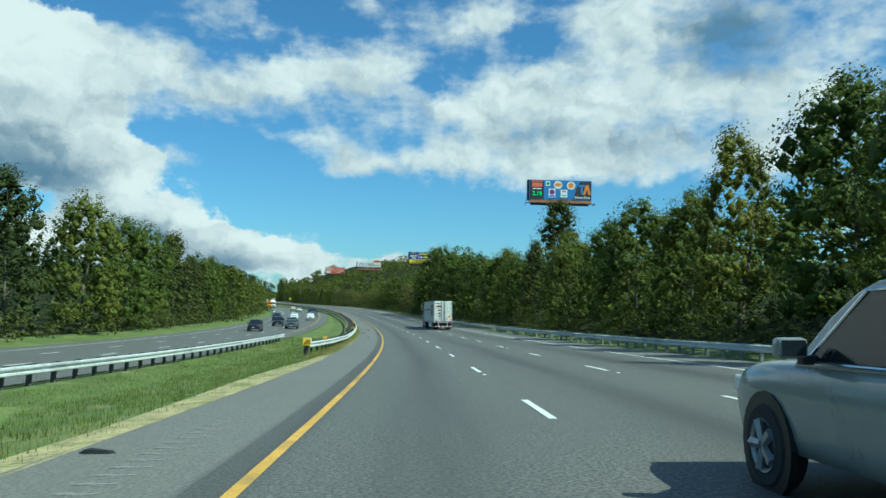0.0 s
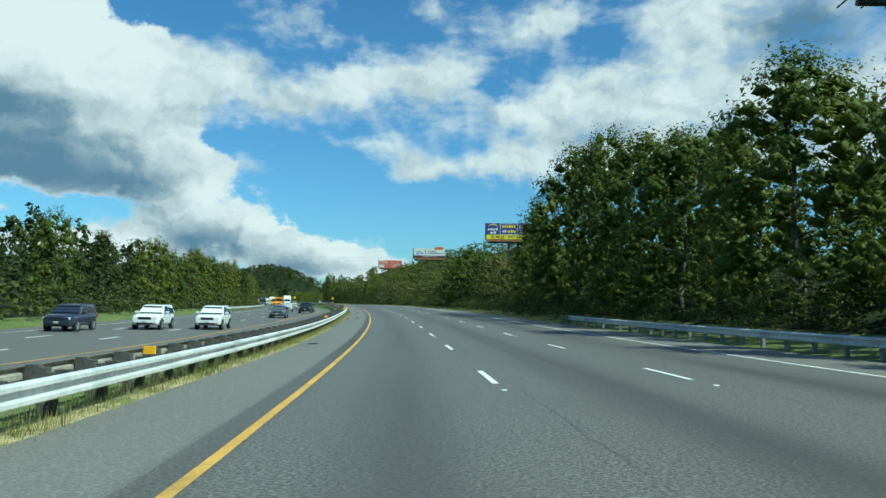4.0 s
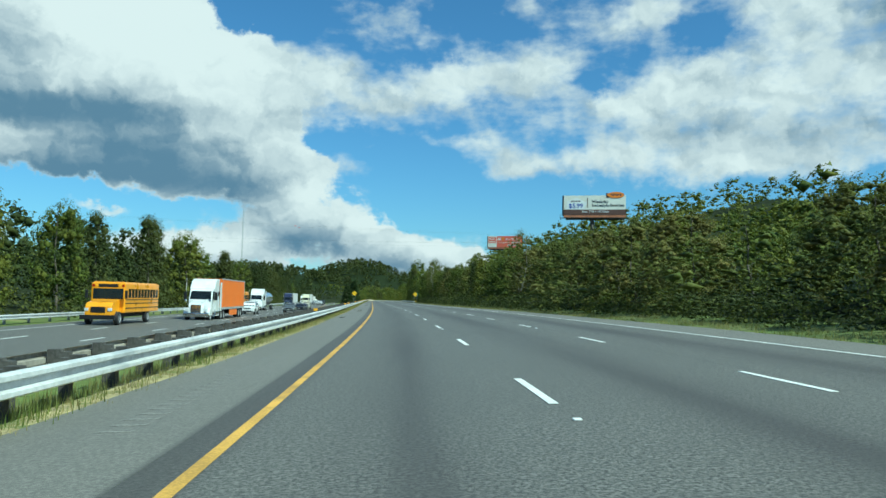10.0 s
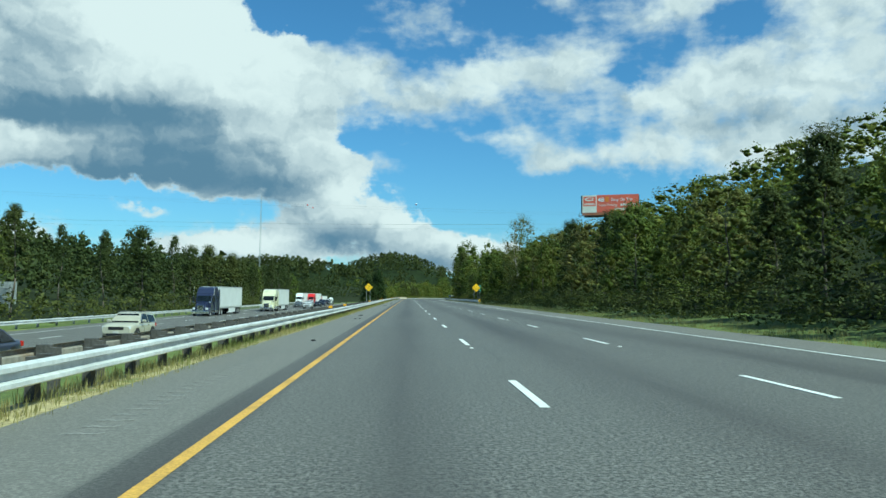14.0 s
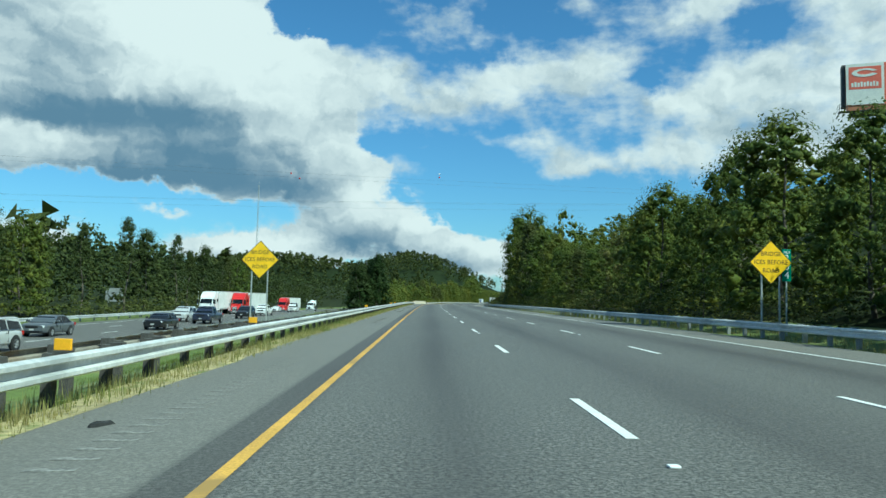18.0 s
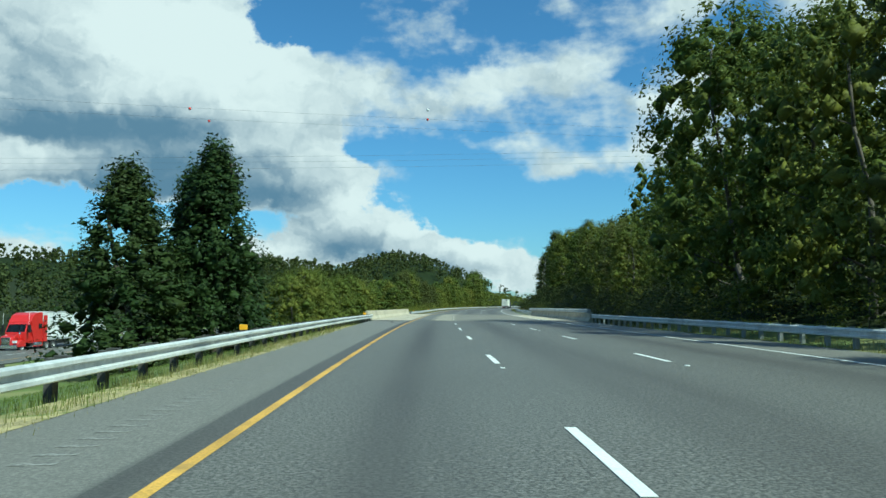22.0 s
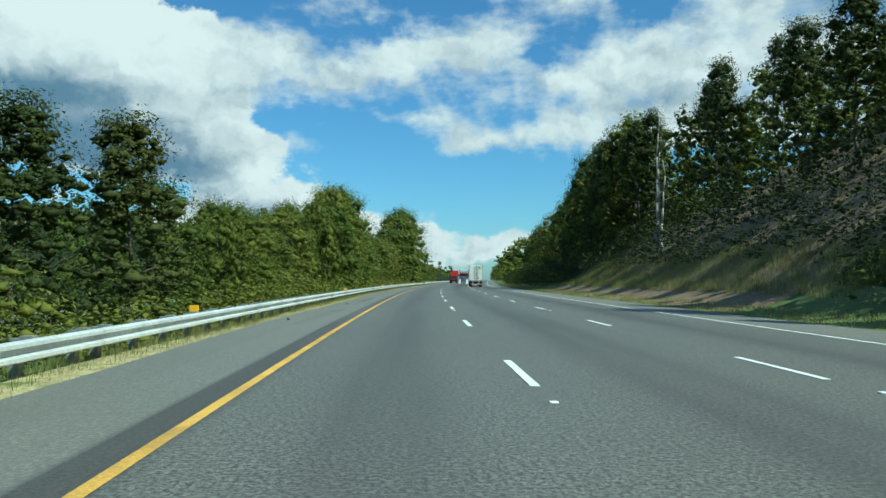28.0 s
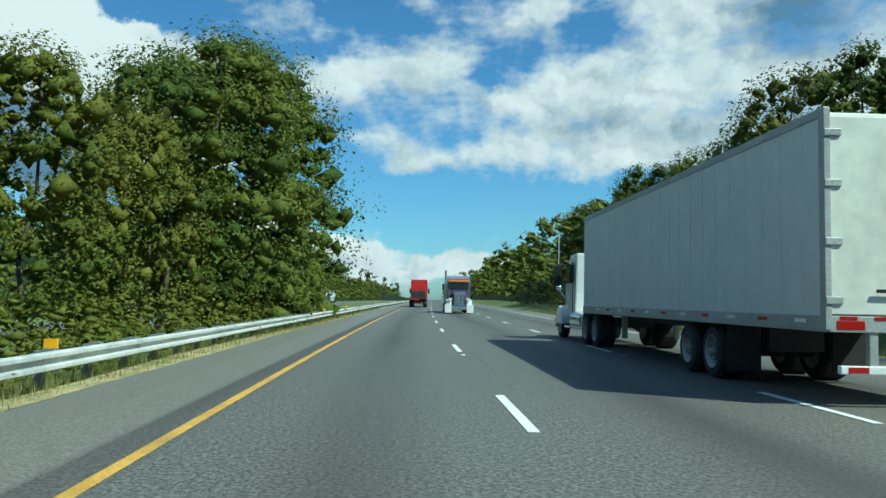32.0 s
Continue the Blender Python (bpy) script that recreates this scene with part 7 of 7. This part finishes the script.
oncoming_lorry(417, 1, "white lorry cab pulling an orange box trailer", CAB_WHITE, ORANGE_BOX, 13.0)
oncoming_lorry(583, 2, "dark blue lorry cab pulling a white box trailer", CAB_NAVY, GREY_BOX)
oncoming_lorry(618, 1, "cream lorry cab with a pale box trailer", CAB_CREAM, GREY_BOX, 12.0)
oncoming_lorry(742, 2, "white lorry with a long white box trailer", CAB_WHITE, TRAILER_WHITE)
oncoming_lorry(752, 1, "red sleeper-cab lorry pulling a white trailer", CAB_RED, TRAILER_WHITE)
oncoming_lorry(828, 1, "red lorry cab with a white box trailer", CAB_RED, TRAILER_WHITE)
oncoming_lorry(1298, 1, "blue lorry cab with a white box trailer", CAB_BLUE, TRAILER_WHITE)
oncoming_lorry(1345, 2, "blue lorry with a pale box trailer far off", CAB_BLUE, GREY_BOX)


def tank_lorry(s, lane):
    t = thing("tanker_truck", oncoming(s, lane), "white lorry cab pulling a polished steel tank trailer", "truck", "oncoming traffic")
    tractor(t, CAB_WHITE, 0.0)
    bm = bmesh.new()
    lathe(bm, [(-17.5, 0.3), (-17.3, 0.95), (-16.9, 1.05), (-6.4, 1.05), (-6.0, 0.95), (-5.8, 0.3)], "Y", 28, (0, 0, 2.35))
    part("tank", bm, TANK_STEEL, t)
    for y in (-15.5, -13.0, -10.5, -8.0):
        bm = bmesh.new()
        lathe(bm, [(y - 0.06, 1.075), (y + 0.06, 1.075)], "Y", 28, (0, 0, 2.35))
        part("tank_band", bm, CHROME, t)
    part("manhole", rods(((0, -11, 3.3), (0, -11, 3.6), 0.35), sides=14), CHROME, t)
    part("tank_frame", boxes((-0.5, 0.5, -17.2, -6.0, 0.95, 1.35)), DARK_FRAME, t)
    for sx in (-1, 1):
        for y in (-15.2, -16.5):
            wheel(t, sx * 0.95, y, 0.5, 0.55, "truck")


tank_lorry(487, 2)

BUS_YELLOW = glossy("school_bus_yellow", 0.80, 0.33, 0.01, 0.3)


def school_bus(s, lane, label):
    t = thing("school_bus", oncoming(s, lane), label, "bus", "school buses")
    part("body", boxes((-1.22, 1.22, -10.4, -1.9, 0.85, 3.05), bevel=0.10), BUS_YELLOW, t)
    part("roof_cap", boxes((-1.12, 1.12, -10.2, -2.0, 3.0, 3.12), bevel=0.08), BUS_YELLOW, t)
    part("bonnet", shell([(0, 0.7), (-0.05, 1.35), (-0.35, 1.62), (-1.9, 1.85), (-1.9, 0.7)], 1.02, 0.12, 1.2, 0.1, 0.06), BUS_YELLOW, t)
    part("windscreen", boxes((-1.08, 1.08, -1.915, -1.885, 1.85, 2.62), bevel=0.02), GLASS, t)
    part("header_sign", boxes((-0.7, 0.7, -1.93, -1.88, 2.72, 2.95), bevel=0.01), BLACK, t)
    for sx in (-1, 1):
        for q in (0.85, 1.05):
            part("warning_lamp", boxes((sx * q - 0.09, sx * q + 0.09, -1.94, -1.88, 2.74, 2.92), bevel=0.03), TAIL if q > 1 else AMBER, t)
        for i in range(10):
            y = -2.6 - i * 0.76
            part("side_window", boxes((sx * 1.222 - 0.01, sx * 1.222 + 0.01, y - 0.62, y, 1.95, 2.62), bevel=0.008), GLASS, t)
        for z in (1.2, 1.55, 1.82):
            part("rub_rail", boxes((sx * 1.235 - 0.012, sx * 1.235 + 0.012, -10.3, -2.0, z - 0.03, z + 0.03)), BLACK, t)
        part("headlight", boxes((sx * 0.8 - 0.14, sx * 0.8 + 0.14, -0.15, 0.02, 1.0, 1.22), bevel=0.03), LENS, t)
        part("mirror", boxes((sx * 1.4 - 0.1, sx * 1.4 + 0.1, -1.6, -1.5, 1.9, 2.5), bevel=0.03), BLACK, t)
        for y in (-1.1, -7.8):
            wheel(t, sx * 1.0, y, 0.48, 0.32, "truck")
    part("grille", boxes((-0.5, 0.5, -0.06, 0.03, 0.9, 1.3), bevel=0.02), BLACK, t)
    part("bumper", boxes((-1.2, 1.2, -0.1, 0.14, 0.42, 0.72), bevel=0.04), BLACK, t)
    part("chassis", boxes((-0.5, 0.5, -10.2, -0.3, 0.5, 0.86)), DARK_FRAME, t)


school_bus(456, 2, "yellow school bus with black bumper and rub rails")
school_bus(400, 2, "yellow school bus following a white lorry")


def mixer(s, lane):
    t = thing("mixer_truck", oncoming(s, lane), "white concrete mixer truck with a tilted drum", "truck", "oncoming traffic")
    tractor(t, CAB_WHITE, 0.0, sleeper=False)
    bm = bmesh.new()
    lathe(bm, [(-2.6, 0.4), (-2.0, 1.0), (0.0, 1.25), (1.6, 0.85), (2.3, 0.45)], "Y", 22)
    d = part("drum", bm, CAB_WHITE, t, smooth=True)
    d.matrix_basis = Matrix.Translation((0, -6.0, 2.5)) @ pose(0, 0, 0, -10, 0, 180)
    part("hopper", boxes((-0.5, 0.5, -8.9, -8.2, 2.6, 3.7), bevel=0.05), CAB_WHITE, t)
    part("chute", rods(((0, -8.6, 2.6), (0.5, -9.4, 1.4), 0.25), sides=10), TRAILER_STEEL, t)
    part("rear_frame", boxes((-1.1, 1.1, -9.0, -4.2, 0.8, 1.2)), DARK_FRAME, t)


mixer(884, 1)


# ---------------------------------------------------------------- grass and litter
def tufts(name, rows, mat, seed, label, tall=0.28):
    """Blades of grass in one mesh: rows of (s from, s to, u from, u to, how many)."""
    rng = np.random.default_rng(seed)
    vs, fs, base = [], [], 0
    for s0, s1, u0, u1, count in rows:
        for _ in range(count):
            s, u = rng.uniform(s0, s1), rng.uniform(u0, u1)
            if ravine(s) > 0.02 and -6 < u < 20 or EDGE_L(s) + 0.03 < u < 0:
                continue
            p = ground_at(s, u) + Vector((0, 0, 0.06))
            blades = rng.integers(7, 12)
            for _ in range(blades):
                a = rng.uniform(0, 6.28)
                h = tall * rng.uniform(0.5, 1.4)
                lean = rng.uniform(0.1, 0.5) * h
                w = rng.uniform(0.006, 0.015)
                q = np.array(p) + np.array([rng.normal(0, 0.16), rng.normal(0, 0.16), 0])
                c, s_ = math.cos(a), math.sin(a)
                vs += [q + np.array([-s_ * w, c * w, -0.05]), q + np.array([s_ * w, -c * w, -0.05]), q + np.array([c * lean, s_ * lean, h])]
                fs.append((base, base + 1, base + 2))
                base += 3
    ob = link_mesh(name, [tuple(v) for v in vs], fs, mat)
    return tagged(ob, label, "grass", "", "stuff")


tufts("verge_grass", [(52, 822, -3.7, -2.55, 13500), (878, 1190, -4.6, -2.95, 5500)], BLADE, 51, "ragged green and yellow grass under the guardrail", 0.22)
tufts("straw_grass", [(52, 822, -3.0, -2.5, 4200), (878, 1190, -3.3, -2.8, 2200)], STRAW, 52, "dry straw-coloured grass at the edge of the shoulder", 0.12)
tufts("median_grass", [(10, 110, -11.5, -2.7, 7000), (640, 815, -14, -4, 3500)], BLADE, 53, "mown green grass of the median", 0.10)
tufts("outer_verge_grass", [(205, 640, 15.5, 18.5, 4000), (640, 820, 15.6, 18, 1500), (948, 1180, 15.5, 18.6, 2600)], BLADE, 54, "green verge grass beside the outer shoulder", 0.2)
tufts("bank_grass", [(985, 1060, 20.0, 25, 3600)], STRAW, 55, "tall dry grass on the cut bank", 0.5)

TYRE_SCRAP = material("shredded_tyre", (0.018, 0.018, 0.018), 0.9, spread=0.2)
scrap = random.Random(9)
for k_ in range(34):
    s_ = scrap.uniform(20, 1110)
    if BRIDGE0 < s_ < BRIDGE1:
        continue
    bm_ = bmesh.new()
    l_, w_ = scrap.uniform(0.10, 0.34), scrap.uniform(0.03, 0.09)
    pts_ = [(l_ * math.cos(q) * scrap.uniform(0.7, 1.1), w_ * math.sin(q) * scrap.uniform(0.7, 1.2)) for q in np.linspace(0, 2 * math.pi, 9)[:-1]]
    lo_, hi_ = [bm_.verts.new((x, y, 0)) for x, y in pts_], [bm_.verts.new((x * 0.8, y * 0.8, scrap.uniform(0.02, 0.05))) for x, y in pts_]
    for i_ in range(8):
        bm_.faces.new((lo_[i_], lo_[(i_ + 1) % 8], hi_[(i_ + 1) % 8], hi_[i_]))
    bm_.faces.new(hi_)
    me_ = bpy.data.meshes.new("tyre_scrap")
    bm_.to_mesh(me_)
    bm_.free()
    me_.materials.append(TYRE_SCRAP)
    ob_ = tagged(new("tyre_scrap", me_), "torn black strip of tyre rubber on the shoulder", "debris", "debris on the shoulder")
    u_ = scrap.uniform(-2.3, -0.7)
    ob_.matrix_basis = on_road(s_, u_, shoulder_h(s_, u_), scrap.uniform(0, 180))
